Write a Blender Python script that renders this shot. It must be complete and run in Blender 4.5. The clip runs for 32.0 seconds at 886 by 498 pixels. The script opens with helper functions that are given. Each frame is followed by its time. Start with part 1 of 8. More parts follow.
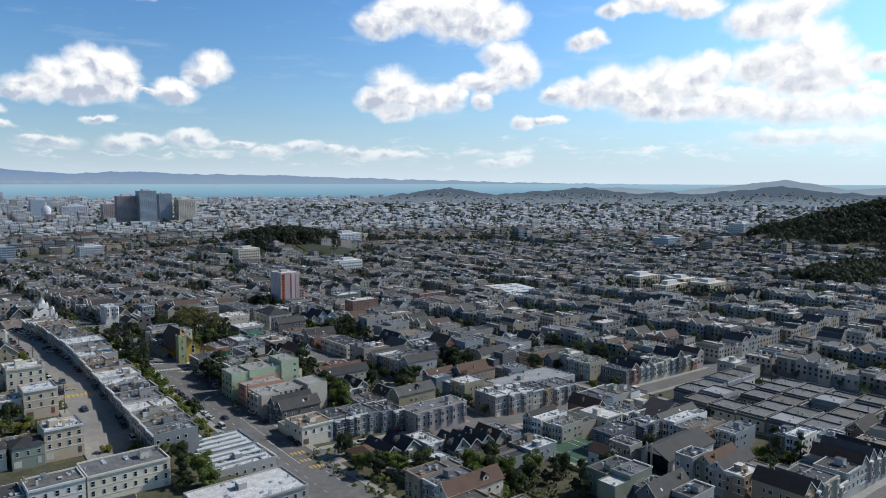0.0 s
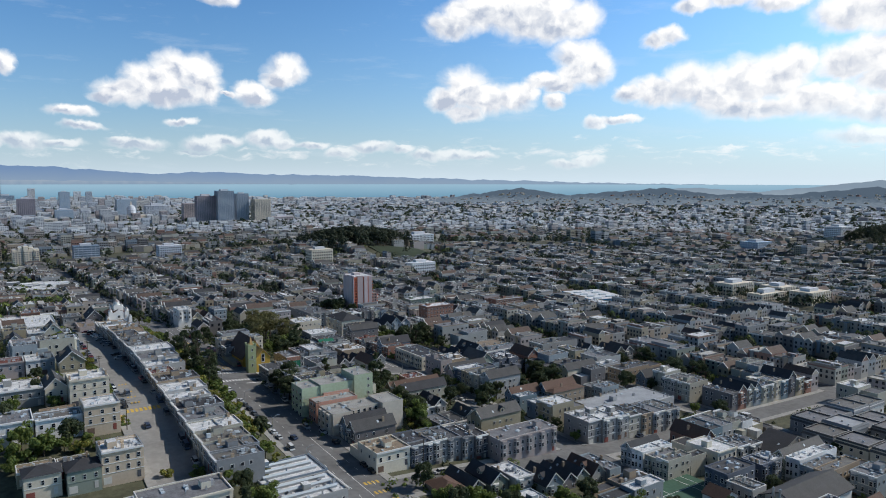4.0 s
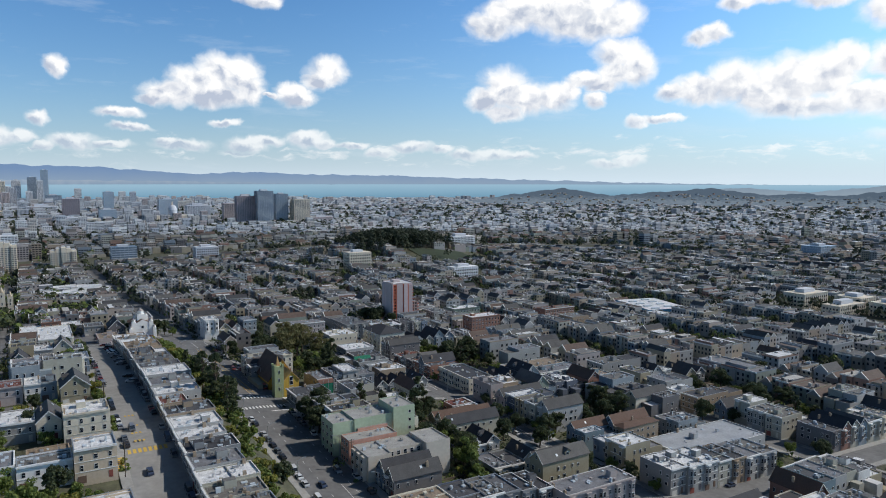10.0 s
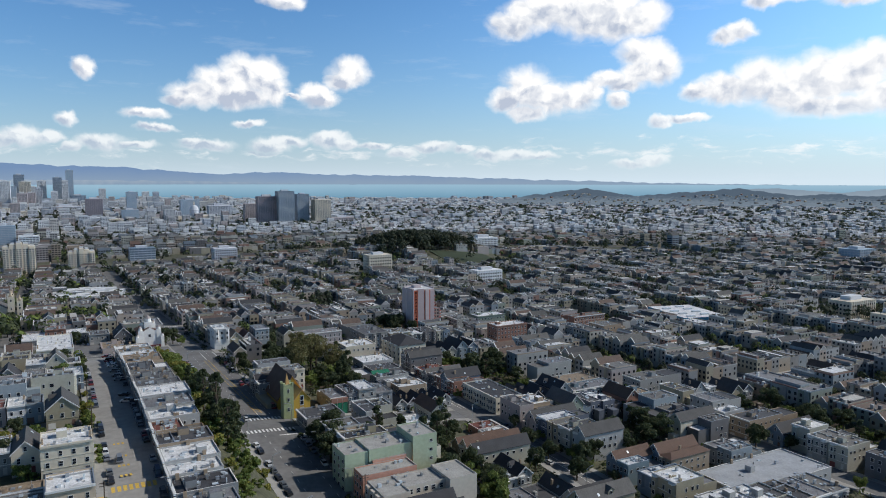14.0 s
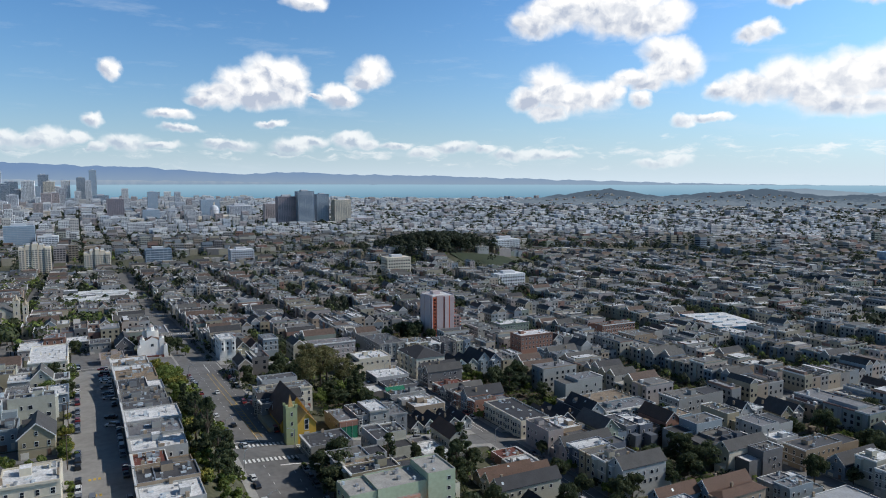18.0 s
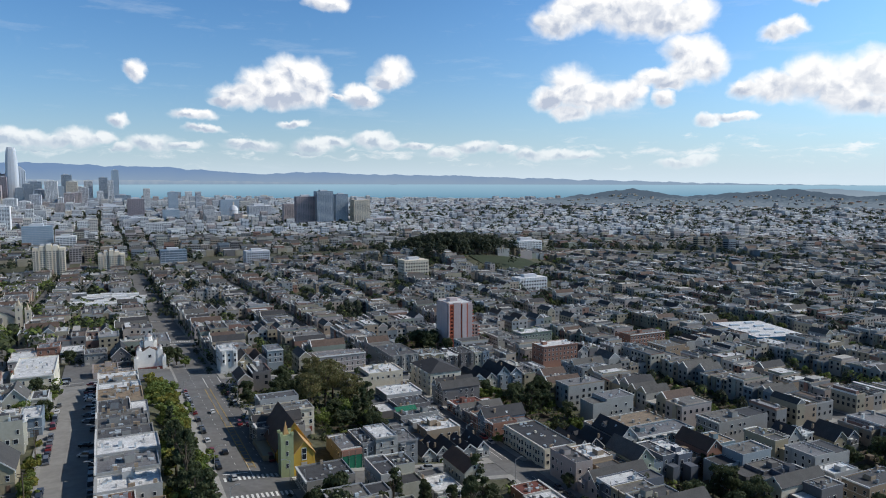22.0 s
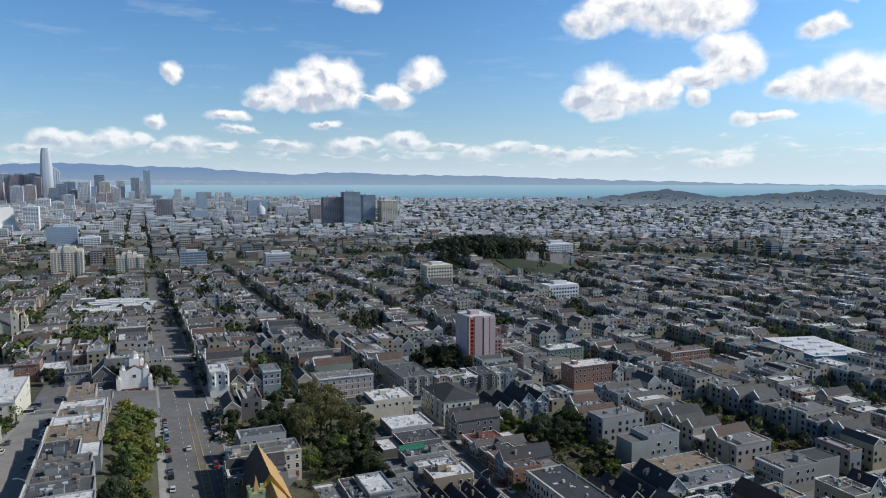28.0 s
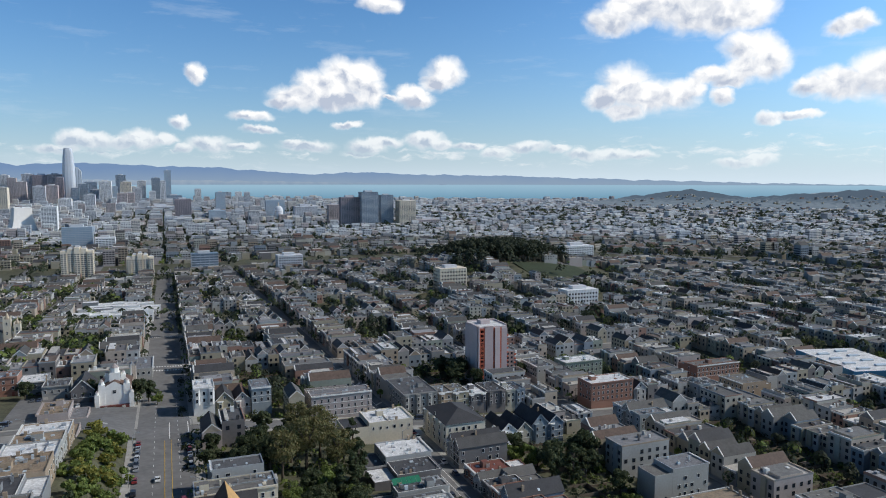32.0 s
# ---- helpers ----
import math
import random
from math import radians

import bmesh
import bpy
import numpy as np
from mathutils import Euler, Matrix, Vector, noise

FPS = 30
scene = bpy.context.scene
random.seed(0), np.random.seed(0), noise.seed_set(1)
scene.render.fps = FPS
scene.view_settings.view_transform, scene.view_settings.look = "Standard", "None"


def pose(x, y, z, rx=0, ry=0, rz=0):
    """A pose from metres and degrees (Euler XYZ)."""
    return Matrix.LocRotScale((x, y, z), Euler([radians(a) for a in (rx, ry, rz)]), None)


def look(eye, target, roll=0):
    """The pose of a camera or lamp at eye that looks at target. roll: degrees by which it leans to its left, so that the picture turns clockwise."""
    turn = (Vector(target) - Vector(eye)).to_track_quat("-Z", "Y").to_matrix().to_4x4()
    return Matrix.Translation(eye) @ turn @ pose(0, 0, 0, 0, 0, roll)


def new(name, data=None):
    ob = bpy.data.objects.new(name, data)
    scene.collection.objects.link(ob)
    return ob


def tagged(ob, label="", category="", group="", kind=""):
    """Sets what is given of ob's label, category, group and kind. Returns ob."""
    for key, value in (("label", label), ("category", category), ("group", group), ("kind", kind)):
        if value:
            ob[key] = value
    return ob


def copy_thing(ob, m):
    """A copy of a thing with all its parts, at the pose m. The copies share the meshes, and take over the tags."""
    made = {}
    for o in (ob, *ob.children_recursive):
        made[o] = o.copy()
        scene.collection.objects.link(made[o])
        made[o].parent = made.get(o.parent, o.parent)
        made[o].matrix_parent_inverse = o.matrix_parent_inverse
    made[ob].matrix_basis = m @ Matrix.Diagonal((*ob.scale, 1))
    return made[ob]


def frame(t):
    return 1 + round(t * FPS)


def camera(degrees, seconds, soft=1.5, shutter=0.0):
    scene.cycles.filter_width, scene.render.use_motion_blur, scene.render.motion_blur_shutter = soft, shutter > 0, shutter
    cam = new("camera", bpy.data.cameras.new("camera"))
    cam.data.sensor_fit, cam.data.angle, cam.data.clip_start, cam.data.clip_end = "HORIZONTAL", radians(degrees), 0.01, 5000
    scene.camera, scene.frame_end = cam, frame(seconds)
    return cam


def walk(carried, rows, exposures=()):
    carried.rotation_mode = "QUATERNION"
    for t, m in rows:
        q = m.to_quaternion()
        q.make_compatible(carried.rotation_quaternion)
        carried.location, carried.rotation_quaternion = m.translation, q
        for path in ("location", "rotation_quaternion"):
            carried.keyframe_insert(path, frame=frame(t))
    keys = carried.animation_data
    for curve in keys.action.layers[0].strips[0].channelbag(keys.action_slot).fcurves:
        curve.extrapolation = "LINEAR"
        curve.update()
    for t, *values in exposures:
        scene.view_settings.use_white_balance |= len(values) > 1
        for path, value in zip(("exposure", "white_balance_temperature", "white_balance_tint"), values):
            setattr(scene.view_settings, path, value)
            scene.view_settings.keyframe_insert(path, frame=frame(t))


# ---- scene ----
# Axes: +Y runs along the wide boulevard towards downtown, +X lies to the right of it. z = 0 is the boulevard's surface near the church.
cam = camera(63.84, 32.0, soft=1.0)
PATH = []
for t, x, y, z, tilt, turn in (
        (0, 0.0, 0.0, 103.0, 84.5, -39.4), (1, 3.3, 7.1, 103.06, 84.5, -37.53), (2, 6.5, 14.1, 103.12, 84.52, -35.43),
        (3, 9.8, 21.2, 103.18, 84.51, -34.42), (6, 19.8, 42.2, 103.37, 84.54, -32.55), (7, 23.2, 49.2, 103.43, 84.54, -32.01),
        (8, 26.6, 56.1, 103.5, 84.53, -31.53), (9, 30.1, 63.0, 103.56, 84.51, -31.1), (10, 33.6, 69.9, 103.62, 84.51, -30.63),
        (11, 37.1, 76.8, 103.69, 84.51, -30.18), (12, 40.7, 83.7, 103.75, 84.51, -29.67), (13, 44.3, 90.5, 103.81, 84.52, -29.31),
        (14, 47.9, 97.3, 103.88, 84.52, -28.89), (17, 59.2, 117.6, 104.07, 84.52, -27.7), (18, 63.0, 124.3, 104.13, 84.52, -27.21),
        (19, 66.9, 131.0, 104.2, 84.51, -26.74), (20, 70.9, 137.6, 104.26, 84.51, -26.31), (21, 75.0, 144.3, 104.32, 84.51, -25.93),
        (22, 79.1, 150.9, 104.38, 84.51, -25.54), (23, 83.2, 157.4, 104.45, 84.52, -25.15), (24, 87.5, 164.0, 104.51, 84.51, -24.77),
        (25, 91.8, 170.5, 104.57, 84.51, -24.33), (28, 105.3, 189.9, 104.75, 84.53, -23.06), (29, 109.9, 196.3, 104.81, 84.53, -22.65),
        (30, 114.7, 202.7, 104.87, 84.53, -22.23), (31, 119.5, 209.0, 104.93, 84.53, -21.8), (32, 124.4, 215.3, 104.99, 84.52, -21.38)):
    PATH.append((t, pose(x, y, z, tilt, 0, turn)))
walk(cam, PATH)

# ---------------------------------------------------------------- light
SUN_AZ, SUN_EL = radians(109), radians(38)
SUN_WAY = Vector((math.sin(SUN_AZ) * math.cos(SUN_EL), math.cos(SUN_AZ) * math.cos(SUN_EL), math.sin(SUN_EL)))
sun_data = bpy.data.lights.new("sun", "SUN")
sun_data.energy, sun_data.angle, sun_data.color = 3.1, radians(0.5), (1.0, 0.945, 0.87)
sun = new("sun", sun_data)
sun.matrix_world = look(SUN_WAY * 3000, (0, 0, 0))
scene.view_settings.exposure = 0.06

world = bpy.data.worlds.new("sky")
scene.world = world
world.use_nodes = True
WT = world.node_tree
WN, WL = WT.nodes, WT.links
WN.clear()


def wmath(op, a, b=None, c=None, clamp=False):
    n = WN.new("ShaderNodeMath")
    n.operation, n.use_clamp = op, clamp
    for slot, v in zip(n.inputs, (a, b, c)):
        if v is None:
            continue
        if isinstance(v, (int, float)):
            slot.default_value = v
        else:
            WL.new(v, slot)
    return n.outputs[0]


def wvec(op, a, b):
    n = WN.new("ShaderNodeVectorMath")
    n.operation = op
    for slot, v in zip(n.inputs, (a, b)):
        if isinstance(v, tuple):
            slot.default_value = v
        else:
            WL.new(v, slot)
    return n


def wmix(f, a, b):
    n = WN.new("ShaderNodeMix")
    n.data_type = "RGBA"
    for slot, v in zip((n.inputs[0], n.inputs[6], n.inputs[7]), (f, a, b)):
        if isinstance(v, (int, float)):
            slot.default_value = v
        elif isinstance(v, tuple):
            slot.default_value = v
        else:
            WL.new(v, slot)
    return n.outputs[2]


def wnoise(vector, scale, detail, rough=0.55):
    n = WN.new("ShaderNodeTexNoise")
    n.inputs["Scale"].default_value, n.inputs["Detail"].default_value, n.inputs["Roughness"].default_value = scale, detail, rough
    WL.new(vector, n.inputs["Vector"])
    return n.outputs["Fac"]


sky = WN.new("ShaderNodeTexSky")
sky.sky_type, sky.sun_disc = "NISHITA", False
sky.sun_elevation, sky.sun_rotation = SUN_EL, SUN_AZ
sky.altitude, sky.air_density, sky.dust_density, sky.ozone_density = 100, 1.0, 1.4, 1.5
coord = WN.new("ShaderNodeTexCoord")
split = WN.new("ShaderNodeSeparateXYZ")
WL.new(coord.outputs["Generated"], split.inputs[0])
azimuth = wmath("MULTIPLY", wmath("ARCTAN2", split.outputs[0], split.outputs[1]), 57.2958)
height = wmath("MULTIPLY", wmath("ARCSINE", split.outputs[2]), 57.2958)
join = WN.new("ShaderNodeCombineXYZ")
WL.new(azimuth, join.inputs[0])
WL.new(height, join.inputs[1])
dome = join.outputs[0]
# cumulus, puff by puff: azimuth, height, half width and half height of each, in degrees
HEAPS_WEST = [(9.9, 6.4, 1.8, 0.9), (11.6, 7.2, 1.8, 1.2), (13.4, 7.9, 1.6, 1.5), (14.9, 7.9, 1.6, 1.5), (15.7, 6.9, 1.3, 1.0), (13.0, 6.3, 2.5, 0.8), (8.9, 6.0, 1.2, 0.4),
              (21.6, 8.4, 1.5, 1.0), (20.8, 7.7, 1.0, 0.8), (19.1, 6.6, 1.3, 0.8), (19.7, 6.3, 1.0, 0.5), (17.4, 6.5, 0.6, 0.2)]
HEAPS_HIGH = [(34.4, 11.9, 1.8, 0.9), (36.1, 12.7, 2.2, 1.3), (38.3, 13.1, 2.2, 1.6), (40.4, 12.4, 2.1, 1.5), (42.6, 11.9, 1.9, 1.3), (44.2, 12.2, 1.7, 1.3), (41.7, 13.3, 2.5, 1.2),
              (50.1, 10.3, 1.1, 0.6), (51.1, 10.7, 1.0, 0.6)]
HEAPS_MID = [(34.0, 6.3, 1.4, 0.9), (35.5, 7.1, 1.8, 1.6), (37.1, 6.4, 2.0, 1.1), (39.3, 6.5, 1.7, 0.9), (40.6, 7.0, 0.9, 0.7), (42.5, 6.3, 0.7, 0.6), (35.5, 5.3, 1.4, 0.6),
             (44.3, 9.6, 1.9, 1.1), (45.6, 8.5, 1.4, 1.2), (43.9, 8.1, 1.3, 1.0), (41.8, 7.7, 1.5, 0.6), (43.1, 7.3, 1.3, 0.5)]
HEAPS_EAST = [(48.3, 6.6, 1.1, 0.6), (50.3, 6.7, 2.2, 1.1), (52.6, 7.1, 2.1, 1.4), (54.5, 6.6, 2.3, 1.7), (56.6, 7.2, 2.0, 1.7), (58.6, 7.5, 2.4, 1.6), (59.9, 8.3, 1.4, 1.0),
              (57.0, 5.3, 3.7, 0.8), (61.4, 5.8, 3.1, 1.2), (62.8, 8.1, 1.7, 1.2), (65.0, 8.5, 2.2, 1.7), (66.8, 9.2, 1.8, 1.7), (68.0, 7.7, 1.7, 1.5), (65.8, 6.9, 2.5, 1.2),
              (65.2, 5.0, 4.0, 1.0), (69.0, 5.0, 3.1, 1.0), (70.1, 6.3, 1.3, 0.5), (70.5, 7.9, 1.3, 0.6)]
HEAPS_EAST_HIGH = [(52.7, 12.7, 1.3, 0.5), (55.2, 13.1, 2.5, 0.6), (58.4, 12.6, 2.0, 0.7), (62.7, 11.4, 2.2, 1.3), (64.9, 11.4, 1.8, 1.4), (65.9, 12.2, 2.1, 1.1), (45.7, 4.5, 0.8, 0.4),
                   (47.5, 4.7, 1.7, 0.3), (65.2, 3.1, 3.3, 0.6), (69.1, 3.2, 2.7, 0.8)]
LOW_ROW = [(-5.8, 3.0, 1.2, 0.7), (-4.6, 2.8, 1.5, 0.6), (-2.7, 2.7, 1.1, 0.4), (-1.4, 3.0, 1.5, 0.7), (0.1, 3.1, 1.0, 0.4), (3.3, 2.8, 1.6, 0.6), (5.8, 2.6, 1.3, 0.3),
           (10.7, 2.7, 2.0, 0.4), (9.6, 3.0, 0.9, 0.3), (15.4, 2.8, 1.6, 0.6), (17.1, 3.1, 1.3, 0.4), (20.1, 3.2, 1.5, 0.6), (21.4, 2.9, 0.9, 0.4), (23.5, 2.8, 1.4, 0.3),
           (28.2, 2.6, 1.6, 0.4), (30.4, 2.4, 0.9, 0.3), (25.7, 2.2, 1.1, 0.4), (32.4, 2.0, 1.3, 0.4), (34.5, 2.1, 1.7, 0.4), (36.6, 1.9, 1.3, 0.3), (43.5, 1.3, 1.2, 0.3),
           (45.1, 1.6, 1.3, 0.4)]
SCRAPS = [(2.5, 8.0, 0.8, 0.7), (1.2, 4.4, 0.7, 0.5), (6.3, 4.9, 1.5, 0.4), (7.1, 3.9, 1.4, 0.3), (13.8, 4.4, 1.1, 0.3), (16.6, 13.5, 1.5, 0.6), (1.5, 2.5, 0.6, 0.4),
          (-6.9, 2.3, 1.4, 0.3)]
# ragged outlines: the dome is warped by two scales of noise before the puffs are drawn on it
warp = None
for size, reach in ((0.5, 1.5), (1.6, 0.45)):
    n = WN.new("ShaderNodeTexNoise")
    n.inputs["Scale"].default_value, n.inputs["Detail"].default_value, n.inputs["Roughness"].default_value = size, 4.0, 0.55
    WL.new(dome if warp is None else warp, n.inputs["Vector"])
    push = wvec("MULTIPLY", wvec("SUBTRACT", n.outputs["Color"], (0.5, 0.5, 0.5)).outputs[0], (reach, reach * 0.75, 0.0)).outputs[0]
    warp = wvec("ADD", dome if warp is None else warp, push).outputs[0]
heap, side, mass = None, 0.0, 0.0
for az, el, wide, tall in HEAPS_WEST + HEAPS_HIGH + HEAPS_MID + HEAPS_EAST + HEAPS_EAST_HIGH + LOW_ROW + SCRAPS:
    wide, tall = wide * 1.42, tall * 1.42
    rel = WN.new("ShaderNodeVectorMath")
    rel.operation = "MULTIPLY_ADD"
    WL.new(warp, rel.inputs[0])
    rel.inputs[1].default_value, rel.inputs[2].default_value = (1 / wide, 1 / tall, 0), (-az / wide, -el / tall, 0)
    near = wmath("SUBTRACT", 1.0, wvec("LENGTH", rel.outputs[0], (0, 0, 0)).outputs["Value"], clamp=True)
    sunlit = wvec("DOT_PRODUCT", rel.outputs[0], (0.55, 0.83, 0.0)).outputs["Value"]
    side, mass = wmath("MULTIPLY_ADD", near, sunlit, side), wmath("ADD", near, mass)
    heap = near if heap is None else wmath("MAXIMUM", heap, near)
low_row = wmath("SUBTRACT", 0.42, wmath("MULTIPLY", wmath("ABSOLUTE", wmath("SUBTRACT", height, 2.2)), 0.30))
patchy = WN.new("ShaderNodeMapping")
patchy.inputs["Scale"].default_value = (0.32, 1.3, 1.0)
WL.new(warp, patchy.inputs["Vector"])
low_row = wmath("MULTIPLY_ADD", wmath("SUBTRACT", wnoise(patchy.outputs[0], 1.0, 5.0, 0.6), 0.62), 2.2, low_row)
heap = wmath("MAXIMUM", heap, low_row)
fine = wnoise(warp, 0.9, 3.5, 0.5)
dense = wmath("ADD", heap, wmath("MULTIPLY", wmath("SUBTRACT", fine, 0.5), wmath("ADD", 0.25, wmath("MULTIPLY", heap, 0.5))))
cover = WN.new("ShaderNodeMapRange")
cover.interpolation_type = "SMOOTHSTEP"
cover.inputs["From Min"].default_value, cover.inputs["From Max"].default_value = 0.02, 0.54
WL.new(dense, cover.inputs["Value"])
# a thin veil low over the horizon, and faint streaks high up
sunside = WN.new("ShaderNodeMapRange")
sunside.inputs["From Min"].default_value, sunside.inputs["From Max"].default_value = 15.0, 75.0
sunside.inputs["To Min"].default_value, sunside.inputs["To Max"].default_value = -0.26, -0.13
WL.new(azimuth, sunside.inputs["Value"])
veil = wmath("POWER", 2.718, wmath("MULTIPLY", wmath("MAXIMUM", height, 0.0), sunside.outputs[0]))
wisp_map = WN.new("ShaderNodeMapping")
wisp_map.inputs["Scale"].default_value = (0.10, 0.55, 1.0)
wisp_map.inputs["Rotation"].default_value = (0, 0, 0.12)
WL.new(dome, wisp_map.inputs["Vector"])
wisp = WN.new("ShaderNodeMapRange")
wisp.inputs["From Min"].default_value, wisp.inputs["From Max"].default_value, wisp.inputs["To Max"].default_value = 0.55, 0.85, 0.35
WL.new(wnoise(wisp_map.outputs[0], 1.0, 6.0, 0.65), wisp.inputs["Value"])
SKY_GAIN = 0.084
sky_gain = wvec("MULTIPLY", sky.outputs[0], (SKY_GAIN * 0.56, SKY_GAIN * 1.05, SKY_GAIN * 1.52)).outputs[0]
# the sky above the view is dimmed to a deeper blue, lowering ambient light
deep = WN.new("ShaderNodeMapRange")
deep.interpolation_type = "SMOOTHSTEP"
deep.inputs["From Min"].default_value, deep.inputs["From Max"].default_value = 12.0, 38.0
deep.inputs["To Min"].default_value, deep.inputs["To Max"].default_value = 1.0, 0.20
WL.new(height, deep.inputs["Value"])
# brighter air towards the sun
sunward = WN.new("ShaderNodeMapRange")
sunward.interpolation_type = "SMOOTHSTEP"
sunward.inputs["From Min"].default_value, sunward.inputs["From Max"].default_value = 10.0, 100.0
sunward.inputs["To Min"].default_value, sunward.inputs["To Max"].default_value = 1.75, 1.0
WL.new(wmath("ABSOLUTE", wmath("SUBTRACT", azimuth, 109.0)), sunward.inputs["Value"])
sky_deep = WN.new("ShaderNodeVectorMath")
sky_deep.operation = "SCALE"
WL.new(sky_gain, sky_deep.inputs[0])
WL.new(wmath("MULTIPLY", deep.outputs[0], sunward.outputs[0]), sky_deep.inputs["Scale"])
tone = wmix(wmath("MULTIPLY", veil, 0.90), sky_deep.outputs[0], (0.68, 0.80, 0.90, 1))
tone = wmix(wisp.outputs[0], tone, (0.75, 0.82, 0.90, 1))
# the flanks away from the sun and the thick hearts of the heaps are greyer; towards the sun they glow white
flank = wmath("DIVIDE", side, wmath("MAXIMUM", mass, 0.05))
grey = wmath("MULTIPLY_ADD", flank, -0.8, wmath("MULTIPLY", wmath("SUBTRACT", 0.62, fine), 1.5))
grey = wmath("MULTIPLY", wmath("MAXIMUM", grey, 0.0), wmath("SUBTRACT", heap, 0.05), clamp=True)
grey = wmath("MULTIPLY", grey, wmath("SUBTRACT", 2.2, sunward.outputs[0]), clamp=True)
lit = wmix(wmath("MULTIPLY", grey, 2.8, clamp=True), (1.0, 1.0, 1.0, 1), (0.48, 0.54, 0.66, 1))
# low clouds fade into the haze
faint = WN.new("ShaderNodeMapRange")
faint.inputs["From Min"].default_value, faint.inputs["From Max"].default_value = 0.5, 5.5
faint.inputs["To Min"].default_value, faint.inputs["To Max"].default_value = 0.42, 1.0
WL.new(height, faint.inputs["Value"])
tone = wmix(wmath("MULTIPLY", cover.outputs[0], faint.outputs[0]), tone, lit)
back = WN.new("ShaderNodeBackground")
WL.new(tone, back.inputs["Color"])
back.inputs["Strength"].default_value = 1.0
out = WN.new("ShaderNodeOutputWorld")
WL.new(back.outputs[0], out.inputs["Surface"])

# ---------------------------------------------------------------- materials


def material(name, colour, rough=0.8, metal=0.0, vary=0.15, scale=0.6, grain=6.0, bump=0.0, ramp=None, source="", glow=None, spec=0.5):
    """Base colour with two scales of variation; ramp with source 'object' or 'island' picks one of several colours."""
    m = bpy.data.materials.new(name)
    m.use_nodes = True
    n, l = m.node_tree.nodes, m.node_tree.links
    b = n["Principled BSDF"]
    b.inputs["Roughness"].default_value, b.inputs["Metallic"].default_value = rough, metal
    b.inputs["Specular IOR Level"].default_value = spec
    place = n.new("ShaderNodeTexCoord")
    if ramp:
        pick = n.new("ShaderNodeValToRGB")
        pick.color_ramp.interpolation = "CONSTANT"
        el = pick.color_ramp.elements
        while len(el) < len(ramp):
            el.new(0.5)
        for i, c in enumerate(ramp):
            el[i].position, el[i].color = i / len(ramp), (*c, 1)
        if source == "object":
            l.new(n.new("ShaderNodeObjectInfo").outputs["Random"], pick.inputs[0])
        else:
            l.new(n.new("ShaderNodeNewGeometry").outputs["Random Per Island"], pick.inputs[0])
        base = pick.outputs[0]
    else:
        rgb = n.new("ShaderNodeRGB")
        rgb.outputs[0].default_value = (*colour, 1)
        base = rgb.outputs[0]
    noises = []
    geo = n.new("ShaderNodeNewGeometry")
    for s, d in ((scale * 0.15, 4), (grain * 0.15, 3)):
        t = n.new("ShaderNodeTexNoise")
        t.inputs["Scale"].default_value, t.inputs["Detail"].default_value = s, d
        l.new(geo.outputs["Position"], t.inputs["Vector"])
        noises.append(t.outputs["Fac"])
    add = n.new("ShaderNodeMath")
    add.operation = "ADD"
    l.new(noises[0], add.inputs[0])
    l.new(noises[1], add.inputs[1])
    span = n.new("ShaderNodeMapRange")
    span.inputs["From Min"].default_value, span.inputs["From Max"].default_value = 0.6, 1.4
    span.inputs["To Min"].default_value, span.inputs["To Max"].default_value = 1 - vary, 1 + vary
    l.new(add.outputs[0], span.inputs["Value"])
    times = n.new("ShaderNodeVectorMath")
    times.operation = "SCALE"
    l.new(base, times.inputs[0])
    l.new(span.outputs[0], times.inputs["Scale"])
    l.new(times.outputs[0], b.inputs["Base Color"])
    if bump:
        bp = n.new("ShaderNodeBump")
        bp.inputs["Strength"].default_value, bp.inputs["Distance"].default_value = bump, 0.1
        l.new(noises[1], bp.inputs["Height"])
        l.new(bp.outputs[0], b.inputs["Normal"])
    if glow:
        b.inputs["Emission Color"].default_value, b.inputs["Emission Strength"].default_value = (*glow, 1), 1.0
    return m


WALL_TONES = [(0.60, 0.60, 0.58), (0.70, 0.70, 0.69), (0.50, 0.495, 0.48), (0.60, 0.55, 0.44), (0.40, 0.41, 0.42), (0.72, 0.70, 0.62),
              (0.36, 0.42, 0.48), (0.50, 0.55, 0.58), (0.56, 0.47, 0.38), (0.44, 0.48, 0.42), (0.28, 0.27, 0.27), (0.66, 0.60, 0.58),
              (0.22, 0.24, 0.28), (0.56, 0.51, 0.40), (0.46, 0.30, 0.25), (0.34, 0.42, 0.46)]
# base tones scaled to 0.55; the darkening also stands in for cloud shade
WALL_TONES = [tuple(max(0.02, 0.55 * (sum(c) / 3 + (v - sum(c) / 3) * 1.5)) for v in c) for c in WALL_TONES]
# light stucco, kept brighter to read as sunlit: white, cream, tan, sand, pale grey
WALL_TONES += [(0.78, 0.78, 0.77), (0.66, 0.61, 0.50), (0.52, 0.42, 0.31), (0.60, 0.54, 0.43), (0.62, 0.61, 0.59)]
WALLS = [material(f"wall_paint_{i}", c, 0.85, vary=0.12, scale=0.8, grain=9, bump=0.1) for i, c in enumerate(WALL_TONES)]
ROOF_TONES = [(0.10, 0.10, 0.105), (0.18, 0.18, 0.19), (0.07, 0.07, 0.075), (0.15, 0.143, 0.132), (0.66, 0.66, 0.66), (0.05, 0.05, 0.055), (0.26, 0.20, 0.14)]
ROOFS = [material(f"roof_membrane_{i}", c, 0.75, vary=0.42, scale=2.4, grain=11, bump=0.15) for i, c in enumerate(ROOF_TONES)]
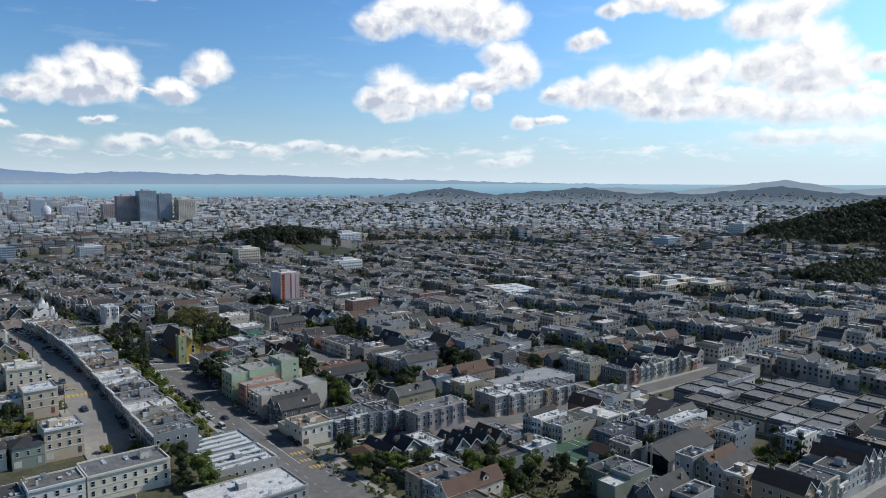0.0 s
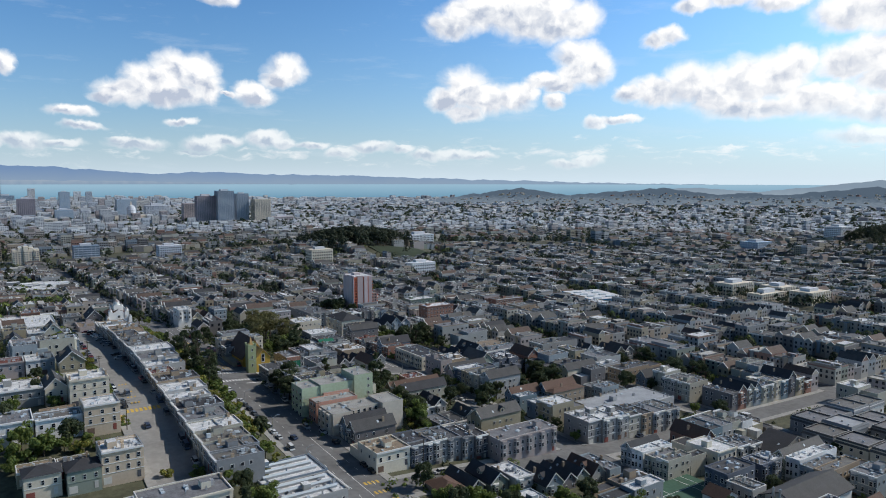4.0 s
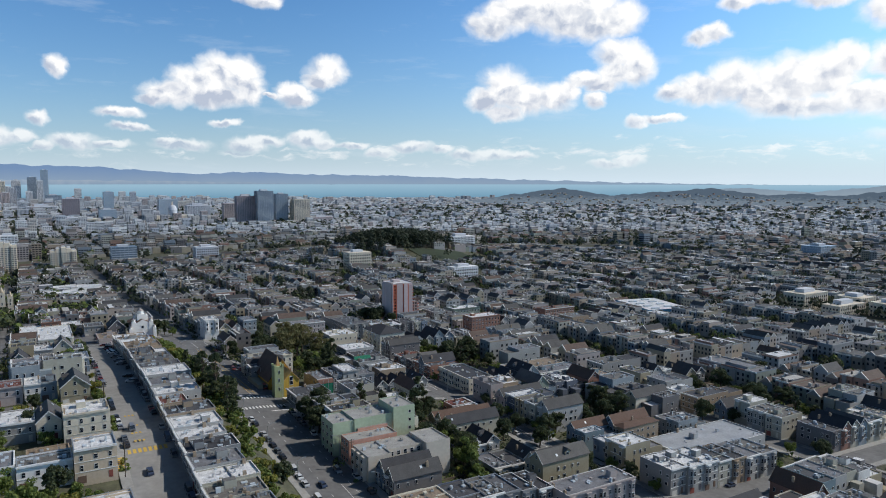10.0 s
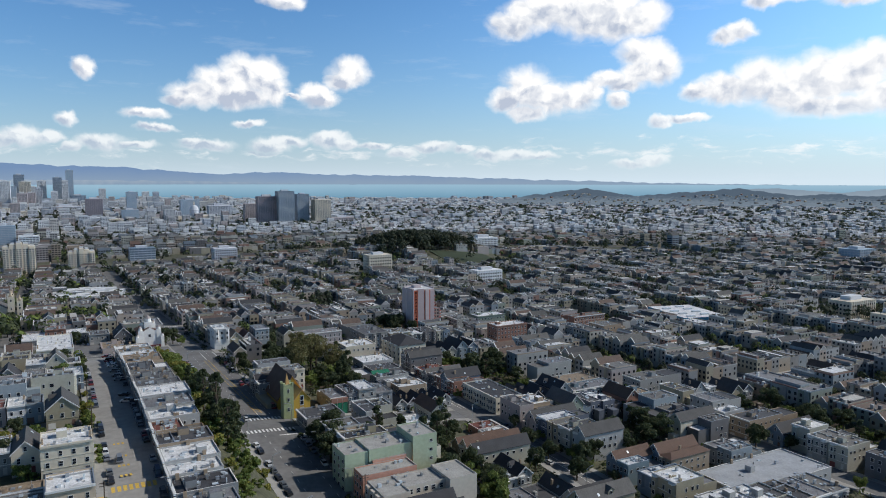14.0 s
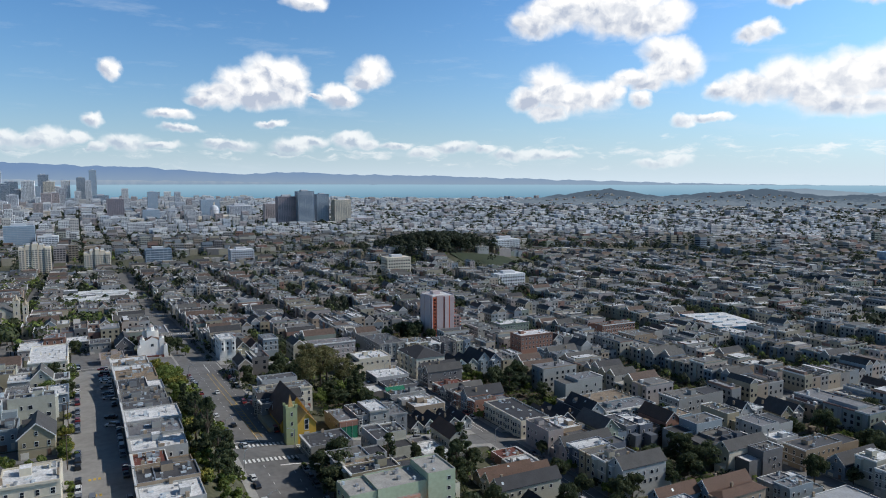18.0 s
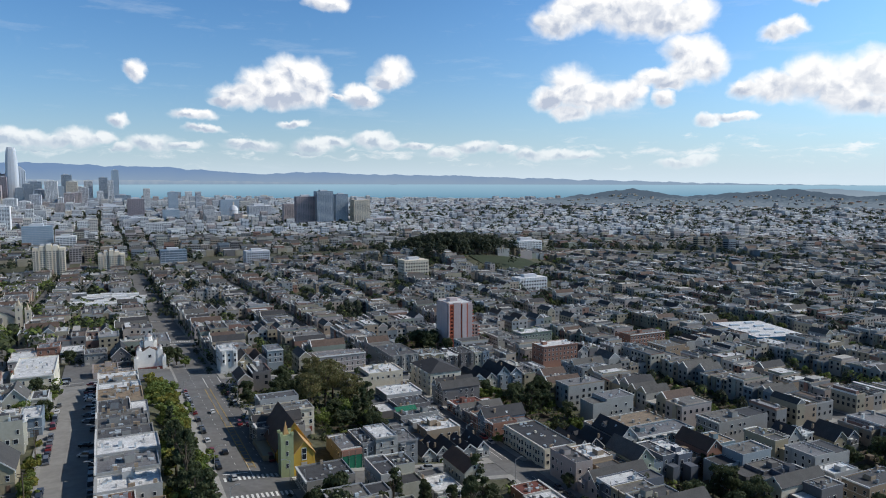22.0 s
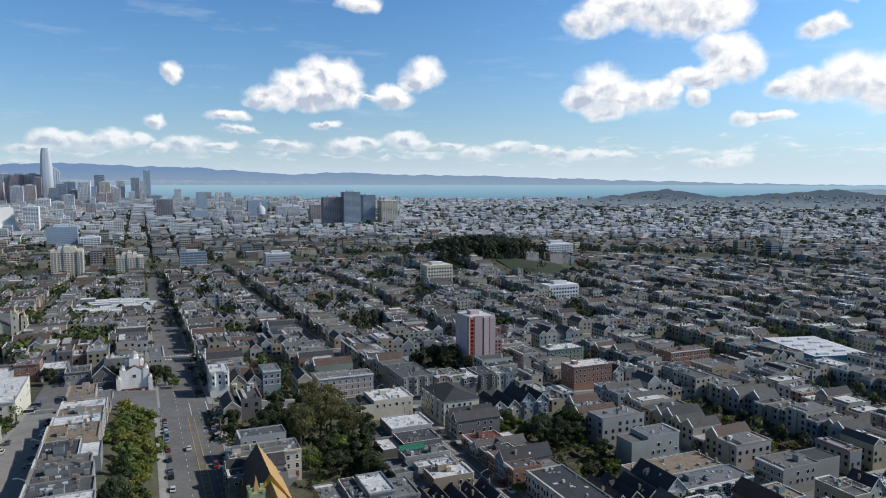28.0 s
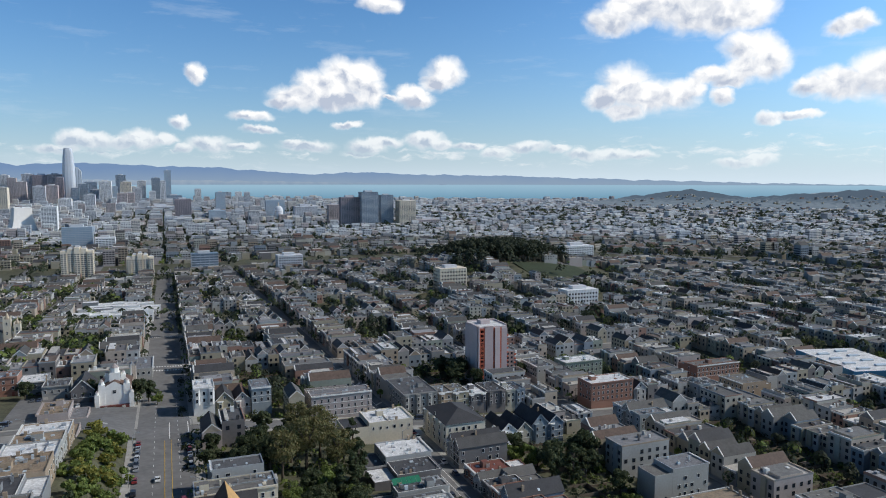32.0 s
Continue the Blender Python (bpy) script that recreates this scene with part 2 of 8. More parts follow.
SHINGLES = [material(f"shingle_{i}", c, 0.85, vary=0.25, scale=2, grain=14, bump=0.3)
            for i, c in enumerate([(0.045, 0.045, 0.05), (0.07, 0.068, 0.068), (0.12, 0.07, 0.05), (0.11, 0.105, 0.10)])]
M_TRIM = material("white_trim_paint", (0.70, 0.69, 0.66), 0.6, vary=0.06)
M_GLASS = material("window_glass", (0.022, 0.026, 0.034), 0.12, vary=0.3, spec=0.4)
M_DOOR = material("door_paint", (0.16, 0.10, 0.07), 0.6, ramp=[(0.16, 0.10, 0.07), (0.5, 0.48, 0.44), (0.08, 0.08, 0.09), (0.25, 0.07, 0.05), (0.6, 0.58, 0.52)], source="object")
M_VENT = material("galvanised_metal", (0.45, 0.46, 0.47), 0.45, 0.6, vary=0.15)
M_SKYLIGHT = material("skylight_plastic", (0.55, 0.60, 0.63), 0.25, vary=0.1)
M_ASPHALT = material("asphalt", (0.165, 0.163, 0.162), 0.9, vary=0.3, scale=0.5, grain=3, bump=0.1)
# old asphalt, brightened further to stand in for sun on the street
M_OLD_SUNLIT_ASPHALT = material("sun_bleached_asphalt", (0.29, 0.283, 0.27), 0.9, vary=0.22, scale=0.5, grain=3, bump=0.1)
M_CONCRETE = material("pavement_concrete", (0.33, 0.32, 0.30), 0.9, vary=0.2, scale=1.2, grain=6, bump=0.1)
M_GROUND = material("yard_soil_and_grass", (0.085, 0.085, 0.05), 0.95, vary=0.55, scale=0.9, grain=4, bump=0.3)
M_WHITE_LINE = material("white_road_paint", (0.76, 0.76, 0.74), 0.8, vary=0.2, grain=12)
M_YELLOW_LINE = material("yellow_road_paint", (0.60, 0.40, 0.08), 0.8, vary=0.2, grain=12)
# far window glass, its colour lifted to stand in for distance haze
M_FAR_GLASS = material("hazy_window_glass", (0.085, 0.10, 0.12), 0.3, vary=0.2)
M_WOOD = material("weathered_fence_boards", (0.15, 0.12, 0.09), 0.9, vary=0.3, grain=14)
M_BARK = material("bark", (0.09, 0.07, 0.05), 0.95, vary=0.3, grain=20, bump=0.4)


def leaf_material(name, tones):
    m = material(name, tones[0], 0.75, vary=0.35, scale=3, grain=20, ramp=tones, source="island", spec=0.25)
    n, l = m.node_tree.nodes, m.node_tree.links
    b = n["Principled BSDF"]
    thin, mix = n.new("ShaderNodeBsdfTranslucent"), n.new("ShaderNodeMixShader")
    mix.inputs[0].default_value = 0.42
    l.new(b.inputs["Base Color"].links[0].from_socket, thin.inputs["Color"])
    l.new(b.outputs[0], mix.inputs[1])
    l.new(thin.outputs[0], mix.inputs[2])
    l.new(mix.outputs[0], n["Material Output"].inputs["Surface"])
    return m


M_LEAF = [leaf_material("leaves_dark", [(0.080, 0.100, 0.050), (0.105, 0.125, 0.060), (0.064, 0.082, 0.044)]),
          leaf_material("leaves_green", [(0.17, 0.22, 0.06), (0.21, 0.26, 0.075), (0.13, 0.17, 0.05)]),
          leaf_material("leaves_olive", [(0.190, 0.175, 0.075), (0.140, 0.145, 0.060), (0.225, 0.20, 0.095)]),
          leaf_material("leaves_yellow", [(0.32, 0.29, 0.07), (0.25, 0.25, 0.065), (0.19, 0.22, 0.06)])]

M_LEAF_WOOD = leaf_material("leaves_of_far_woods", [(0.050, 0.064, 0.040), (0.066, 0.080, 0.048), (0.040, 0.050, 0.036)])

# ---------------------------------------------------------------- terrain
# x, y, z of the land's surface
LAND = [(121, 100, -4), (121, 245, -2), (121, 320, 2), (121, 380, 5.5), (121, 440, 4), (121, 500, 1), (121, 560, -1), (121, 660, -8), (121, 900, -25),
        (165, 390, -1), (160, 300, -3), (150, 540, -1), (100, 1400, -42), (-150, 250, -2), (-150, 600, 0), (-80, 900, -20), (-40, 1400, -45),
        (240, 100, -9), (226, 420, -8.5), (226, 520, -9), (262, 219, -13.5), (340, 400, -19), (368, 515, -20), (299, 618, -20), (570, 530, -24),
        (664, 470, -21), (545, 845, -26), (400, 930, -17), (420, 180, -18), (700, 250, -22), (1100, 900, -34), (1700, 800, -30), (900, 1700, -42)]
RBF_P = np.array(LAND, float)


def rbf_fit():
    d = np.linalg.norm(RBF_P[:, None, :2] - RBF_P[None, :, :2], axis=-1)
    n = len(RBF_P)
    a = np.zeros((n + 1, n + 1))
    a[:n, :n], a[:n, n], a[n, :n] = -d - 0 * np.eye(n), 1, 1
    return np.linalg.solve(a, np.r_[RBF_P[:, 2], 0])


RBF_W = rbf_fit()


def bumpy(x, y, cx, cy, rx, ry, h):
    return h * np.exp(-(((x - cx) / rx) ** 2 + ((y - cy) / ry) ** 2))


def step(v, a, b):
    u = np.clip((v - a) / (b - a), 0, 1)
    return u * u * (3 - 2 * u)


def lands(x, y):
    """Height of the land at arrays of places."""
    x, y = np.asarray(x, float), np.asarray(y, float)
    d = np.sqrt((x[..., None] - RBF_P[:, 0]) ** 2 + (y[..., None] - RBF_P[:, 1]) ** 2 + 400)
    near = (-d) @ RBF_W[:-1] + RBF_W[-1]
    r = np.hypot(x - 60, y - 110)
    far = -44 + 28 * step(r, 2600, 4650)
    k = step(r, 1300, 2300)
    z = near * (1 - k) + far * k
    # the terrace of the upper street beside the boulevard
    lift = np.interp(y, [190, 245, 275, 322, 380, 430, 500, 560], [1, 5, 8, 12.5, 11, 11, 8, 1])
    z = z + lift * step(x, 109, 95) * step(x, -80, 30)
    # park hill, wooded hill
    z = z + bumpy(x, y, 560, 1120, 150, 120, 30) + bumpy(x, y, 1589, 470, 250, 250, 86)
    return z


def land(x, y):
    return float(lands(np.array([x]), np.array([y]))[0])

# ---------------------------------------------------------------- mesh helpers


class Solid:
    """Collects boxes, prisms and quads with a material index each."""

    def __init__(self):
        self.v, self.f, self.m = [], [], []

    def face(self, pts, m=0):
        i = len(self.v)
        self.v += pts
        self.f.append(tuple(range(i, i + len(pts))))
        self.m.append(m)

    def prism(self, foot, z0, z1, m=0, top=None, bottom=False):
        """foot: corners counter-clockwise; top: material of the upper face, or -1 for none."""
        i, n = len(self.v), len(foot)
        self.v += [(x, y, z0) for x, y in foot] + [(x, y, z1) for x, y in foot]
        for k in range(n):
            j = (k + 1) % n
            self.f.append((i + k, i + j, i + n + j, i + n + k))
            self.m.append(m)
        if top != -1:
            self.f.append(tuple(range(i + n, i + 2 * n)))
            self.m.append(m if top is None else top)
        if bottom:
            self.f.append(tuple(range(i + n - 1, i - 1, -1)))
            self.m.append(m)

    def box(self, x0, x1, y0, y1, z0, z1, m=0, top=None, bottom=False):
        self.prism([(x0, y0), (x1, y0), (x1, y1), (x0, y1)], z0, z1, m, top, bottom)

    def gable(self, x0, x1, y0, y1, z0, rise, m=0, end=None, over=0.4, thick=0.25):
        """A pitched roof with its ridge along y: two slabs, and the triangles of the ends."""
        xm = (x0 + x1) / 2
        for a, b in ((x0 - over, xm), (x1 + over, xm)):
            za = z0 - over * rise / (xm - x0)
            q = [(a, y0 - over, za), (b, y0 - over, z0 + rise), (b, y1 + over, z0 + rise), (a, y1 + over, za)]
            if a > b:
                q = [q[1], q[0], q[3], q[2]]
            i = len(self.v)
            self.v += [(p[0], p[1], p[2] + thick) for p in q] + q
            for quad in ((0, 1, 2, 3), (4, 7, 6, 5), (0, 4, 5, 1), (1, 5, 6, 2), (2, 6, 7, 3), (3, 7, 4, 0)):
                self.f.append(tuple(i + k for k in quad))
                self.m.append(m)
        if end is not None:
            self.face([(x0, y0, z0), (x1, y0, z0), (xm, y0, z0 + rise)], end)
            self.face([(x1, y1, z0), (x0, y1, z0), (xm, y1, z0 + rise)], end)

    def mesh(self, name, mats):
        me = bpy.data.meshes.new(name)
        me.from_pydata(self.v, [], self.f)
        for m in mats:
            me.materials.append(m)
        if len(mats) > 1:
            me.polygons.foreach_set("material_index", self.m)
        me.update()
        return me


def thing(name, x, y, z, turn=0.0, label="", category="", group="", kind=""):
    ob = new(name)
    ob.empty_display_size = 0.5
    ob.matrix_world = pose(x, y, z, 0, 0, turn)
    return tagged(ob, label, category, group, kind)


def part(name, shape, mats, parent, label="", m=None):
    """One mesh under a thing or a part. shape: a Solid or mesh data."""
    me = shape.mesh(name, mats if isinstance(mats, (list, tuple)) else [mats]) if isinstance(shape, Solid) else shape
    ob = new(name, me)
    ob.parent = parent
    if m is not None:
        ob.matrix_local = m
    if label:
        ob["label"] = label
    return ob


def whole(name, shape, mats, label, category, kind="", group=""):
    """A top-level mesh."""
    ob = new(name, shape.mesh(name, mats if isinstance(mats, (list, tuple)) else [mats]))
    return tagged(ob, label, category, group, kind)

# ---------------------------------------------------------------- ground, streets
def spread(lo, hi, fine_lo, fine_hi, fine, grow=1.25):
    out = list(np.arange(fine_lo, fine_hi + 0.1, fine))
    s, v = fine, fine_hi
    while v < hi:
        s = min(s * grow, 400)
        v += s
        out.append(v)
    s, v = fine, fine_lo
    while v > lo:
        s = min(s * grow, 400)
        v -= s
        out.insert(0, v)
    return np.array(out)


def ground_sheet():
    xs, ys = spread(-4900, 5100, -60, 520, 8), spread(-4900, 5100, 120, 760, 8)
    gx, gy = np.meshgrid(xs, ys)
    gz = lands(gx, gy)
    n, m = len(xs), len(ys)
    verts = np.stack([gx.ravel(), gy.ravel(), gz.ravel()], 1)
    a = (np.arange(m - 1)[:, None] * n + np.arange(n - 1)[None, :]).ravel()
    faces = np.stack([a, a + 1, a + n + 1, a + n], 1)
    me = bpy.data.meshes.new("ground")
    me.from_pydata(verts.tolist(), [], faces.tolist())
    me.materials.append(M_GROUND)
    me.polygons.foreach_set("use_smooth", [True] * len(me.polygons))
    tagged(new("ground", me), "rolling land with bare soil, weeds and grass between buildings", "ground", kind="structure")


ground_sheet()
BLVD, UPPER = 121.0, 66.0
STREETS_Y = [16, 221, 325, 429, 534, 639, 744, 849, 954, 1059, 1164, -89, -194]
STREETS_X = [381 + 146.6 * k for k in range(-2, 8)]


def strip(name, x0, x1, y0, y1, off, mat, label, cat, along="y", drop=0.6, gap=10.0, parent=None):
    """A sheet laid on the land with skirts down its sides."""
    s = Solid()
    n = max(1, int(((y1 - y0) if along == "y" else (x1 - x0)) / gap))
    if along == "y":
        ys = np.linspace(y0, y1, n + 1)
        pts = [((x0, y), (x1, y)) for y in ys]
    else:
        xs = np.linspace(x0, x1, n + 1)
        pts = [((x, y1), (x, y0)) for x in xs]
    za = lands([p[0][0] for p in pts], [p[0][1] for p in pts]) + off
    zb = lands([p[1][0] for p in pts], [p[1][1] for p in pts]) + off
    for (a, b), z, w in zip(pts, za, zb):
        s.v += [(*a, z - drop), (*a, z), (*b, w), (*b, w - drop)]
    for k in range(n):
        i = 4 * k
        for q in range(3):
            s.f.append((i + q, i + q + 1, i + q + 5, i + q + 4))
            s.m.append(0)
    s.f = [f[::-1] for f in s.f]
    me = s.mesh(name, [mat])
    if parent:
        return part(name, me, mat, parent, label)
    return tagged(new(name, me), label, cat, kind="structure")


strip("road_boulevard", BLVD - 10.5, BLVD + 10.5, 120, 1500, 0.25, M_ASPHALT, "wide grey asphalt boulevard with worn lane lines", "road")
strip("road_upper", UPPER - 7.5, UPPER + 8, 247, 560, 0.25, M_OLD_SUNLIT_ASPHALT, "worn grey asphalt residential street beside parked cars", "road")
for x in STREETS_Y:
    strip("road_long", x - 6.5, x + 6.5, 60 if x > 20 else 300, 1600, 0.25, M_ASPHALT, "narrow asphalt street between rows of houses", "road")
for y in STREETS_X:
    if y < 500:
        strip("road_cross", BLVD + 10, 1200, y - 6, y + 6, 0.20, M_ASPHALT, "asphalt cross street between blocks", "road", "x")
        strip("road_cross", -300, UPPER - 7, y - 6, y + 6, 0.20, M_ASPHALT, "asphalt cross street between blocks", "road", "x")
    else:
        strip("road_cross", -300, 1200, y - 6, y + 6, 0.20, M_ASPHALT, "asphalt cross street between blocks", "road", "x")

for x0, x1 in ((56, 68), (68, 80), (80, 88), (88, 91.5)):
    strip("parking_lot", x0, x1, 523, 604, 0.4, M_ASPHALT, "worn asphalt parking yard before the white church", "parking lot", gap=4.0)

M_LAWN = material("park_grass", (0.034, 0.048, 0.022), 0.95, vary=0.35, scale=0.4, grain=3)
for x0 in range(556, 650, 12):
    strip("park_lawn", x0, x0 + 12, 985, 1062, 0.5, M_LAWN, "sloping green park lawn before the wooded hill", "lawn", gap=8.0)
for x0, x1 in ((91.5, 96), (96, 100), (100, 109.5)):
    strip("forecourt", x0, x1, 526, 572, 0.4, M_ASPHALT, "worn asphalt forecourt and side street before the white church", "pavement", gap=4.0)

# ---------------------------------------------------------------- houses


def unit_window():
    s = Solid()
    s.box(-0.5, 0.5, -0.07, 0.05, -0.5, 0.5, 0, bottom=True)
    s.box(-0.40, 0.40, -0.10, -0.05, -0.42, -0.02, 1, bottom=True)
    s.box(-0.40, 0.40, -0.10, -0.05, 0.03, 0.43, 1, bottom=True)
    return s.mesh("window", [M_TRIM, M_GLASS])


def unit_box(name, mat):
    s = Solid()
    s.box(-0.5, 0.5, -0.5, 0.5, 0, 1)
    return s.mesh(name, [mat])


WINDOW = unit_window()
DOORM, GARAGE = unit_box("door", M_DOOR), unit_box("garage_door", M_DOOR)
SKYL, VENT, CHIM = unit_box("skylight", M_SKYLIGHT), unit_box("roof_vent", M_VENT), unit_box("chimney", WALLS[8])


def put(me, parent, x, y, z, turn=0, sx=1, sy=1, sz=1):
    ob = new(me.name.split(".")[0], me)
    ob.parent = parent
    ob.matrix_local = pose(x, y, z, 0, 0, turn) @ Matrix.Diagonal((sx, sy, sz, 1))
    return ob


def hollow(s, x0, x1, y0, y1, z0, z1, rim=0.25, m=0, cap=0):
    """Walls that end in a parapet of rim's thickness round an open top."""
    s.box(x0, x1, y0, y1, z0, z1, m, top=-1)
    o, i = [(x0, y0), (x1, y0), (x1, y1), (x0, y1)], [(x0 + rim, y0 + rim), (x1 - rim, y0 + rim), (x1 - rim, y1 - rim), (x0 + rim, y1 - rim)]
    for k in range(4):
        j = (k + 1) % 4
        s.face([(*o[k], z1), (*o[j], z1), (*i[j], z1), (*i[k], z1)], cap)
        s.face([(*i[k], z1), (*i[j], z1), (*i[j], z1 - 1.0), (*i[k], z1 - 1.0)], m)


WALL_WORDS = ["warm grey", "pale grey", "taupe", "sand-coloured", "slate grey", "cream", "blue-grey", "pale blue", "tan", "sage green",
              "charcoal", "pinkish white", "dark blue", "pale ochre", "brick red", "teal blue", "white", "cream", "tan stucco", "sand stucco", "pale stucco"]


def bargeboard(w, y0, y1, h, rise):
    """White boards up both slopes of a gable, between two depths, as one chevron."""
    a, za, zb = w / 2 + 0.45, h - 0.45 * rise / (w / 2), h + rise
    rim = [(-a, za - 0.12), (0, zb - 0.12), (a, za - 0.12), (a, za + 0.32), (0, zb + 0.32), (-a, za + 0.32)]
    s = Solid()
    s.v = [(px, y0, pz) for px, pz in rim] + [(px, y1, pz) for px, pz in rim]
    s.f = [(0, 1, 4, 5), (1, 2, 3, 4), (11, 10, 7, 6), (10, 9, 8, 7)] + [(k, 6 + k, 6 + (k + 1) % 6, (k + 1) % 6) for k in range(6)]
    s.m = [0] * len(s.f)
    return s


def pane(g, x0, x1, y0, y1, z0, z1):
    """A framed sash of the joined glazing: x or y is its thin way."""
    g.box(x0, x1, y0, y1, z0, z1, 0, bottom=True)
    e = 0.12
    if x1 - x0 > y1 - y0:
        g.box(x0 + e, x1 - e, y0 - 0.03, y1 + 0.03, z0 + e, z1 - e, 1, bottom=True)
    else:
        g.box(x0 - 0.03, x1 + 0.03, y0 + e, y1 - e, z0 + e, z1 - e, 1, bottom=True)


def roof_shape(w, d, h, rise, hip):
    """A gabled or a hipped roof over a plan of w by d."""
    r = Solid()
    if not hip:
        r.gable(-w / 2, w / 2, 0, d, h, rise)
        return r
    o, a = 0.5, min(w, d) * 0.48
    ridge = [(0, a, h + rise), (0, d - a, h + rise)] if d >= w else [(-w / 2 + a, d / 2, h + rise), (w / 2 - a, d / 2, h + rise)]
    r.v = [(-w / 2 - o, -o, h), (w / 2 + o, -o, h), (w / 2 + o, d + o, h), (-w / 2 - o, d + o, h)] + ridge
    r.f = [(0, 1, 4), (1, 2, 5, 4), (2, 3, 5), (3, 0, 4, 5)] if d >= w else [(0, 1, 5, 4), (1, 2, 5), (2, 3, 4, 5), (3, 0, 4)]
    r.f.append((3, 2, 1, 0))
    r.m = [0] * 5
    return r


def house(x, y, face, w, d, floors, wall, roof, gabled, lod, rng, z=None, h=None, words="", bays=True, both=True):
    """A town house on its lot. x, y: middle of its front; face: the turn that points its front; floors: storeys."""
    z = land(x, y) if z is None else z
    h = floors * 3.1 + 0.8 + rng.uniform(-0.3, 1.5) if h is None else h
    label = words or f"{WALL_WORDS[wall]} {floors}-storey town house with a {'pitched dark shingle' if gabled else 'flat'} roof"
    if len(label.split()) < 4:
        label += " among close neighbours"
    ob = thing("house", x, y, z, face, label, "house", "houses of the blocks")
    full, low_back = d, None
    if not gabled and d > 17 and not any(k in words for k in ("hall", "monitors", "broad")):
        d = d * rng.uniform(0.55, 0.72)
        low_back = (rng.uniform(0.72, 1.0), rng.choice((0.9, 1.4, 2.9, 3.2)))
    mw, mr = WALLS[wall], (SHINGLES[roof % 4] if gabled else ROOFS[roof])
    trim = M_TRIM if rng.random() < 0.65 else mw
    coping = (M_TRIM, M_VENT, mw)[(wall + roof) % 3]
    rear = face in (90, 180) and x > 130  # its back is the side that is looked at
    s = Solid()
    if gabled:
        s.box(-w / 2, w / 2, 0, d, -5, h, 0, top=-1)
        rise = min(w * rng.uniform(0.40, 0.54), 5.0)
        hip = "hip" in words
        if hip:
            rise = min(w, d) * 0.22
        else:
            s.face([(-w / 2, 0, h), (w / 2, 0, h), (0, 0, h + rise)])
            s.face([(w / 2, d, h), (-w / 2, d, h), (0, d, h + rise)])
    else:
        hollow(s, -w / 2, w / 2, 0, d, -5, h + 0.45, 0.32, cap=1)
        r = Solid()
        r.box(-w / 2 + 0.2, w / 2 - 0.2, 0.2, d - 0.2, h - 0.5, h)
        part("roof", r, mr, ob)
    if low_back:
        b = Solid()
        q, e = low_back[0] * w, h - low_back[1]
        left = -w / 2 if rng.random() < 0.5 else w / 2 - q
        hollow(b, left, left + q, d + 0.02, full, -5, e + 0.4)
        b.box(left + 0.2, left + q - 0.2, d + 0.2, full - 0.2, e - 0.4, e, 1)
        part("rear_block", b, [mw, ROOFS[(roof + rng.choice((1, 2, 3))) % 6]], ob)
        for _ in range(1 if lod == 0 else 0):
            put(SKYL if rng.random() < 0.5 else VENT, ob, left + q * rng.uniform(0.2, 0.8), rng.uniform(d + 1, full - 1), e, 0, 0.8, 0.8, rng.uniform(0.3, 0.9))
    cols = max(2, int(w / 3.0))
    step_x = w / cols
    bay_cols = []
    if bays and floors > 1 and rng.random() < 0.88:
        bay_cols = [0] if w < 9 else [0, cols - 1] if w < 16 else list(range(0, cols, 2))
    depth0, back = (d, 180) if rear else (0, 0)
    sg = -1 if rear else 1
    c = Solid()
    if gabled and not hip:
        part("bargeboard", bargeboard(w, *((d + 0.42, d + 0.50) if rear else (-0.50, -0.42)), h, rise), M_TRIM if rng.random() < 0.8 else trim, ob)
    elif not gabled:
        c.box(-w / 2 - 0.02, w / 2 + 0.02, -0.55, -0.002, h - 0.05, h + 0.55, bottom=True)
        part("cornice", c, trim, ob)
    c = Solid()
    for fl in range(1, floors):
        c.box(-w / 2 + 0.02, w / 2 - 0.02, -0.13, -0.002, 3.1 * fl + 0.28, 3.1 * fl + 0.46, bottom=True)
    for k in bay_cols:
        bx = -w / 2 + step_x * (k + 0.5)
        zt = h - 0.6
        c.prism([(bx - 1.45, -0.004), (bx - 0.85, -1.12), (bx + 0.85, -1.12), (bx + 1.45, -0.004)], zt, zt + 0.5, bottom=True)
    if c.v and not rear:
        part("moulding", c, trim, ob)["kind"] = "stuff"
    if lod == 0:
        if gabled:
            part("wall", s, mw, ob)
            part("roof", roof_shape(w, d, h, rise, hip), mr, ob)
        else:
            part("wall", s, [mw, coping], ob)
        g = Solid()
        for k in bay_cols:
            bx = -w / 2 + step_x * (k + 0.5)
            b = Solid()
            b.prism([(bx - 1.3, -0.002), (bx - 0.75, -0.95), (bx + 0.75, -0.95), (bx + 1.3, -0.002)], 2.7, h - 0.3, bottom=True)
            bo = part("bay_window", b, mw, ob)
            if rear:
                continue
            for fl in range(1, floors):
                zc = 3.1 * fl + 1.65
                put(WINDOW, bo, bx, -0.95, zc, 0, 1.2, 1, 1.9)
                put(WINDOW, bo, bx - 1.03, -0.47, zc, -60, 0.72, 1, 1.9)
                put(WINDOW, bo, bx + 1.03, -0.47, zc, 60, 0.72, 1, 1.9)
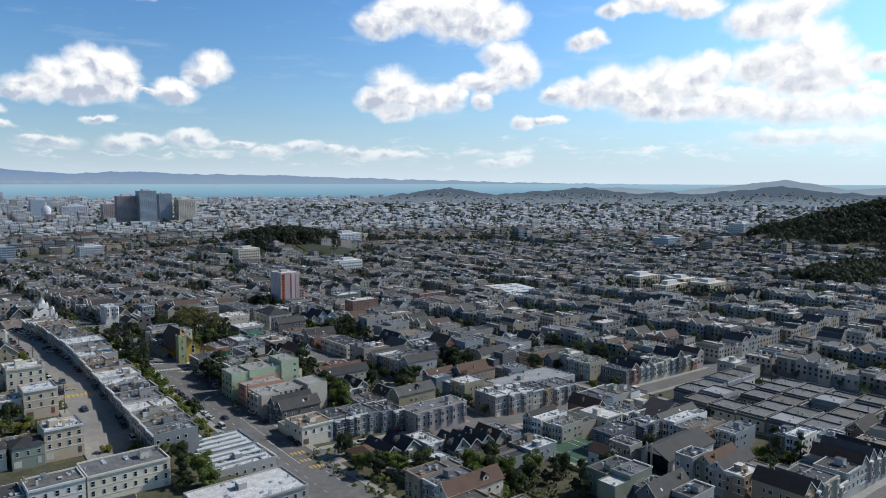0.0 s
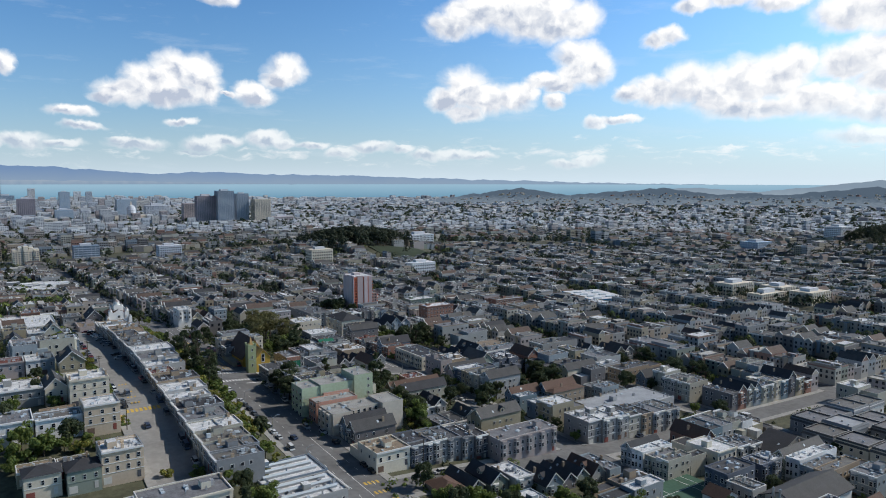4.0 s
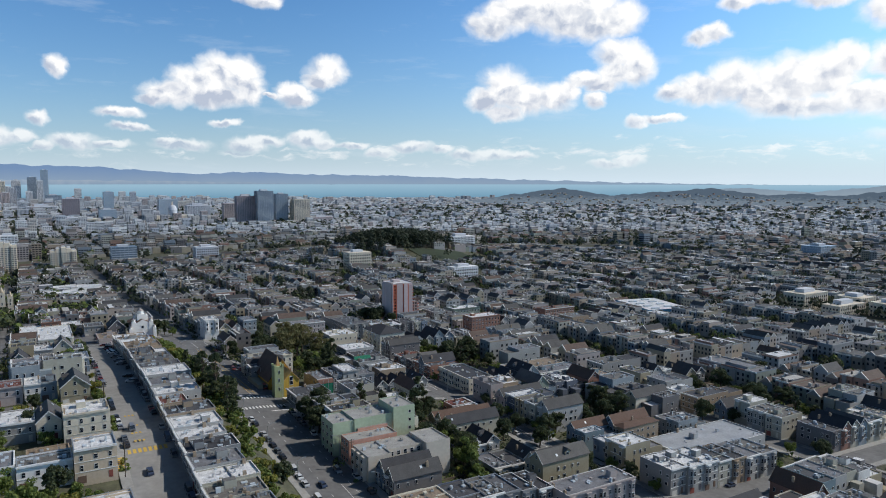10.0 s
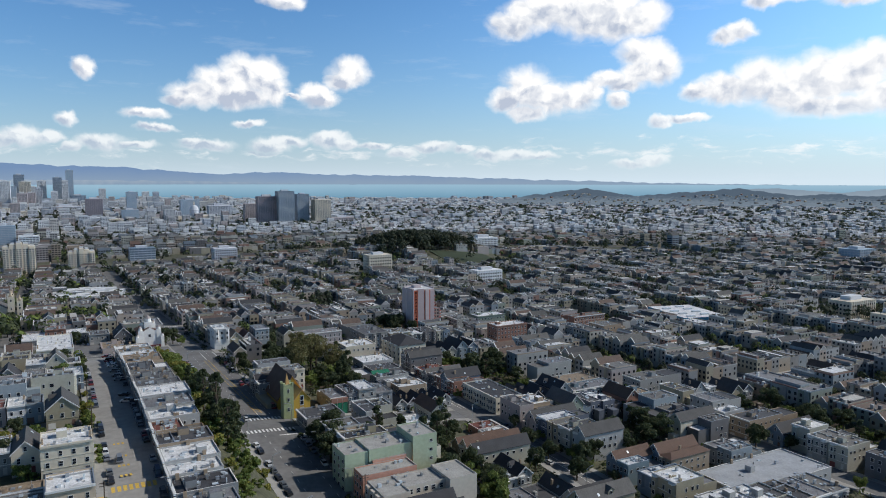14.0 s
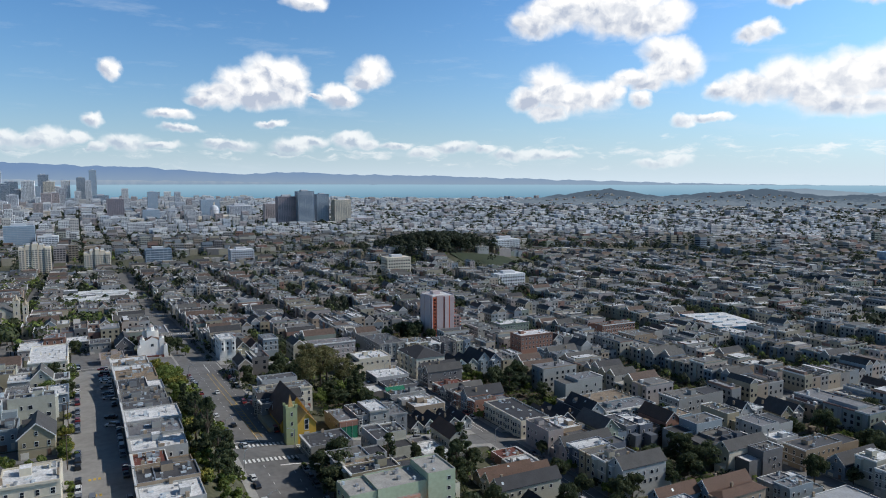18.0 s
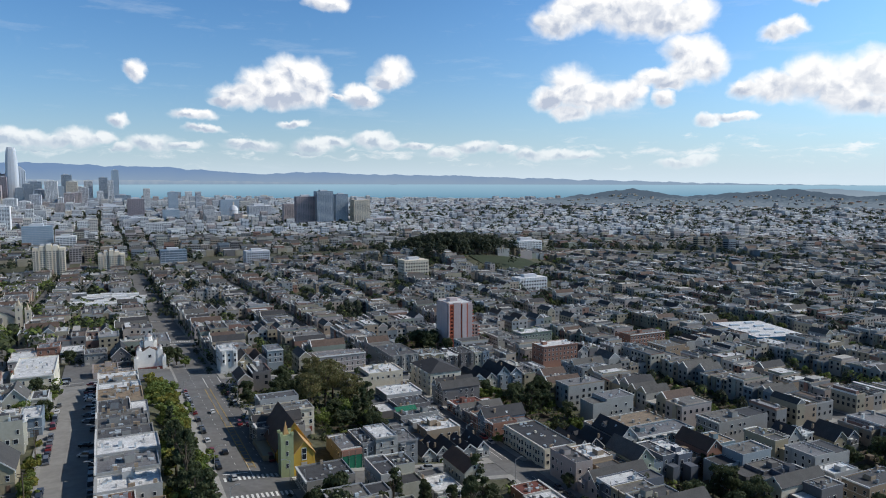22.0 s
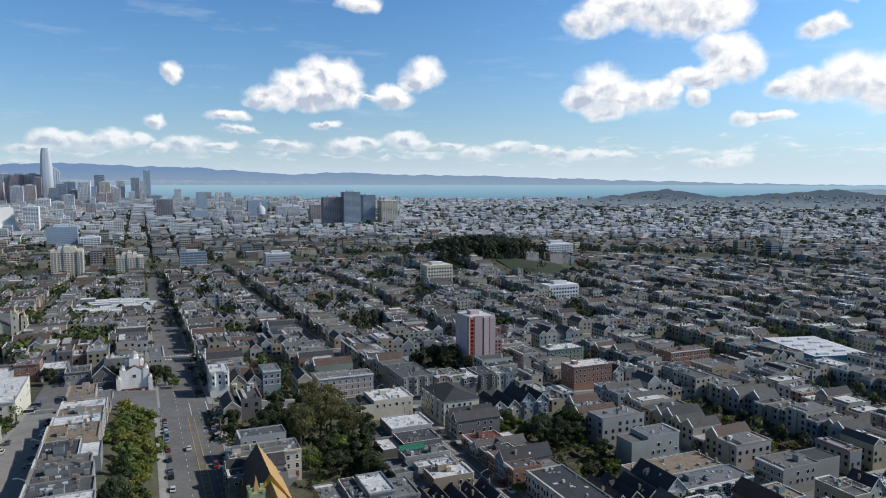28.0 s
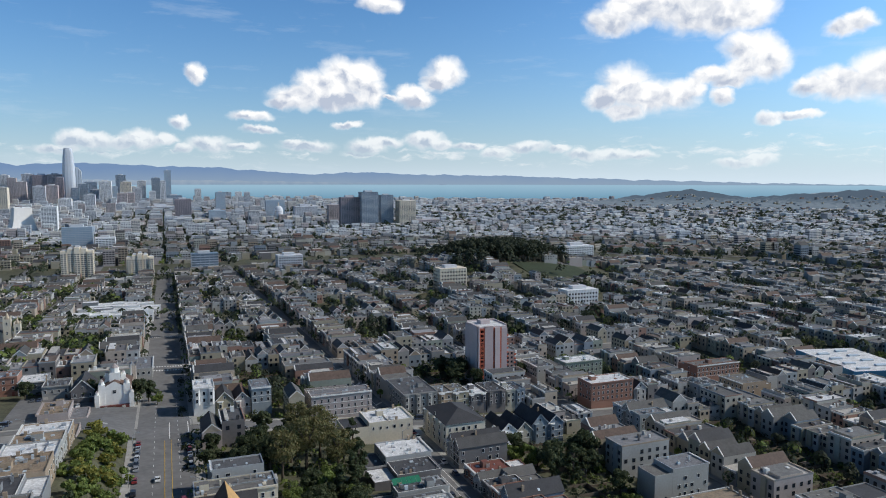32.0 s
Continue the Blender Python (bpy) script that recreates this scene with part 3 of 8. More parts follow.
        for fl in range(floors):
            for k in range(cols):
                if fl and k in bay_cols:
                    continue
                px = -w / 2 + step_x * (k + 0.5)
                if fl == 0:
                    if rear:
                        continue
                    if k == 0:
                        put(GARAGE, ob, px, 0, 0.1, 0, 2.3, 0.16, 2.2)
                    elif k == cols - 1:
                        put(DOORM, ob, px, 0, 0.5, 0, 1.1, 0.16, 2.2)
                    continue
                if rear:
                    pane(g, px - 0.6, px + 0.6, -0.1, 0.02, 3.1 * fl + 0.8, 3.1 * fl + 2.4)
                else:
                    put(WINDOW, ob, px, 0, 3.1 * fl + 1.6, 0, rng.uniform(0.9, 1.3), 1, rng.uniform(1.5, 1.9))
        if gabled and not hip:
            put(WINDOW, ob, 0, depth0, h + 1.2, back, 1.0, 1, 1.5)
        if rear or both:
            for fl in range(1 if floors > 2 else 0, floors):
                n = max(2, int(w / 3.4))
                for k in range(n):
                    if rear and rng.random() < 0.9:
                        put(WINDOW, ob, -w / 2 + w * (k + 0.5) / n, d, 3.1 * fl + 1.6, 180, rng.uniform(0.9, 1.5), 1, rng.uniform(1.2, 1.7))
                    elif not rear:
                        a = -w / 2 + w * (k + 0.5) / n
                        pane(g, a - 0.55, a + 0.55, d - 0.02, d + 0.1, 3.1 * fl + 0.9, 3.1 * fl + 2.3)
        # the side that shows between neighbours, and the other one
        seen = {-90: 1, 90: -1, 0: -1, 180: 1}[face]
        for fl in range(1, floors):
            for k in range(max(1, int(d / 3.2))):
                yy, q, tall = 1.4 + k * 3.2 + rng.uniform(0, 0.7), rng.uniform(0.4, 0.65), rng.uniform(1.1, 1.6)
                if yy > d - 1.2:
                    break
                if rng.random() < (0.85 if words else 0.6):
                    xs = seen * w / 2
                    pane(g, xs - 0.09, xs + 0.09, yy - q, yy + q, 3.1 * fl + 0.9, 3.1 * fl + 0.9 + tall)
                if rng.random() < 0.3:
                    xs = -seen * w / 2
                    pane(g, xs - 0.09, xs + 0.09, yy - q, yy + q, 3.1 * fl + 0.9, 3.1 * fl + 0.9 + tall)
        if g.v:
            part("glazing", g, [M_TRIM, M_GLASS], ob)["kind"] = "stuff"
    elif lod == 1:
        if gabled:
            part("roof", roof_shape(w, d, h, rise, hip), mr, ob)
        g = Solid()
        for k in bay_cols:
            bx = -w / 2 + step_x * (k + 0.5)
            s.prism([(bx - 1.3, -0.002), (bx - 0.75, -0.95), (bx + 0.75, -0.95), (bx + 1.3, -0.002)], 2.7, h - 0.3, bottom=True)
        part("wall", s, mw if gabled else [mw, coping], ob)
        for fl in range(1, floors):
            zc = 3.1 * fl + 0.75
            for k in range(cols):
                a = -w / 2 + step_x * (k + 0.5)
                y0 = -0.95 if k in bay_cols else 0.0
                pane(g, a - 0.6, a + 0.6, y0 - 0.08, y0 + 0.02, zc, zc + 1.75)
                pane(g, a - 0.6, a + 0.6, d - 0.02, d + 0.08, zc, zc + 1.55)
            for k in range(int((d - 1) / 2.9)):
                yy = 1.2 + 2.9 * k + rng.uniform(-0.3, 0.3)
                for xs in (-w / 2, w / 2):
                    if rng.random() < 0.75:
                        pane(g, xs - 0.08, xs + 0.08, yy, yy + rng.choice((0.9, 1.2, 1.5)), zc, zc + 1.65)
        if gabled:
            pane(g, -0.5, 0.5, -0.08, 0.02, h + 0.6, h + 2.0)
            pane(g, -0.5, 0.5, d - 0.02, d + 0.08, h + 0.6, h + 2.0)
        if g.v:
            part("glazing", g, [M_TRIM, M_GLASS], ob)["kind"] = "stuff"
    if not words and not low_back and rng.random() < 0.7:
        a, e = rng.uniform(-w / 2, 0), rng.uniform(3.0, 5)
        s = Solid()
        hw = h - rng.choice((3.1, 3.1, 6.2))
        s.box(a, a + w * 0.5, d + 0.01, d + e, -5, hw)
        part("rear_wing", s, WALLS[wall], ob)
    if not gabled:
        if w > 5.5 and d > 11 and rng.random() < (0.35 if w < 14 else 0.7):
            a, e = rng.uniform(-w / 2 + 0.8, w / 2 - 3.6), rng.uniform(3, d - 6)
            b = Solid()
            b.box(a, a + 2.8, e, e + rng.uniform(2.4, 3.6), h - 0.1, h + rng.uniform(1.8, 2.5), 0, top=1)
            part("roof_room", b, [mw, mr], ob)
        n = rng.choice((1, 2, 3)) if w < 14 else 5
        if "row house" in words:
            n = 8
        clutter = Solid()
        for _ in range(rng.choice((4, 6, 8)) + int(w / 4)):
            px, py, q = rng.uniform(-w / 2 + 0.6, w / 2 - 1.6), rng.uniform(1.0, d - 2.2), rng.uniform(0.35, 1.2)
            clutter.box(px, px + q, py, py + q * rng.uniform(0.6, 1.7), h - 0.05, h + rng.choice((0.25, 0.3, 0.5, 0.9, 1.4)), rng.choice((0, 1, 1, 2)))
        if rng.random() < 0.5:  # a duct or a low dividing curb across the roof
            py = rng.uniform(2.0, d - 2.0)
            clutter.box(-w / 2 + 0.35, w / 2 - 0.35, py, py + 0.3, h - 0.05, h + 0.4, rng.choice((0, 1)))
        for py in (0.9, d - 1.1):  # vent pipes
            px = rng.uniform(-w / 2 + 0.8, w / 2 - 0.8)
            clutter.box(px, px + 0.14, py, py + 0.14, h - 0.05, h + 1.1, 1)
        part("roof_clutter", clutter, [mw, M_VENT, M_SKYLIGHT], ob, "vents, skylights, pipes and curbs")["kind"] = "stuff"
        n = n if lod == 0 and words else 0
        for _ in range(n):
            px, py = rng.uniform(-w / 2 + 0.9, w / 2 - 0.9), rng.uniform(1.5, d - 1.5)
            kind = rng.random()
            if kind < 0.4:
                put(SKYL, ob, px, py, h, 0, rng.uniform(0.8, 1.3), rng.uniform(1.0, 1.9), 0.3)
            elif kind < 0.72:
                put(VENT, ob, px, py, h, 0, 0.45, 0.45, rng.uniform(0.6, 1.2))
            else:
                put(CHIM, ob, rng.choice((-1, 1)) * (w / 2 - 0.55), py, h, 0, 0.6, 1.0, rng.uniform(1.2, 1.9))
    else:
        slope = math.atan2(rise, w / 2)
        for q in (-1, 1):
            for _ in range(rng.choice((0, 1)) if not hip and lod == 0 else 0):
                py, u = rng.uniform(2, d - 2), rng.uniform(0.3, 0.7)
                o = put(SKYL, ob, 0, 0, 0)
                o.matrix_local = Matrix.Translation((q * w / 2 * u, py, h + rise * (1 - u) + 0.22)) @ Matrix.Rotation(q * slope, 4, "Y") @ Matrix.Diagonal((1.0, 0.8, 0.12, 1))
        if lod == 0 and not hip and w > 6 and rng.random() < 0.45:
            q = {-90: 1, 90: -1, 0: -1, 180: 1}[face]
            py, dw, dh = rng.uniform(d * 0.3, d * 0.7), 2.4, 1.5
            b = Solid()
            b.box(-dw / 2, dw / 2, -w * 0.40, -w * 0.08, 0, dh, top=-1)
            b.face([(-dw / 2, -w * 0.40, dh), (dw / 2, -w * 0.40, dh), (0, -w * 0.40, dh + 1.0)])
            turn = pose(0, py, h + rise * 0.2, 0, 0, 90 * q)
            do = part("dormer", b, mw, ob, m=turn)
            b = Solid()
            b.gable(-dw / 2, dw / 2, -w * 0.40, -w * 0.02, dh, 1.0, over=0.25, thick=0.12)
            part("dormer_roof", b, mr, do)
            put(WINDOW, do, 0, -w * 0.40, 0.85, 0, 1.2, 1, 1.1)
    if gabled and rng.random() < 0.6:
        put(CHIM, ob, rng.choice((-1, 1)) * w * 0.28, rng.uniform(3, d - 2), h + 0.2, 0, 0.6, 0.9, rise * 0.5 + 1.6)
    return ob


TAKEN = []  # footprints x0, x1, y0, y1 of what is placed by hand


def free(x0, x1, y0, y1):
    return all(x1 <= a or x0 >= b or y1 <= c or y0 >= e for a, b, c, e in TAKEN)


def path_gap(x, y):
    """Distance from the stretch of the plan that runs from the lower left to the boulevard."""
    t = max(0.0, min(1.0, (x * 124 + y * 215) / (124 ** 2 + 215 ** 2)))
    return math.hypot(x - 124 * t, y - 215 * t)


def in_town(x, y):
    """The part of the town that is built: a fan opening from the lower left corner of the plan."""
    return y > 0.36 * x - 30 and x > 124 - 0.24 * max(y - 130, 0) - 60 and y > 150 - 0.5 * max(0, x - 120)
# ---------------------------------------------------------------- buildings placed one by one
hand = random.Random(3)


def lot(x0, x1, y0, y1, face, floors, wall, roof, gabled=False, top=None, words="", bays=True, lod=0, both=True):
    """A house that fills a plan rectangle; top: height of its roof above datum."""
    wide = y1 - y0 if face in (-90, 90) else x1 - x0
    plain = not any(k in words for k in ("apartment", "hall", "building", "row house", "long", "block", "broad"))
    if wide > 10.5 and plain:
        n = max(2, round(wide / 7.2))
        for k in range(n):
            a, b = k / n, (k + 1) / n
            box = (x0, x1, y0 + (y1 - y0) * a, y0 + (y1 - y0) * b - 0.05) if face in (-90, 90) else (x0 + (x1 - x0) * a, x0 + (x1 - x0) * b - 0.05, y0, y1)
            other = k > 0
            lot(*box, face, floors, hand.choice((0, 1, 2, 4, 5, 6, 7, 8, 9, wall)) if other else wall, hand.choice((0, 1, 2, 3, 4, roof)) if other else roof,
                gabled or (other and hand.random() < 0.35), None if top is None else top + hand.uniform(-1.6, 0.4) * other, "" if other else words, bays, lod, both)
        return None
    cx, cy = (x0 + x1) / 2, (y0 + y1) / 2
    px, py = {-90: (x0, cy), 90: (x1, cy), 0: (cx, y0), 180: (cx, y1)}[face]
    w, d = (y1 - y0, x1 - x0) if face in (-90, 90) else (x1 - x0, y1 - y0)
    h = floors * 3.1 + 0.8
    z = land(cx, cy) if top is None else top - h
    TAKEN.append((x0 - 0.5, x1 + 0.5, y0 - 0.5, y1 + 0.5))
    return house(px, py, face, w, d, floors, wall, roof, gabled, lod, hand, z, h, words, bays, both)


M_RED_ROOF = material("rust_red_membrane", (0.17, 0.06, 0.045), 0.8, vary=0.25, scale=2)
ROOFS.append(M_RED_ROOF)

# the terrace row between the upper street and the boulevard: y0, y1, roof, wall
for y0, y1, roof, wall in ((248.5, 256, 3, 4), (256, 263.6, 3, 4), (263.6, 274.2, 3, 5), (274.2, 285, 4, 5), (285, 296.5, 1, 0), (296.5, 308, 5, 4),
                           (308, 317.5, 4, 1), (317.5, 330.6, 4, 1), (330.6, 341.9, 2, 8), (341.9, 352.4, 7, 8), (352.4, 364, 4, 1), (364, 377, 1, 0),
                           (392, 404, 0, 2), (404, 416, 0, 2), (416, 424, 3, 2), (424, 439, 2, 4), (439, 456, 6, 8), (456, 472, 4, 0), (472, 487, 6, 0),
                           (487, 503, 4, 8)):
    top = 16.2 + 0.073 * (y0 - 270) if y0 < 380 else np.interp(y0, [380, 440, 500], [23, 22, 15.5])
    lot(74.3, 90.0 + hand.uniform(-0.6, 1.6), y0, y1 - 0.06, -90, 2, wall, roof, top=top,
        words=f"{WALL_WORDS[wall]} flat-roofed row house above a planted bank", bays=False)
lot(74.3, 92, 377.2, 391.8, -90, 2, 1, 4, top=23.6, words="pale grey house with a broad white roof edge and dark windows", bays=False)
lot(75, 97, 505, 522, -90, 1, 11, 6, top=9.5, words="low pinkish building with a tan roof terrace at the row's end", bays=False)
lot(71, 90, 551, 570, -90, 1, 11, 6, top=5.6, words="low pink-walled building with a pinkish tan flat roof", bays=False)

# left of the upper street: x0, x1, y0, y1, face, floors, wall, roof, gabled, words
TERRACE_HOUSES_FIRST = [
    (43.5, 55.8, 264, 276, 0, 3, 18, 4, 0, "tan three-storey apartment house with small dark windows and a white roof"),
    (22.5, 32.5, 264.5, 273, 0, 2, 19, 0, 1, "pinkish stucco house with a dark hipped roof"),
    (33.8, 43.3, 263, 272, 0, 2, 9, 0, 1, "pale green stucco house with a dark hipped roof"),
    (21.2, 32.3, 274, 281.8, 0, 1, 3, 6, 0, "low sand-coloured building with a tan flat roof"),
    (32.6, 41.8, 273.5, 281, 0, 1, 3, 3, 0, "low building with a mossy flat roof"),
    (43.3, 55, 300, 312.4, 0, 3, 18, 4, 0, "tan apartment house with a white roof deck"),
    (28.5, 43.1, 302.5, 312, 0, 2, 16, 3, 0, "white apartment house with dark blue windows"),
    (13, 28.2, 304, 318, 0, 2, 16, 1, 0, "white two-storey building with balconies"),
    (31, 43, 313.5, 322, 0, 1, 8, 6, 0, "low garage building with a tan parking roof"),
    (42, 56, 329.2, 353.6, 0, 3, 19, 4, 0, "sand-coloured apartment house with a worn silver roof")]
TERRACE_HOUSES_SECOND = [
    (34.3, 41.8, 337, 352, 0, 2, 19, 1, 1, "sand-coloured gabled house with arched windows"),
    (16, 34, 340, 356, 0, 2, 2, 4, 0, "taupe building with a white roof edge and brick wall"),
    (43.2, 53.5, 378, 392, 0, 2, 13, 1, 1, "yellow stucco house with grey pitched roof and terrace"),
    (31, 42.5, 389, 401, 0, 2, 20, 4, 0, "grey stucco house with a white flat roof"),
    (20, 30.5, 390, 402, 0, 2, 11, 7, 0, "pink house with a red tiled roof edge"),
    (43.5, 57, 427.5, 441, 0, 2, 2, 4, 0, "taupe modern house with terraces and a white roof"),
    (35, 43.2, 432, 446, 0, 2, 2, 1, 0, "taupe modern house with a recessed terrace"),
    (35.5, 51, 446.5, 458, 0, 3, 2, 4, 0, "taupe upper house with a white roof edge"),
    (25, 33.5, 436.5, 449, 0, 2, 0, 0, 1, "grey house with a pitched roof and garage"),
    (45, 57, 460, 478, 0, 2, 19, 1, 0, "sand-coloured house with a grey roof and brick chimneys")]
TERRACE_HOUSES_THIRD = [
    (30, 42, 484, 494, 0, 2, 9, 2, 0, "pale green low house with a dark roof"),
    (38, 55.5, 519, 560, 0, 3, 17, 4, 0, "ochre apartment house with a broad white roof"),
    (28.5, 41, 598, 634, 0, 2, 11, 4, 0, "pink building with a white roof"),
    (41.2, 53, 616, 637, 0, 3, 14, 1, 0, "salmon-coloured building with wide window bands"),
    (53.2, 65.8, 614.3, 631, 0, 2, 4, 4, 0, "low dark grey building with a white roof"),
    (66, 78, 599, 613, 0, 2, 0, 0, 0, "grey building with a row of square windows"),
    (49, 74, 231, 245, 0, 3, 17, 1, 0, "cream apartment house with wide windows above a steep garden"),
    (33, 48.5, 231, 242, 0, 3, 20, 3, 0, "pale grey apartment house with bay windows"),
    (14, 32.5, 233, 244, 0, 3, 4, 2, 0, "slate grey apartment house with white windows")]
for a in (TERRACE_HOUSES_FIRST + TERRACE_HOUSES_SECOND + TERRACE_HOUSES_THIRD):
    lot(*a[:8], bool(a[8]), {231: 12.4, 233: 11.0}.get(a[2]), a[9], bays=False)
lot(80, 90, 586, 604, 0, 2, 10, 0, True, None, "dark shingled gabled house behind the church", bays=False)
# long sheds with roof monitors beside the boulevard
lot(87.4, 110, 228, 244.5, 90, 2, 1, 4, top=4.6, words="long white-roofed building with raised skylight monitors", bays=False)
lot(87.4, 110, 244.6, 261, 90, 2, 6, 4, top=5.2, words="white-roofed building with raised skylight monitors and blue-grey siding", bays=False)
lot(73, 106.5, 198, 217, 0, 2, 1, 4, top=5.4, words="broad white-roofed building with vents", bays=False)

for shed_y, shed_z in ((232, 4.6), (236.5, 4.6), (241, 4.6), (248.5, 5.2), (253, 5.2), (257.5, 5.2)):
    monitor = thing("roof_monitor", 98.7, shed_y, shed_z, 0, "raised white skylight monitor on a flat roof", "skylight", "roof monitors")
    m_box = Solid()
    m_box.box(-9.5, 9.0, -0.55, 0.55, -0.05, 0.9)
    part("curb", m_box, M_VENT, monitor)
    m_cap = Solid()
    m_cap.gable(-0.75, 0.75, -9.3, 9.6, 0.9, 0.35, over=0.1, thick=0.08)
    part("cap", m_cap, M_SKYLIGHT, monitor, m=pose(0, 0, 0, 0, 0, 90))

# right of the boulevard, from the first cross street on: x0, x1, y0, y1, face, floors, wall, roof, gabled, words
NEAR_HOUSES_FIRST = [
    (130.8, 145.0, 247.5, 268.8, 0, 2, 17, 6, 0, "cream corner building with a tan flat roof and outside stair", 5.0),
    (145.5, 155.0, 247.5, 263, 0, 3, 12, 2, 0, "dark blue town house with white-trimmed bays", 4.6),
    (155.2, 168, 247.5, 262, 0, 3, 2, 3, 0, "taupe town house with rounded bays and steps", 4.6),
    (168.2, 174, 247, 261, 0, 3, 4, 5, 0, "slate grey narrow town house", 3.5),
    (174.2, 180, 246, 261, 0, 3, 10, 5, 0, "charcoal town house with steps and a dark roof", 3.0),
    (180.2, 209.8, 238.5, 250, 0, 3, 11, 1, 0, "long pinkish-grey apartment house with rounded bays and a scalloped roof edge", 2.4),
    (135.5, 154, 274, 287, -90, 2, 10, 1, 1, "dark shingled house with pitched roofs and steps", None),
    (134.0, 150.0, 366, 380, -90, 2, 2, 2, 0, "grey stucco corner building with a flat roof", 8.6),
    (153.2, 160.8, 392, 412, 0, 2, 4, 1, 0, "grey house front wrapped in green scaffold netting", 7.0)]
NEAR_HOUSES_SECOND = [
    (161.0, 166.2, 392, 408, 0, 3, 4, 2, 0, "slate grey house with rounded bay", 8.0),
    (166.4, 175.0, 391, 406, 0, 3, 0, 4, 0, "grey town house with white-framed bays and a roof room", 9.3),
    (175.2, 183.6, 392, 406, 0, 3, 4, 1, 0, "grey flat-fronted town house", 6.2),
    (189.5, 211, 411, 421, 90, 2, 8, 4, 0, "beige house with a white roof", 1.0),
    (186, 209, 422, 433, 90, 2, 1, 4, 0, "pale house with a bright white roof edge", 1.2),
    (184, 212, 434, 446, 90, 2, 0, 0, 0, "grey flat-roofed house with a green awning frame", 0.6),
    (190, 215, 449, 462, 90, 2, 10, 2, 0, "dark low building with a black parapet", 0.0),
    (190, 217, 464, 480, 90, 2, 1, 4, 0, "white-roofed low building by the corner", 1.0),
    (191, 221, 498, 515, 90, 2, 19, 4, 0, "tan flat-roofed corner building with a silver roof", 2.8)]
NEAR_HOUSES_THIRD = [
    (185, 214, 538, 557, 0, 4, 11, 1, 0, "pink-grey apartment house with bay windows", 4.5),
    (129.6, 154, 430.5, 442, 0, 3, 19, 3, 0, "beige flat-roofed apartment house behind the church", 11.5),
    (128.4, 147, 418, 430, -90, 3, 4, 2, 0, "grey flat-roofed house behind the church", 10.5),
    (172, 182, 352, 371, 0, 2, 1, 4, 0, "white flat-roofed cottage behind conifers", 4.0),
    (195.7, 216, 350, 358.6, 90, 1, 14, 7, 0, "low building with a rust-red roof terrace", -3.0),
    (195.7, 216, 341, 349.8, 90, 1, 1, 4, 0, "low building with a white roof", -3.0),
    (184, 209, 318.5, 330, -90, 2, 5, 0, 1, "white-walled house with a dark shingle roof", None),
    (186, 208, 333, 340, -90, 1, 3, 2, 1, "small house with an olive pitched roof", None),
    (181, 204, 281, 296, 0, 2, 6, 1, 0, "grey flat-roofed house with many round skylights", -4.0)]
NEAR_HOUSES_FOURTH = [
    (170, 196, 299, 314, 0, 2, 4, 2, 0, "grey house with slanted skylights", -1.0),
    (141, 150, 219, 231, 180, 1, 8, 2, 1, "brown hip-roofed cottage under trees", -1.4),
    (151.5, 157, 218, 234, 0, 2, 1, 1, 1, "white gabled cottage with a deck", -1.6),
    (158.5, 166, 216, 231, 0, 2, 9, 0, 1, "pale green gabled house", -1.2),
    (167, 175.2, 213, 227, 0, 3, 1, 4, 0, "white flat-roofed house with a lower rear room", -0.6),
    (176, 184, 207, 220, 0, 2, 7, 0, 1, "pale blue house with a steep dark shingle roof", -3.0),
    (157.5, 165, 190, 203, 0, 3, 7, 4, 0, "pale blue stepped house with a white roof", 0.4),
    (145, 157, 198, 210, 0, 2, 3, 2, 0, "low house with a dark flat roof and pale side wall", -3.2),
    (185, 191.4, 208, 222, 180, 2, 10, 1, 1, "dark gambrel-roofed house", -4.0)]
NEAR_HOUSES_FIFTH = [
    (192, 198.6, 209, 222, 180, 2, 9, 1, 1, "pale green cottage with a grey pitched roof", -4.6),
    (199.4, 206, 208, 222, 180, 2, 0, 2, 1, "grey house with a rusty brown pitched roof", -5.0),
    (206.6, 212.4, 206, 222, 180, 2, 7, 1, 0, "pale blue narrow house with a flat roof", -4.2),
    (186, 212, 186, 199, 90, 2, 7, 4, 0, "pale blue house with a patched white roof", -2.4)]
NEAR_HOUSES = (NEAR_HOUSES_FIRST + NEAR_HOUSES_SECOND + NEAR_HOUSES_THIRD + NEAR_HOUSES_FOURTH + NEAR_HOUSES_FIFTH)
for a in NEAR_HOUSES:
    lot(*a[:8], bool(a[8]), a[10], a[9], bays="apartment" not in a[9] and "building" not in a[9] or "bays" in a[9])


def window_row(ob, xs, y, zs, w=1.3, tall=1.4, turn=0):
    for x in xs:
        for z in zs:
            if turn:
                put(WINDOW, ob, y, x, z, turn, w, 1, tall)
            else:
                put(WINDOW, ob, x, y, z, 0, w, 1, tall)


def flat_top(ob, x0, x1, y0, y1, z0, z1, wall, roof, name="wall"):
    """One block of a building: walls with a coped parapet and a roof sheet inside."""
    b = Solid()
    hollow(b, x0, x1, y0, y1, z0, z1, 0.3, cap=1)
    part(name, b, [wall, M_CONCRETE], ob)
    r = Solid()
    r.box(x0 + 0.25, x1 - 0.25, y0 + 0.25, y1 - 0.25, z1 - 0.9, z1 - 0.4)
    part("roof", r, roof, ob)


def roof_bits(ob, seed, x0, x1, y0, y1, z, n):
    r = random.Random(seed)
    for _ in range(n):
        put(r.choice((VENT, VENT, SKYL)), ob, r.uniform(x0, x1), r.uniform(y0, y1), z, 0, r.uniform(0.5, 1.2), r.uniform(0.5, 1.2), r.uniform(0.4, 1.2))


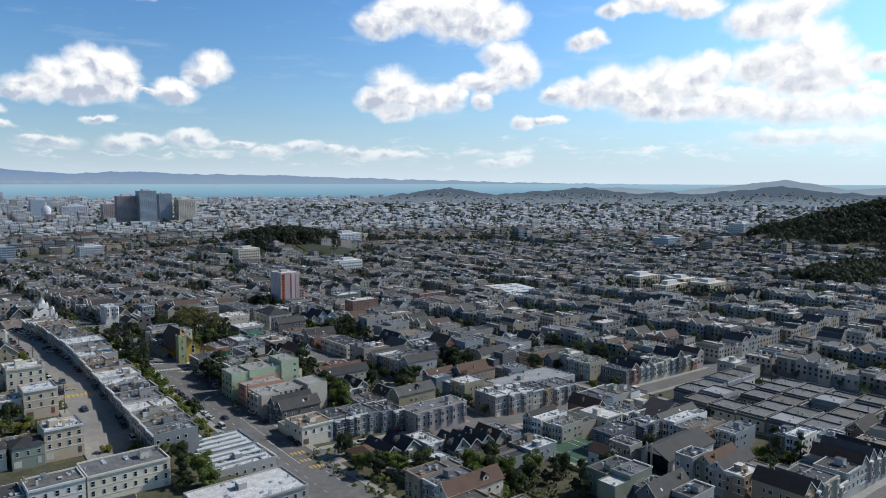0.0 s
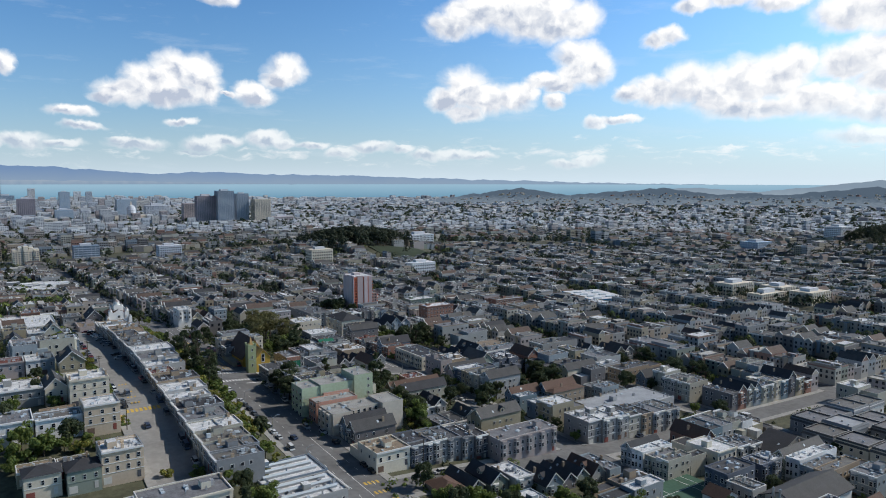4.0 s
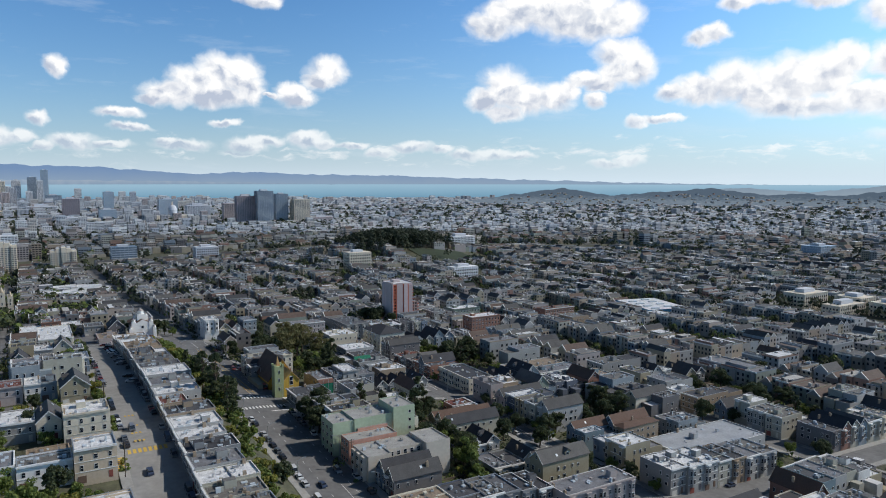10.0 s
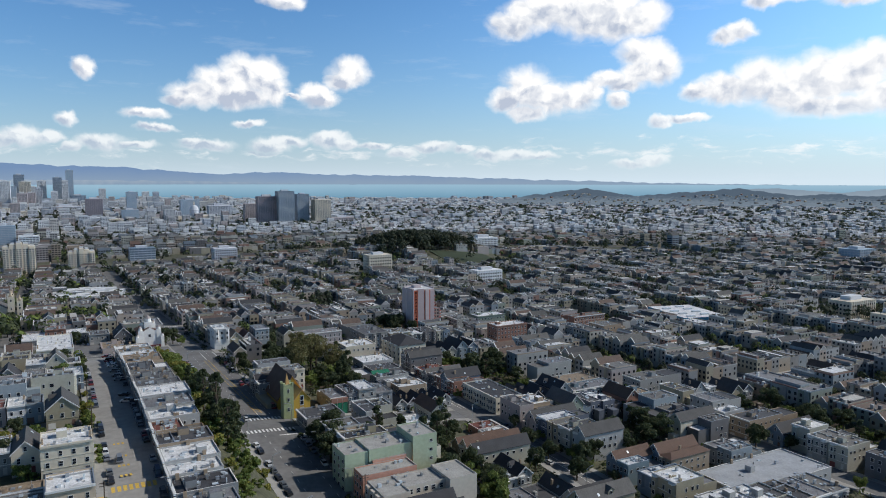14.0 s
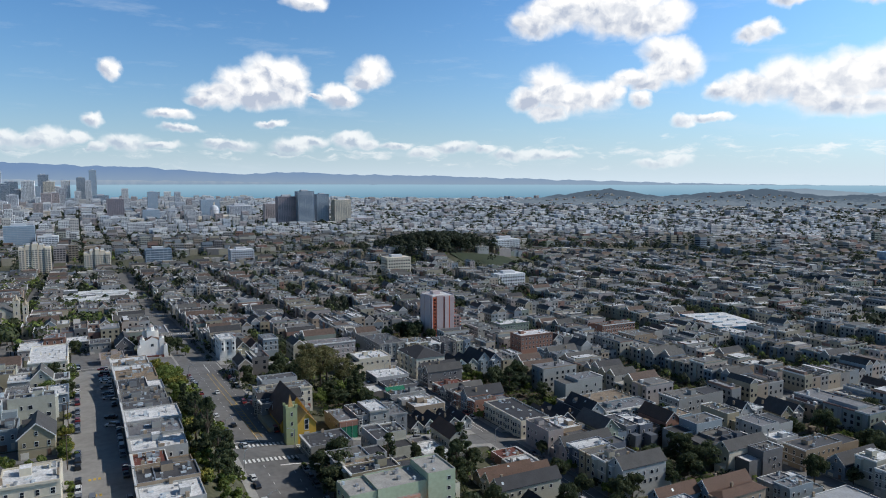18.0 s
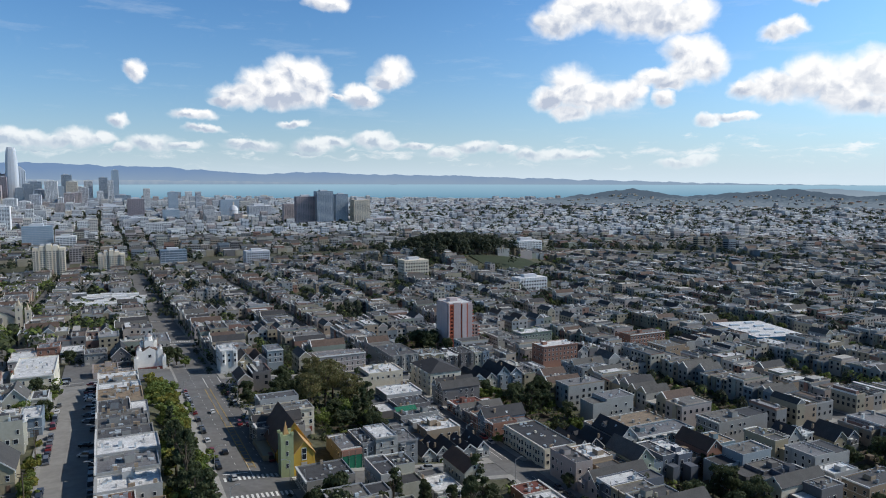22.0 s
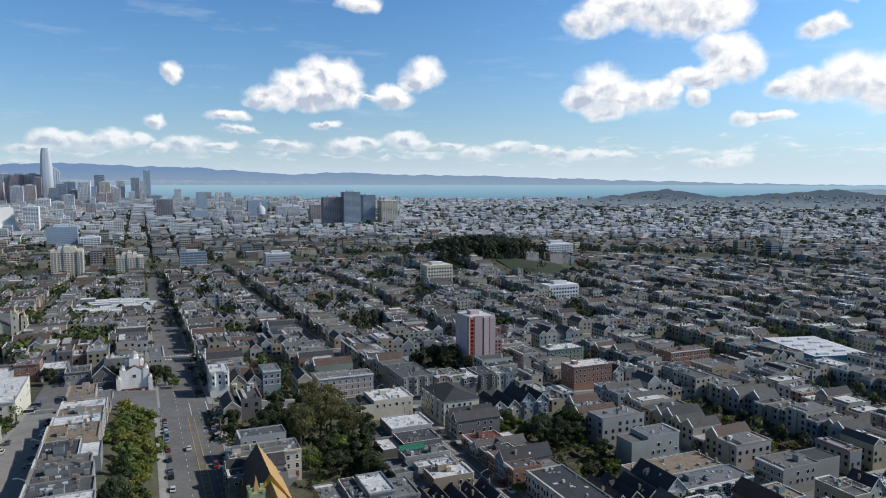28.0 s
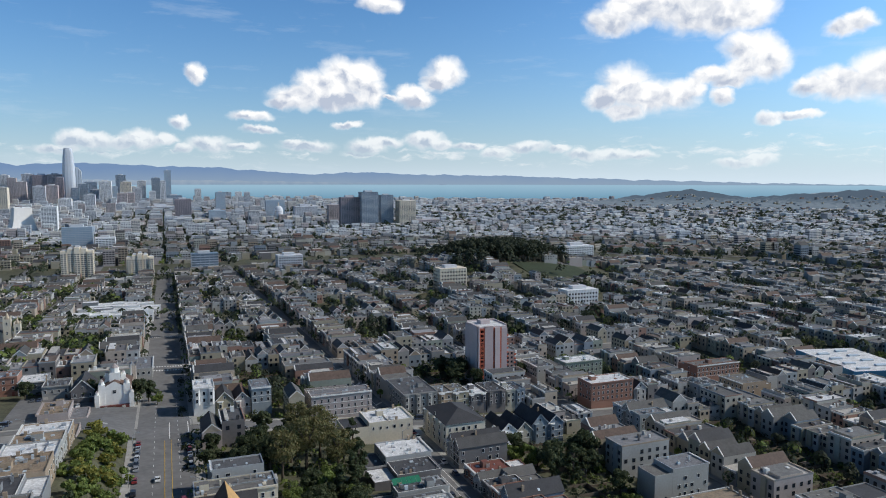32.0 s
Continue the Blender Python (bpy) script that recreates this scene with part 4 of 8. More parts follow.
M_PALE_GREEN = material("pale_green_block_stucco", (0.40, 0.47, 0.33), 0.85, vary=0.15, scale=0.5, bump=0.1)
M_SALMON = material("salmon_stucco", (0.56, 0.30, 0.22), 0.85, vary=0.15, scale=0.5, bump=0.1)
M_BUFF = material("buff_stucco", (0.56, 0.50, 0.42), 0.85, vary=0.12, scale=0.5, bump=0.1)
M_PALE_ROOF = material("pale_gravel_roof", (0.36, 0.35, 0.33), 0.9, vary=0.3, scale=2, grain=12, bump=0.2)


def green_block():
    """Long pale green block with blank side walls, a raised far end and a yellow annex."""
    x0, y0, z = 129.5, 312.0, 0.0
    t = thing("green_apartment_block", x0, y0, z, 0, "long pale green apartment block with blank walls and raised end", "apartment house")
    flat_top(t, 0, 8.5, 0.5, 12.5, -5, 13.4, M_PALE_GREEN, M_PALE_ROOF)
    flat_top(t, 8.52, 24.5, 0, 12.5, -5, 13.8, M_PALE_GREEN, M_PALE_ROOF)
    flat_top(t, 24.52, 33.8, -1.0, 12.5, -7, 16.0, M_PALE_GREEN, M_PALE_ROOF, "raised_end")
    flat_top(t, 33.82, 37.6, 3, 11, -9, 9.0, WALLS[17], ROOFS[3], "annex")
    window_row(t, (2.2, 6.2, 10.2), 0, (1.5, 4.6, 7.7, 10.6), 1.8, 1.5, -90)
    window_row(t, (31.6,), -1.0, (7.0, 10.2, 13.4), 1.2, 1.2)
    window_row(t, (35.7,), 3, (2.0, 5.5), 1.1, 1.2)
    roof_bits(t, 1, 9.5, 23.5, 1.5, 11, 13.35, 8)
    roof_bits(t, 2, 25.5, 33, 1, 11, 15.55, 4)
    roof_bits(t, 3, 1, 7.5, 2, 11, 12.95, 3)
    TAKEN.append((128.5, 168, 310.5, 325.5))
    t = thing("salmon_house", 132, 303, 0, 0, "salmon-coloured flat-roofed house against a pale green block", "house")
    flat_top(t, 0, 19.4, 0, 8.0, -5, 9.3, M_SALMON, M_PALE_ROOF)
    flat_top(t, 7, 19.4, 8.02, 8.9, -5, 10.2, M_SALMON, M_PALE_ROOF, "rear_wall")
    window_row(t, (11.0, 12.4, 16.0), 0, (7.0,), 0.9, 1.3)
    window_row(t, (2, 4.6, 6.6), 0, (1.6, 4.7, 7.5), 1.2, 1.4, -90)
    roof_bits(t, 4, 2, 17, 1.5, 6.5, 8.9, 6)
    TAKEN.append((131, 152.5, 302, 312))
    t = thing("buff_apartment_block", 132.5, 287.5, 0, 0, "buff stucco apartment block with open galleries between two wings", "apartment house")
    flat_top(t, 0, 9.0, 0, 13.5, -6, 8.4, M_BUFF, M_PALE_ROOF, "wing")
    flat_top(t, 9.02, 23.0, 3.2, 13.5, -6, 8.4, M_BUFF, M_PALE_ROOF)
    flat_top(t, 23.02, 33.0, 0, 13.5, -8, 9.2, M_BUFF, M_PALE_ROOF, "wing")
    for z in (-1.6, 1.5, 4.6):
        g = Solid()
        g.box(9.05, 22.98, 1.2, 3.18, z, z + 0.22, bottom=True)
        part("gallery_floor", g, M_CONCRETE, t)
        g = Solid()
        for k in range(15):
            g.box(9.1 + 0.98 * k, 9.2 + 0.98 * k, 1.22, 1.3, z + 0.22, z + 1.2)
        g.box(9.05, 22.98, 1.2, 1.32, z + 1.2, z + 1.3, bottom=True)
        part("railing", g, M_DARK_IRON, t)
        for k in range(5):
            put(WINDOW, t, 10.6 + 2.7 * k, 3.2, z + 1.9, 0, 1.5, 1, 1.7)
    for k in range(3):
        g = Solid()
        g.box(-1.3, -0.02, 1.6 + 3.9 * k, 4.0 + 3.9 * k, -2.0, 8.0)
        b = part("bay_window", g, M_BUFF, t)
        for z in (0.2, 3.3, 6.2):
            put(WINDOW, b, -1.3, 2.8 + 3.9 * k, z, -90, 1.8, 1, 1.5)
    roof_bits(t, 5, 1, 32, 4.5, 12, 8.0, 12)
    TAKEN.append((130, 167, 286, 302))


# hall's white roof greyed to stand in for shade; courtyard roofs share it
ROOFS.append(material("silver_coated_roof", (0.36, 0.37, 0.385), 0.7, vary=0.25, scale=1.5, grain=9))
M_DARK_IRON = material("dark_iron_railing", (0.05, 0.05, 0.055), 0.6, 0.3, vary=0.1)
green_block()
# five gabled sisters with white-edged gables
for k in range(5):
    x = 186.0 + k * 5.9
    lot(x, x + 5.7, 393, 407, 0, 3, 4 if k % 2 else 0, 0, True, -1.2 - 0.25 * k, "dark grey gabled town house with white-edged gable", bays=True)
MORE_HOUSES_FIRST = [
    (230.5, 238.5, 241, 256, 0, 3, 2, 4, 0, "taupe corner apartment house with rounded bays and a white roof", -0.6),
    (238.7, 247, 240, 256, 0, 3, 0, 4, 0, "grey town house with white-trimmed bays", -0.9),
    (247.2, 255, 240, 256, 0, 3, 0, 4, 0, "warm grey town house with white-trimmed bays", -1.5),
    (255.2, 263, 240, 256, 0, 3, 5, 2, 0, "cream town house with decorated bays", -2.5),
    (263.2, 271, 240, 256, 0, 3, 8, 5, 0, "tan town house with brown trim", -3.2),
    (271.2, 280, 240, 256, 0, 3, 1, 1, 0, "white town house with tall windows", -4.0),
    (280.2, 290, 240, 256, 0, 3, 1, 3, 0, "pale town house with a roof deck", -4.5),
    (259, 309, 258, 280, -90, 2, 1, 8, 0, "large low hall with a broad white roof and blue parapet", -7.0),
    (285, 304, 285, 299, -90, 3, 7, 1, 0, "pale blue-white house with scattered small windows", -5.6),
    (226, 243, 207, 218, -90, 3, 16, 4, 0, "white corner house with a patched roof", -2.0)]
MORE_HOUSES_SECOND = [
    (226, 248.5, 195, 206, -90, 3, 5, 3, 0, "cream town house with a front stair", -1.6),
    (251, 263, 191.5, 216, 0, 3, 17, 4, 0, "long cream apartment house with a white roof", -2.6),
    (264, 281, 192, 204, 0, 3, 0, 1, 0, "grey plain-walled house", -3.5),
    (232.5, 249, 174.5, 184, -90, 3, 12, 2, 0, "dark blue house with white-edged bays", -1.0),
    (253, 266.5, 174.5, 183, 0, 3, 12, 1, 0, "navy house with a grey roof", -2.2),
    (228, 236, 162, 172, -90, 3, 0, 3, 0, "grey house near the court", -1.0),
    (280, 306, 184, 196, 0, 2, 2, 0, 1, "house with a broad grey pitched roof", None),
    (272, 300, 170.5, 182, -90, 3, 16, 4, 0, "white house with a glazed roof room", -3.4),
    (269, 301, 158, 169, -90, 3, 8, 3, 0, "large beige flat-roofed house", -3.2),
    (281, 303, 147, 156.5, -90, 3, 7, 1, 0, "light blue house with a grey roof", -4.0)]
MORE_HOUSES_THIRD = [
    (300, 322, 128, 142, -90, 3, 16, 4, 0, "white house with a bright roof", -5.0),
    (232, 250, 288, 300, -90, 2, 15, 4, 0, "dark green house with a white roof", -2.0),
    (251, 272, 285, 297, -90, 3, 8, 6, 1, "tan house with a hipped brown roof", None),
    (232, 247, 378, 409, -90, 3, 17, 5, 0, "broad cream corner Victorian house with bays and a dark roof", -1.0),
    (247.5, 254, 378, 396, 0, 2, 4, 0, 1, "grey gabled house with a decorated front", None),
    (254.5, 262, 380, 397, 0, 2, 12, 0, 1, "blue gabled house with a carved gable", None),
    (262.5, 270, 380, 397, 0, 2, 8, 0, 1, "brown gabled house", None),
    (270.5, 279, 379, 398, 0, 3, 1, 0, 1, "white gabled house with a tall bay", None),
    (280.8, 312, 380, 392, 0, 3, 15, 1, 0, "blue-green apartment house with bays", -5.0),
    (273, 310, 393, 408, 0, 3, 0, 6, 0, "grey building with a rusty brown roof", -5.2)]
MORE_HOUSES_FOURTH = [
    (228, 248.5, 412, 433, -90, 3, 14, 0, 0, "red and charcoal town house with a slanted skylight", -1.0),
    (228, 250, 434, 448, -90, 2, 10, 2, 0, "charcoal house with a dark roof", -3.0),
    (229, 252, 449, 459, -90, 2, 14, 7, 0, "low house with an orange-red roof", -4.0),
    (229, 250, 465, 477, -90, 3, 10, 1, 1, "black gabled house beside a small blue one", None),
    (231, 249, 484, 510, -90, 4, 17, 0, 1, "tall broad cream corner house with a dark hipped roof", 3.2),
    (252.5, 259, 490, 508, 0, 2, 16, 0, 1, "white gabled town house", None),
    (259.2, 267, 490, 508, 0, 2, 16, 0, 1, "white gabled town house with a porch", None),
    (267.2, 275, 490, 508, 0, 2, 5, 0, 1, "cream gabled town house", None),
    (275.2, 283, 490, 508, 0, 3, 7, 0, 1, "pale blue gabled town house", None),
    (283.2, 291, 490, 508, 0, 3, 6, 0, 1, "blue-grey gabled town house", None)]
MORE_HOUSES_FIFTH = [
    (231, 249, 541, 583, 0, 4, 2, 0, 0, "grey corner apartment house with round bays over blue shop fronts", -0.5),
    (249.5, 257, 541, 556, 0, 3, 8, 3, 0, "brown town house with a red awning", -1.5),
    (257.2, 266, 541, 556, 0, 3, 3, 3, 0, "sand-coloured town house with ornate bays", -2.2),
    (266.2, 276, 541, 556, 0, 2, 10, 4, 0, "dark town house with a silver roof and red awning", -4.0),
    (276.5, 287, 541, 557, 0, 3, 10, 2, 0, "black and white bay-fronted town house", -3.6),
    (287.5, 299, 542, 556, 0, 3, 5, 4, 0, "cream house with a white roof", -4.6),
    (337, 364, 537, 551, 0, 4, 14, 4, 0, "dark brown brick apartment house with a white roof", -5.0),
    (365, 373, 537, 553, 0, 3, 1, 0, 1, "white gabled house with shutters", None),
    (354, 381, 592, 613, 0, 3, 9, 4, 0, "mint green apartment house with a white roof", -8.5),
    (334, 352, 592, 613, -90, 3, 0, 0, 0, "grey flat-roofed apartment house", -9.0)]
MORE_HOUSES_SIXTH = [
    (335, 357, 492, 514, -90, 3, 7, 1, 0, "pale blue-grey house with a blank side wall", -8.0),
    (404, 422, 531, 546, 0, 3, 7, 2, 0, "light blue house with white-trimmed bays", -11.0),
    (434, 468, 566, 584, 0, 3, 14, 3, 0, "brown brick apartment house", -12.0),
    (433, 458, 527, 546, -90, 3, 8, 3, 0, "tan apartment house with open balconies", -12.5),
    (332, 367, 384, 398, -90, 3, 2, 3, 0, "grey-brown apartment house with scalloped parapet and chimneys", -7.6),
    (372, 389, 355, 372, 0, 2, 13, 1, 1, "yellow gabled house with a dark roof", None),
    (343, 367, 362, 372, 0, 3, 1, 2, 0, "pale grey boxy house", -9.0),
    (326, 346, 322, 330, -90, 3, 1, 4, 0, "white house with a silver roof", -7.0),
    (327, 362, 309, 320, -90, 3, 8, 2, 0, "tan flat-roofed apartment house", -7.4),
    (333, 357, 296, 304, -90, 2, 6, 0, 1, "purple-grey house with a pitched roof", None)]
MORE_HOUSES_SEVENTH = [
    (331, 353, 265, 273.5, -90, 3, 5, 3, 0, "ornate Italianate house with a bracketed cornice", -5.8),
    (331, 353, 274, 283, -90, 3, 0, 3, 0, "ornate grey Italianate house with a bracketed cornice", -5.8),
    (133.6, 142.8, 547, 562, 0, 3, 20, 4, 0, "white corner house with round bays over brick shops", 11.5),
    (143.2, 151, 548, 562, 0, 2, 3, 0, 1, "yellow house with a dark mansard roof", None),
    (151.2, 158.8, 548, 562, 0, 2, 11, 2, 1, "pinkish house with a dark pitched roof", None),
    (159, 168, 547, 562, 0, 3, 7, 1, 0, "pale blue house with a bay", 9.0),
    (90, 115, 640, 668, 90, 2, 0, 1, 0, "long grey building with ribbed walls", 0.0)]
MORE_HOUSES = (MORE_HOUSES_FIRST + MORE_HOUSES_SECOND + MORE_HOUSES_THIRD + MORE_HOUSES_FOURTH + MORE_HOUSES_FIFTH + MORE_HOUSES_SIXTH + MORE_HOUSES_SEVENTH)
for a in MORE_HOUSES:
    lot(*a[:8], bool(a[8]), a[10], a[9], lod=0 if path_gap((a[0] + a[1]) / 2, (a[2] + a[3]) / 2) < 270 else 1,
        bays="apartment" not in a[9] or "bays" in a[9])
for box in ((44, 112, 893, 1010), (-16, 30, 792, 836), (56, 112, 523, 606), (126, 184, 188, 212), (552, 656, 980, 1066), (12, 58, 245, 330), (12, 58, 560, 600), (128, 152, 382, 416), (298, 326, 594, 622), (205, 240, 163, 204), (228, 267, 145.5, 163.5), (320, 405, 128, 220), (160, 220, 452, 497),
            (92, 112, 570, 592), (525, 590, 522, 588), (660, 752, 398, 512), (398, 445, 940, 980), (505, 550, 838, 870), (155, 188, 455, 520)):
    TAKEN.append(box)
# ---------------------------------------------------------------- blocks of houses
FAR_TONES = [tuple(sum(c) / 3 + (v - sum(c) / 3) * 0.8 for v in c) for c in WALL_TONES]
FAR_WALL = material("far_wall_paint", (0.5, 0.5, 0.5), 0.85, vary=0.15, ramp=FAR_TONES[:12] + FAR_TONES[:4] + [FAR_TONES[13], FAR_TONES[14], (0.40, 0.34, 0.27), (0.42, 0.36, 0.31)], source="island")
FAR_ROOF = material("far_roof", (0.4, 0.4, 0.4), 0.8, vary=0.35, scale=2, ramp=[(0.05, 0.05, 0.055), (0.085, 0.085, 0.09), (0.14, 0.14, 0.15), (0.20, 0.20, 0.21), (0.62, 0.62, 0.62), (0.44, 0.42, 0.385), (0.11, 0.108, 0.105), (0.14, 0.105, 0.085), (0.28, 0.28, 0.29), (0.17, 0.168, 0.165)], source="island")
FAR_SHINGLE = material("far_shingle", (0.08, 0.08, 0.08), 0.85, vary=0.3, scale=2, ramp=[(0.05, 0.05, 0.055), (0.075, 0.073, 0.072), (0.11, 0.075, 0.06), (0.10, 0.098, 0.095)], source="island")
# paints of the farthest houses, paled so the base colours carry distance haze
HAZE_WALL = material("pale_far_wall", (0.6, 0.6, 0.6), 0.85, vary=0.1, ramp=[(0.56, 0.57, 0.58), (0.74, 0.74, 0.73), (0.46, 0.46, 0.47), (0.62, 0.58, 0.53), (0.50, 0.53, 0.57), (0.66, 0.66, 0.66), (0.45, 0.39, 0.37)], source="island")
HAZE_ROOF = material("pale_far_roof", (0.5, 0.5, 0.5), 0.8, vary=0.15, ramp=[(0.36, 0.36, 0.37), (0.70, 0.70, 0.70), (0.28, 0.28, 0.29), (0.50, 0.50, 0.50), (0.25, 0.245, 0.245), (0.58, 0.58, 0.57)], source="island")
rng = random.Random(7)


def far_house(s, x0, x1, y0, y1, z, h, rng, windows, gabled):
    """One house of a distant block, into the block's mesh: walls, roof, windows on the long and short sides."""
    s.box(x0, x1, y0, y1, z - 4, z + h, 0, top=-1)
    if gabled:
        xm, ym, rise = (x0 + x1) / 2, (y0 + y1) / 2, min(x1 - x0, y1 - y0) * 0.42
        if x1 - x0 > y1 - y0:
            a, b = (x0, ym, z + h + rise), (x1, ym, z + h + rise)
            s.face([(x0, y0, z + h), (x1, y0, z + h), b, a], 4)
            s.face([(x1, y1, z + h), (x0, y1, z + h), a, b], 4)
            s.face([(x0, y1, z + h), (x0, y0, z + h), a], 0)
            if windows:
                for e in (y0, y1):
                    q = [(x0 - 0.3, e, z + h - 0.2), (x0 - 0.3, ym, z + h + rise - 0.2), (x0 - 0.3, ym, z + h + rise + 0.3), (x0 - 0.3, e, z + h + 0.3)]
                    s.face(q if e == y1 else q[::-1], 3)
                    s.face([(q[3][0], *q[3][1:]), (q[2][0], *q[2][1:]), (x0 + 0.2, *q[2][1:]), (x0 + 0.2, *q[3][1:])], 3)
            s.face([(x1, y0, z + h), (x1, y1, z + h), b], 0)
        else:
            a, b = (xm, y0, z + h + rise), (xm, y1, z + h + rise)
            s.face([(x0, y1, z + h), (x0, y0, z + h), a, b], 4)
            s.face([(x1, y0, z + h), (x1, y1, z + h), b, a], 4)
            s.face([(x0, y0, z + h), (x1, y0, z + h), a], 0)
            if windows:
                for e in (x0, x1):
                    q = [(e, y0 - 0.3, z + h - 0.2), (xm, y0 - 0.3, z + h + rise - 0.2), (xm, y0 - 0.3, z + h + rise + 0.3), (e, y0 - 0.3, z + h + 0.3)]
                    s.face(q if e == x0 else q[::-1], 3)
            s.face([(x1, y1, z + h), (x0, y1, z + h), b], 0)
    else:
        s.face([(x0, y0, z + h - 0.3), (x1, y0, z + h - 0.3), (x1, y1, z + h - 0.3), (x0, y1, z + h - 0.3)], 1)
        if windows:
            s.box(x0 - 0.35, x0 + 0.1, y0, y1, z + h - 0.5, z + h + 0.3, 3 if rng.random() < 0.5 else 0, bottom=True)
            s.box(x1 - 0.1, x1 + 0.35, y0, y1, z + h - 0.5, z + h + 0.3, 0, bottom=True)
            s.box(x0, x1, y0 - 0.02, y0 + 0.22, z + h - 0.3, z + h + 0.3, 0)
            if rng.random() < 0.5:
                yb = y0 + (y1 - y0) * rng.uniform(0.1, 0.5)
                s.box(x0 - 0.9, x0, yb, yb + 2.3, z + 2.7, z + h - 0.4, 0, bottom=True)
            if rng.random() < 0.5:
                s.box(x0 + rng.uniform(1, 4), x1 - rng.uniform(3, 8), y0 + 0.8, y1 - 0.8, z + h - 0.3, z + h + rng.uniform(0.3, 1.9), 0, top=1)
        for _ in range(rng.choice((3, 4, 5)) if windows else 1):
            px, py, q = rng.uniform(x0 + 0.5, x1 - 2.5), rng.uniform(y0 + 0.5, y1 - 2.5), rng.uniform(0.6, 1.7)
            s.box(px, px + q, py, py + q, z + h - 0.3, z + h + rng.uniform(0.3, 2.0), 1 if rng.random() < 0.7 else 3)
    if h > 17 and not windows:
        n = int((x1 - x0) / 4)
        for fl in range(1, int(h / 4.0)):
            zc = z + 4.0 * fl
            for k in range(n):
                a = x0 + (x1 - x0) * k / n + 0.8
                s.box(a, a + (x1 - x0) / n - 1.6, y0 - 0.2, y0, zc, zc + 2.0, 2)
            s.box(x0 - 0.2, x0, y0 + 1, y1 - 1, zc, zc + 1.8, 2)
            s.box(x1, x1 + 0.2, y0 + 1, y1 - 1, zc, zc + 1.8, 2)
    if windows:
        for fl in range(1, int(h / 3.1)):
            zc = z + fl * 3.1 + 1.0
            n = max(2, int((y1 - y0) / 3))
            for k in range(n):
                yc = y0 + (y1 - y0) * (k + 0.5) / n
                s.box(x0 - 0.08, x0, yc - 0.7, yc + 0.7, zc, zc + 1.7, 2)
            n = max(2, int((x1 - x0) / 3.5))
            for k in range(n):
                if rng.random() < 0.75:
                    xc = x0 + (x1 - x0) * (k + 0.5) / n
                    s.box(xc - 0.7, xc + 0.7, y0 - 0.08, y0, zc, zc + 1.6, 2)


def lots(x0, x1, y0, y1, face, depth_range, rng, chunk):
    """Houses side by side along one edge of a block."""
    along_y = face in (-90, 90)
    v, end = (y0, y1) if along_y else (x0, x1)
    while v < end - 6:
        wide = rng.choice((6.2, 6.8, 7.3, 7.6, 7.6, 7.6, 8.0, 8.8, 11.5))
        wide = min(wide, end - v)
        if end - v - wide < 6:
            wide = end - v
        d = rng.uniform(*depth_range) + (3 if wide > 10 else 0)
        mid = v + wide / 2
        back = rng.choice((0, 0, 0.7, 1.3, 2.0))
        if face == -90:
            px, py, box = x0 + back, mid, (x0 + back, x0 + d, v, v + wide)
        elif face == 90:
            px, py, box = x1 - back, mid, (x1 - d, x1 - back, v, v + wide)
        elif face == 0:
            px, py, box = mid, y0, (v, v + wide, y0, y0 + d)
        else:
            px, py, box = mid, y1, (v, v + wide, y1 - d, y1)
        v += wide
        cx, cy = (box[0] + box[1]) / 2, (box[2] + box[3]) / 2
        floors = rng.choice((2, 3, 3, 3, 3, 3)) if wide < 10 else rng.choice((3, 3, 3, 4))
        gabled = rng.random() < (0.22 if path_gap((x0 + x1) / 2, (y0 + y1) / 2) > 380 else 0.38 if x0 > 115 else 0.24) and wide < 10
        wall = rng.choice((0, 0, 1, 1, 2, 3, 4, 5, 5, 6, 7, 8, 9, 10, 11, 12, 13, 14, 15, 19, 20))
        roof = rng.choice((0, 0, 1, 1, 2, 2, 3, 3, 4, 4, 5, 6))
        if rng.random() < 0.03 or not in_town(cx, cy) or not free(*box):
            continue
        gap = path_gap(cx, cy)
        if gap < LOD0 or gap < LOD1:
            lod = 0 if gap < LOD0 else 1
            house(px, py, face, wide - 0.05, d, floors, wall, roof, gabled, lod, rng, both=rng.random() < 0.4)
        else:
            far_house(chunk, box[0], box[1] - 0.05, box[2], box[3] - 0.05, land(cx, cy), floors * 3.1 + 0.8 + rng.uniform(-1.2, 1.8), rng, gap < 1000, gabled)


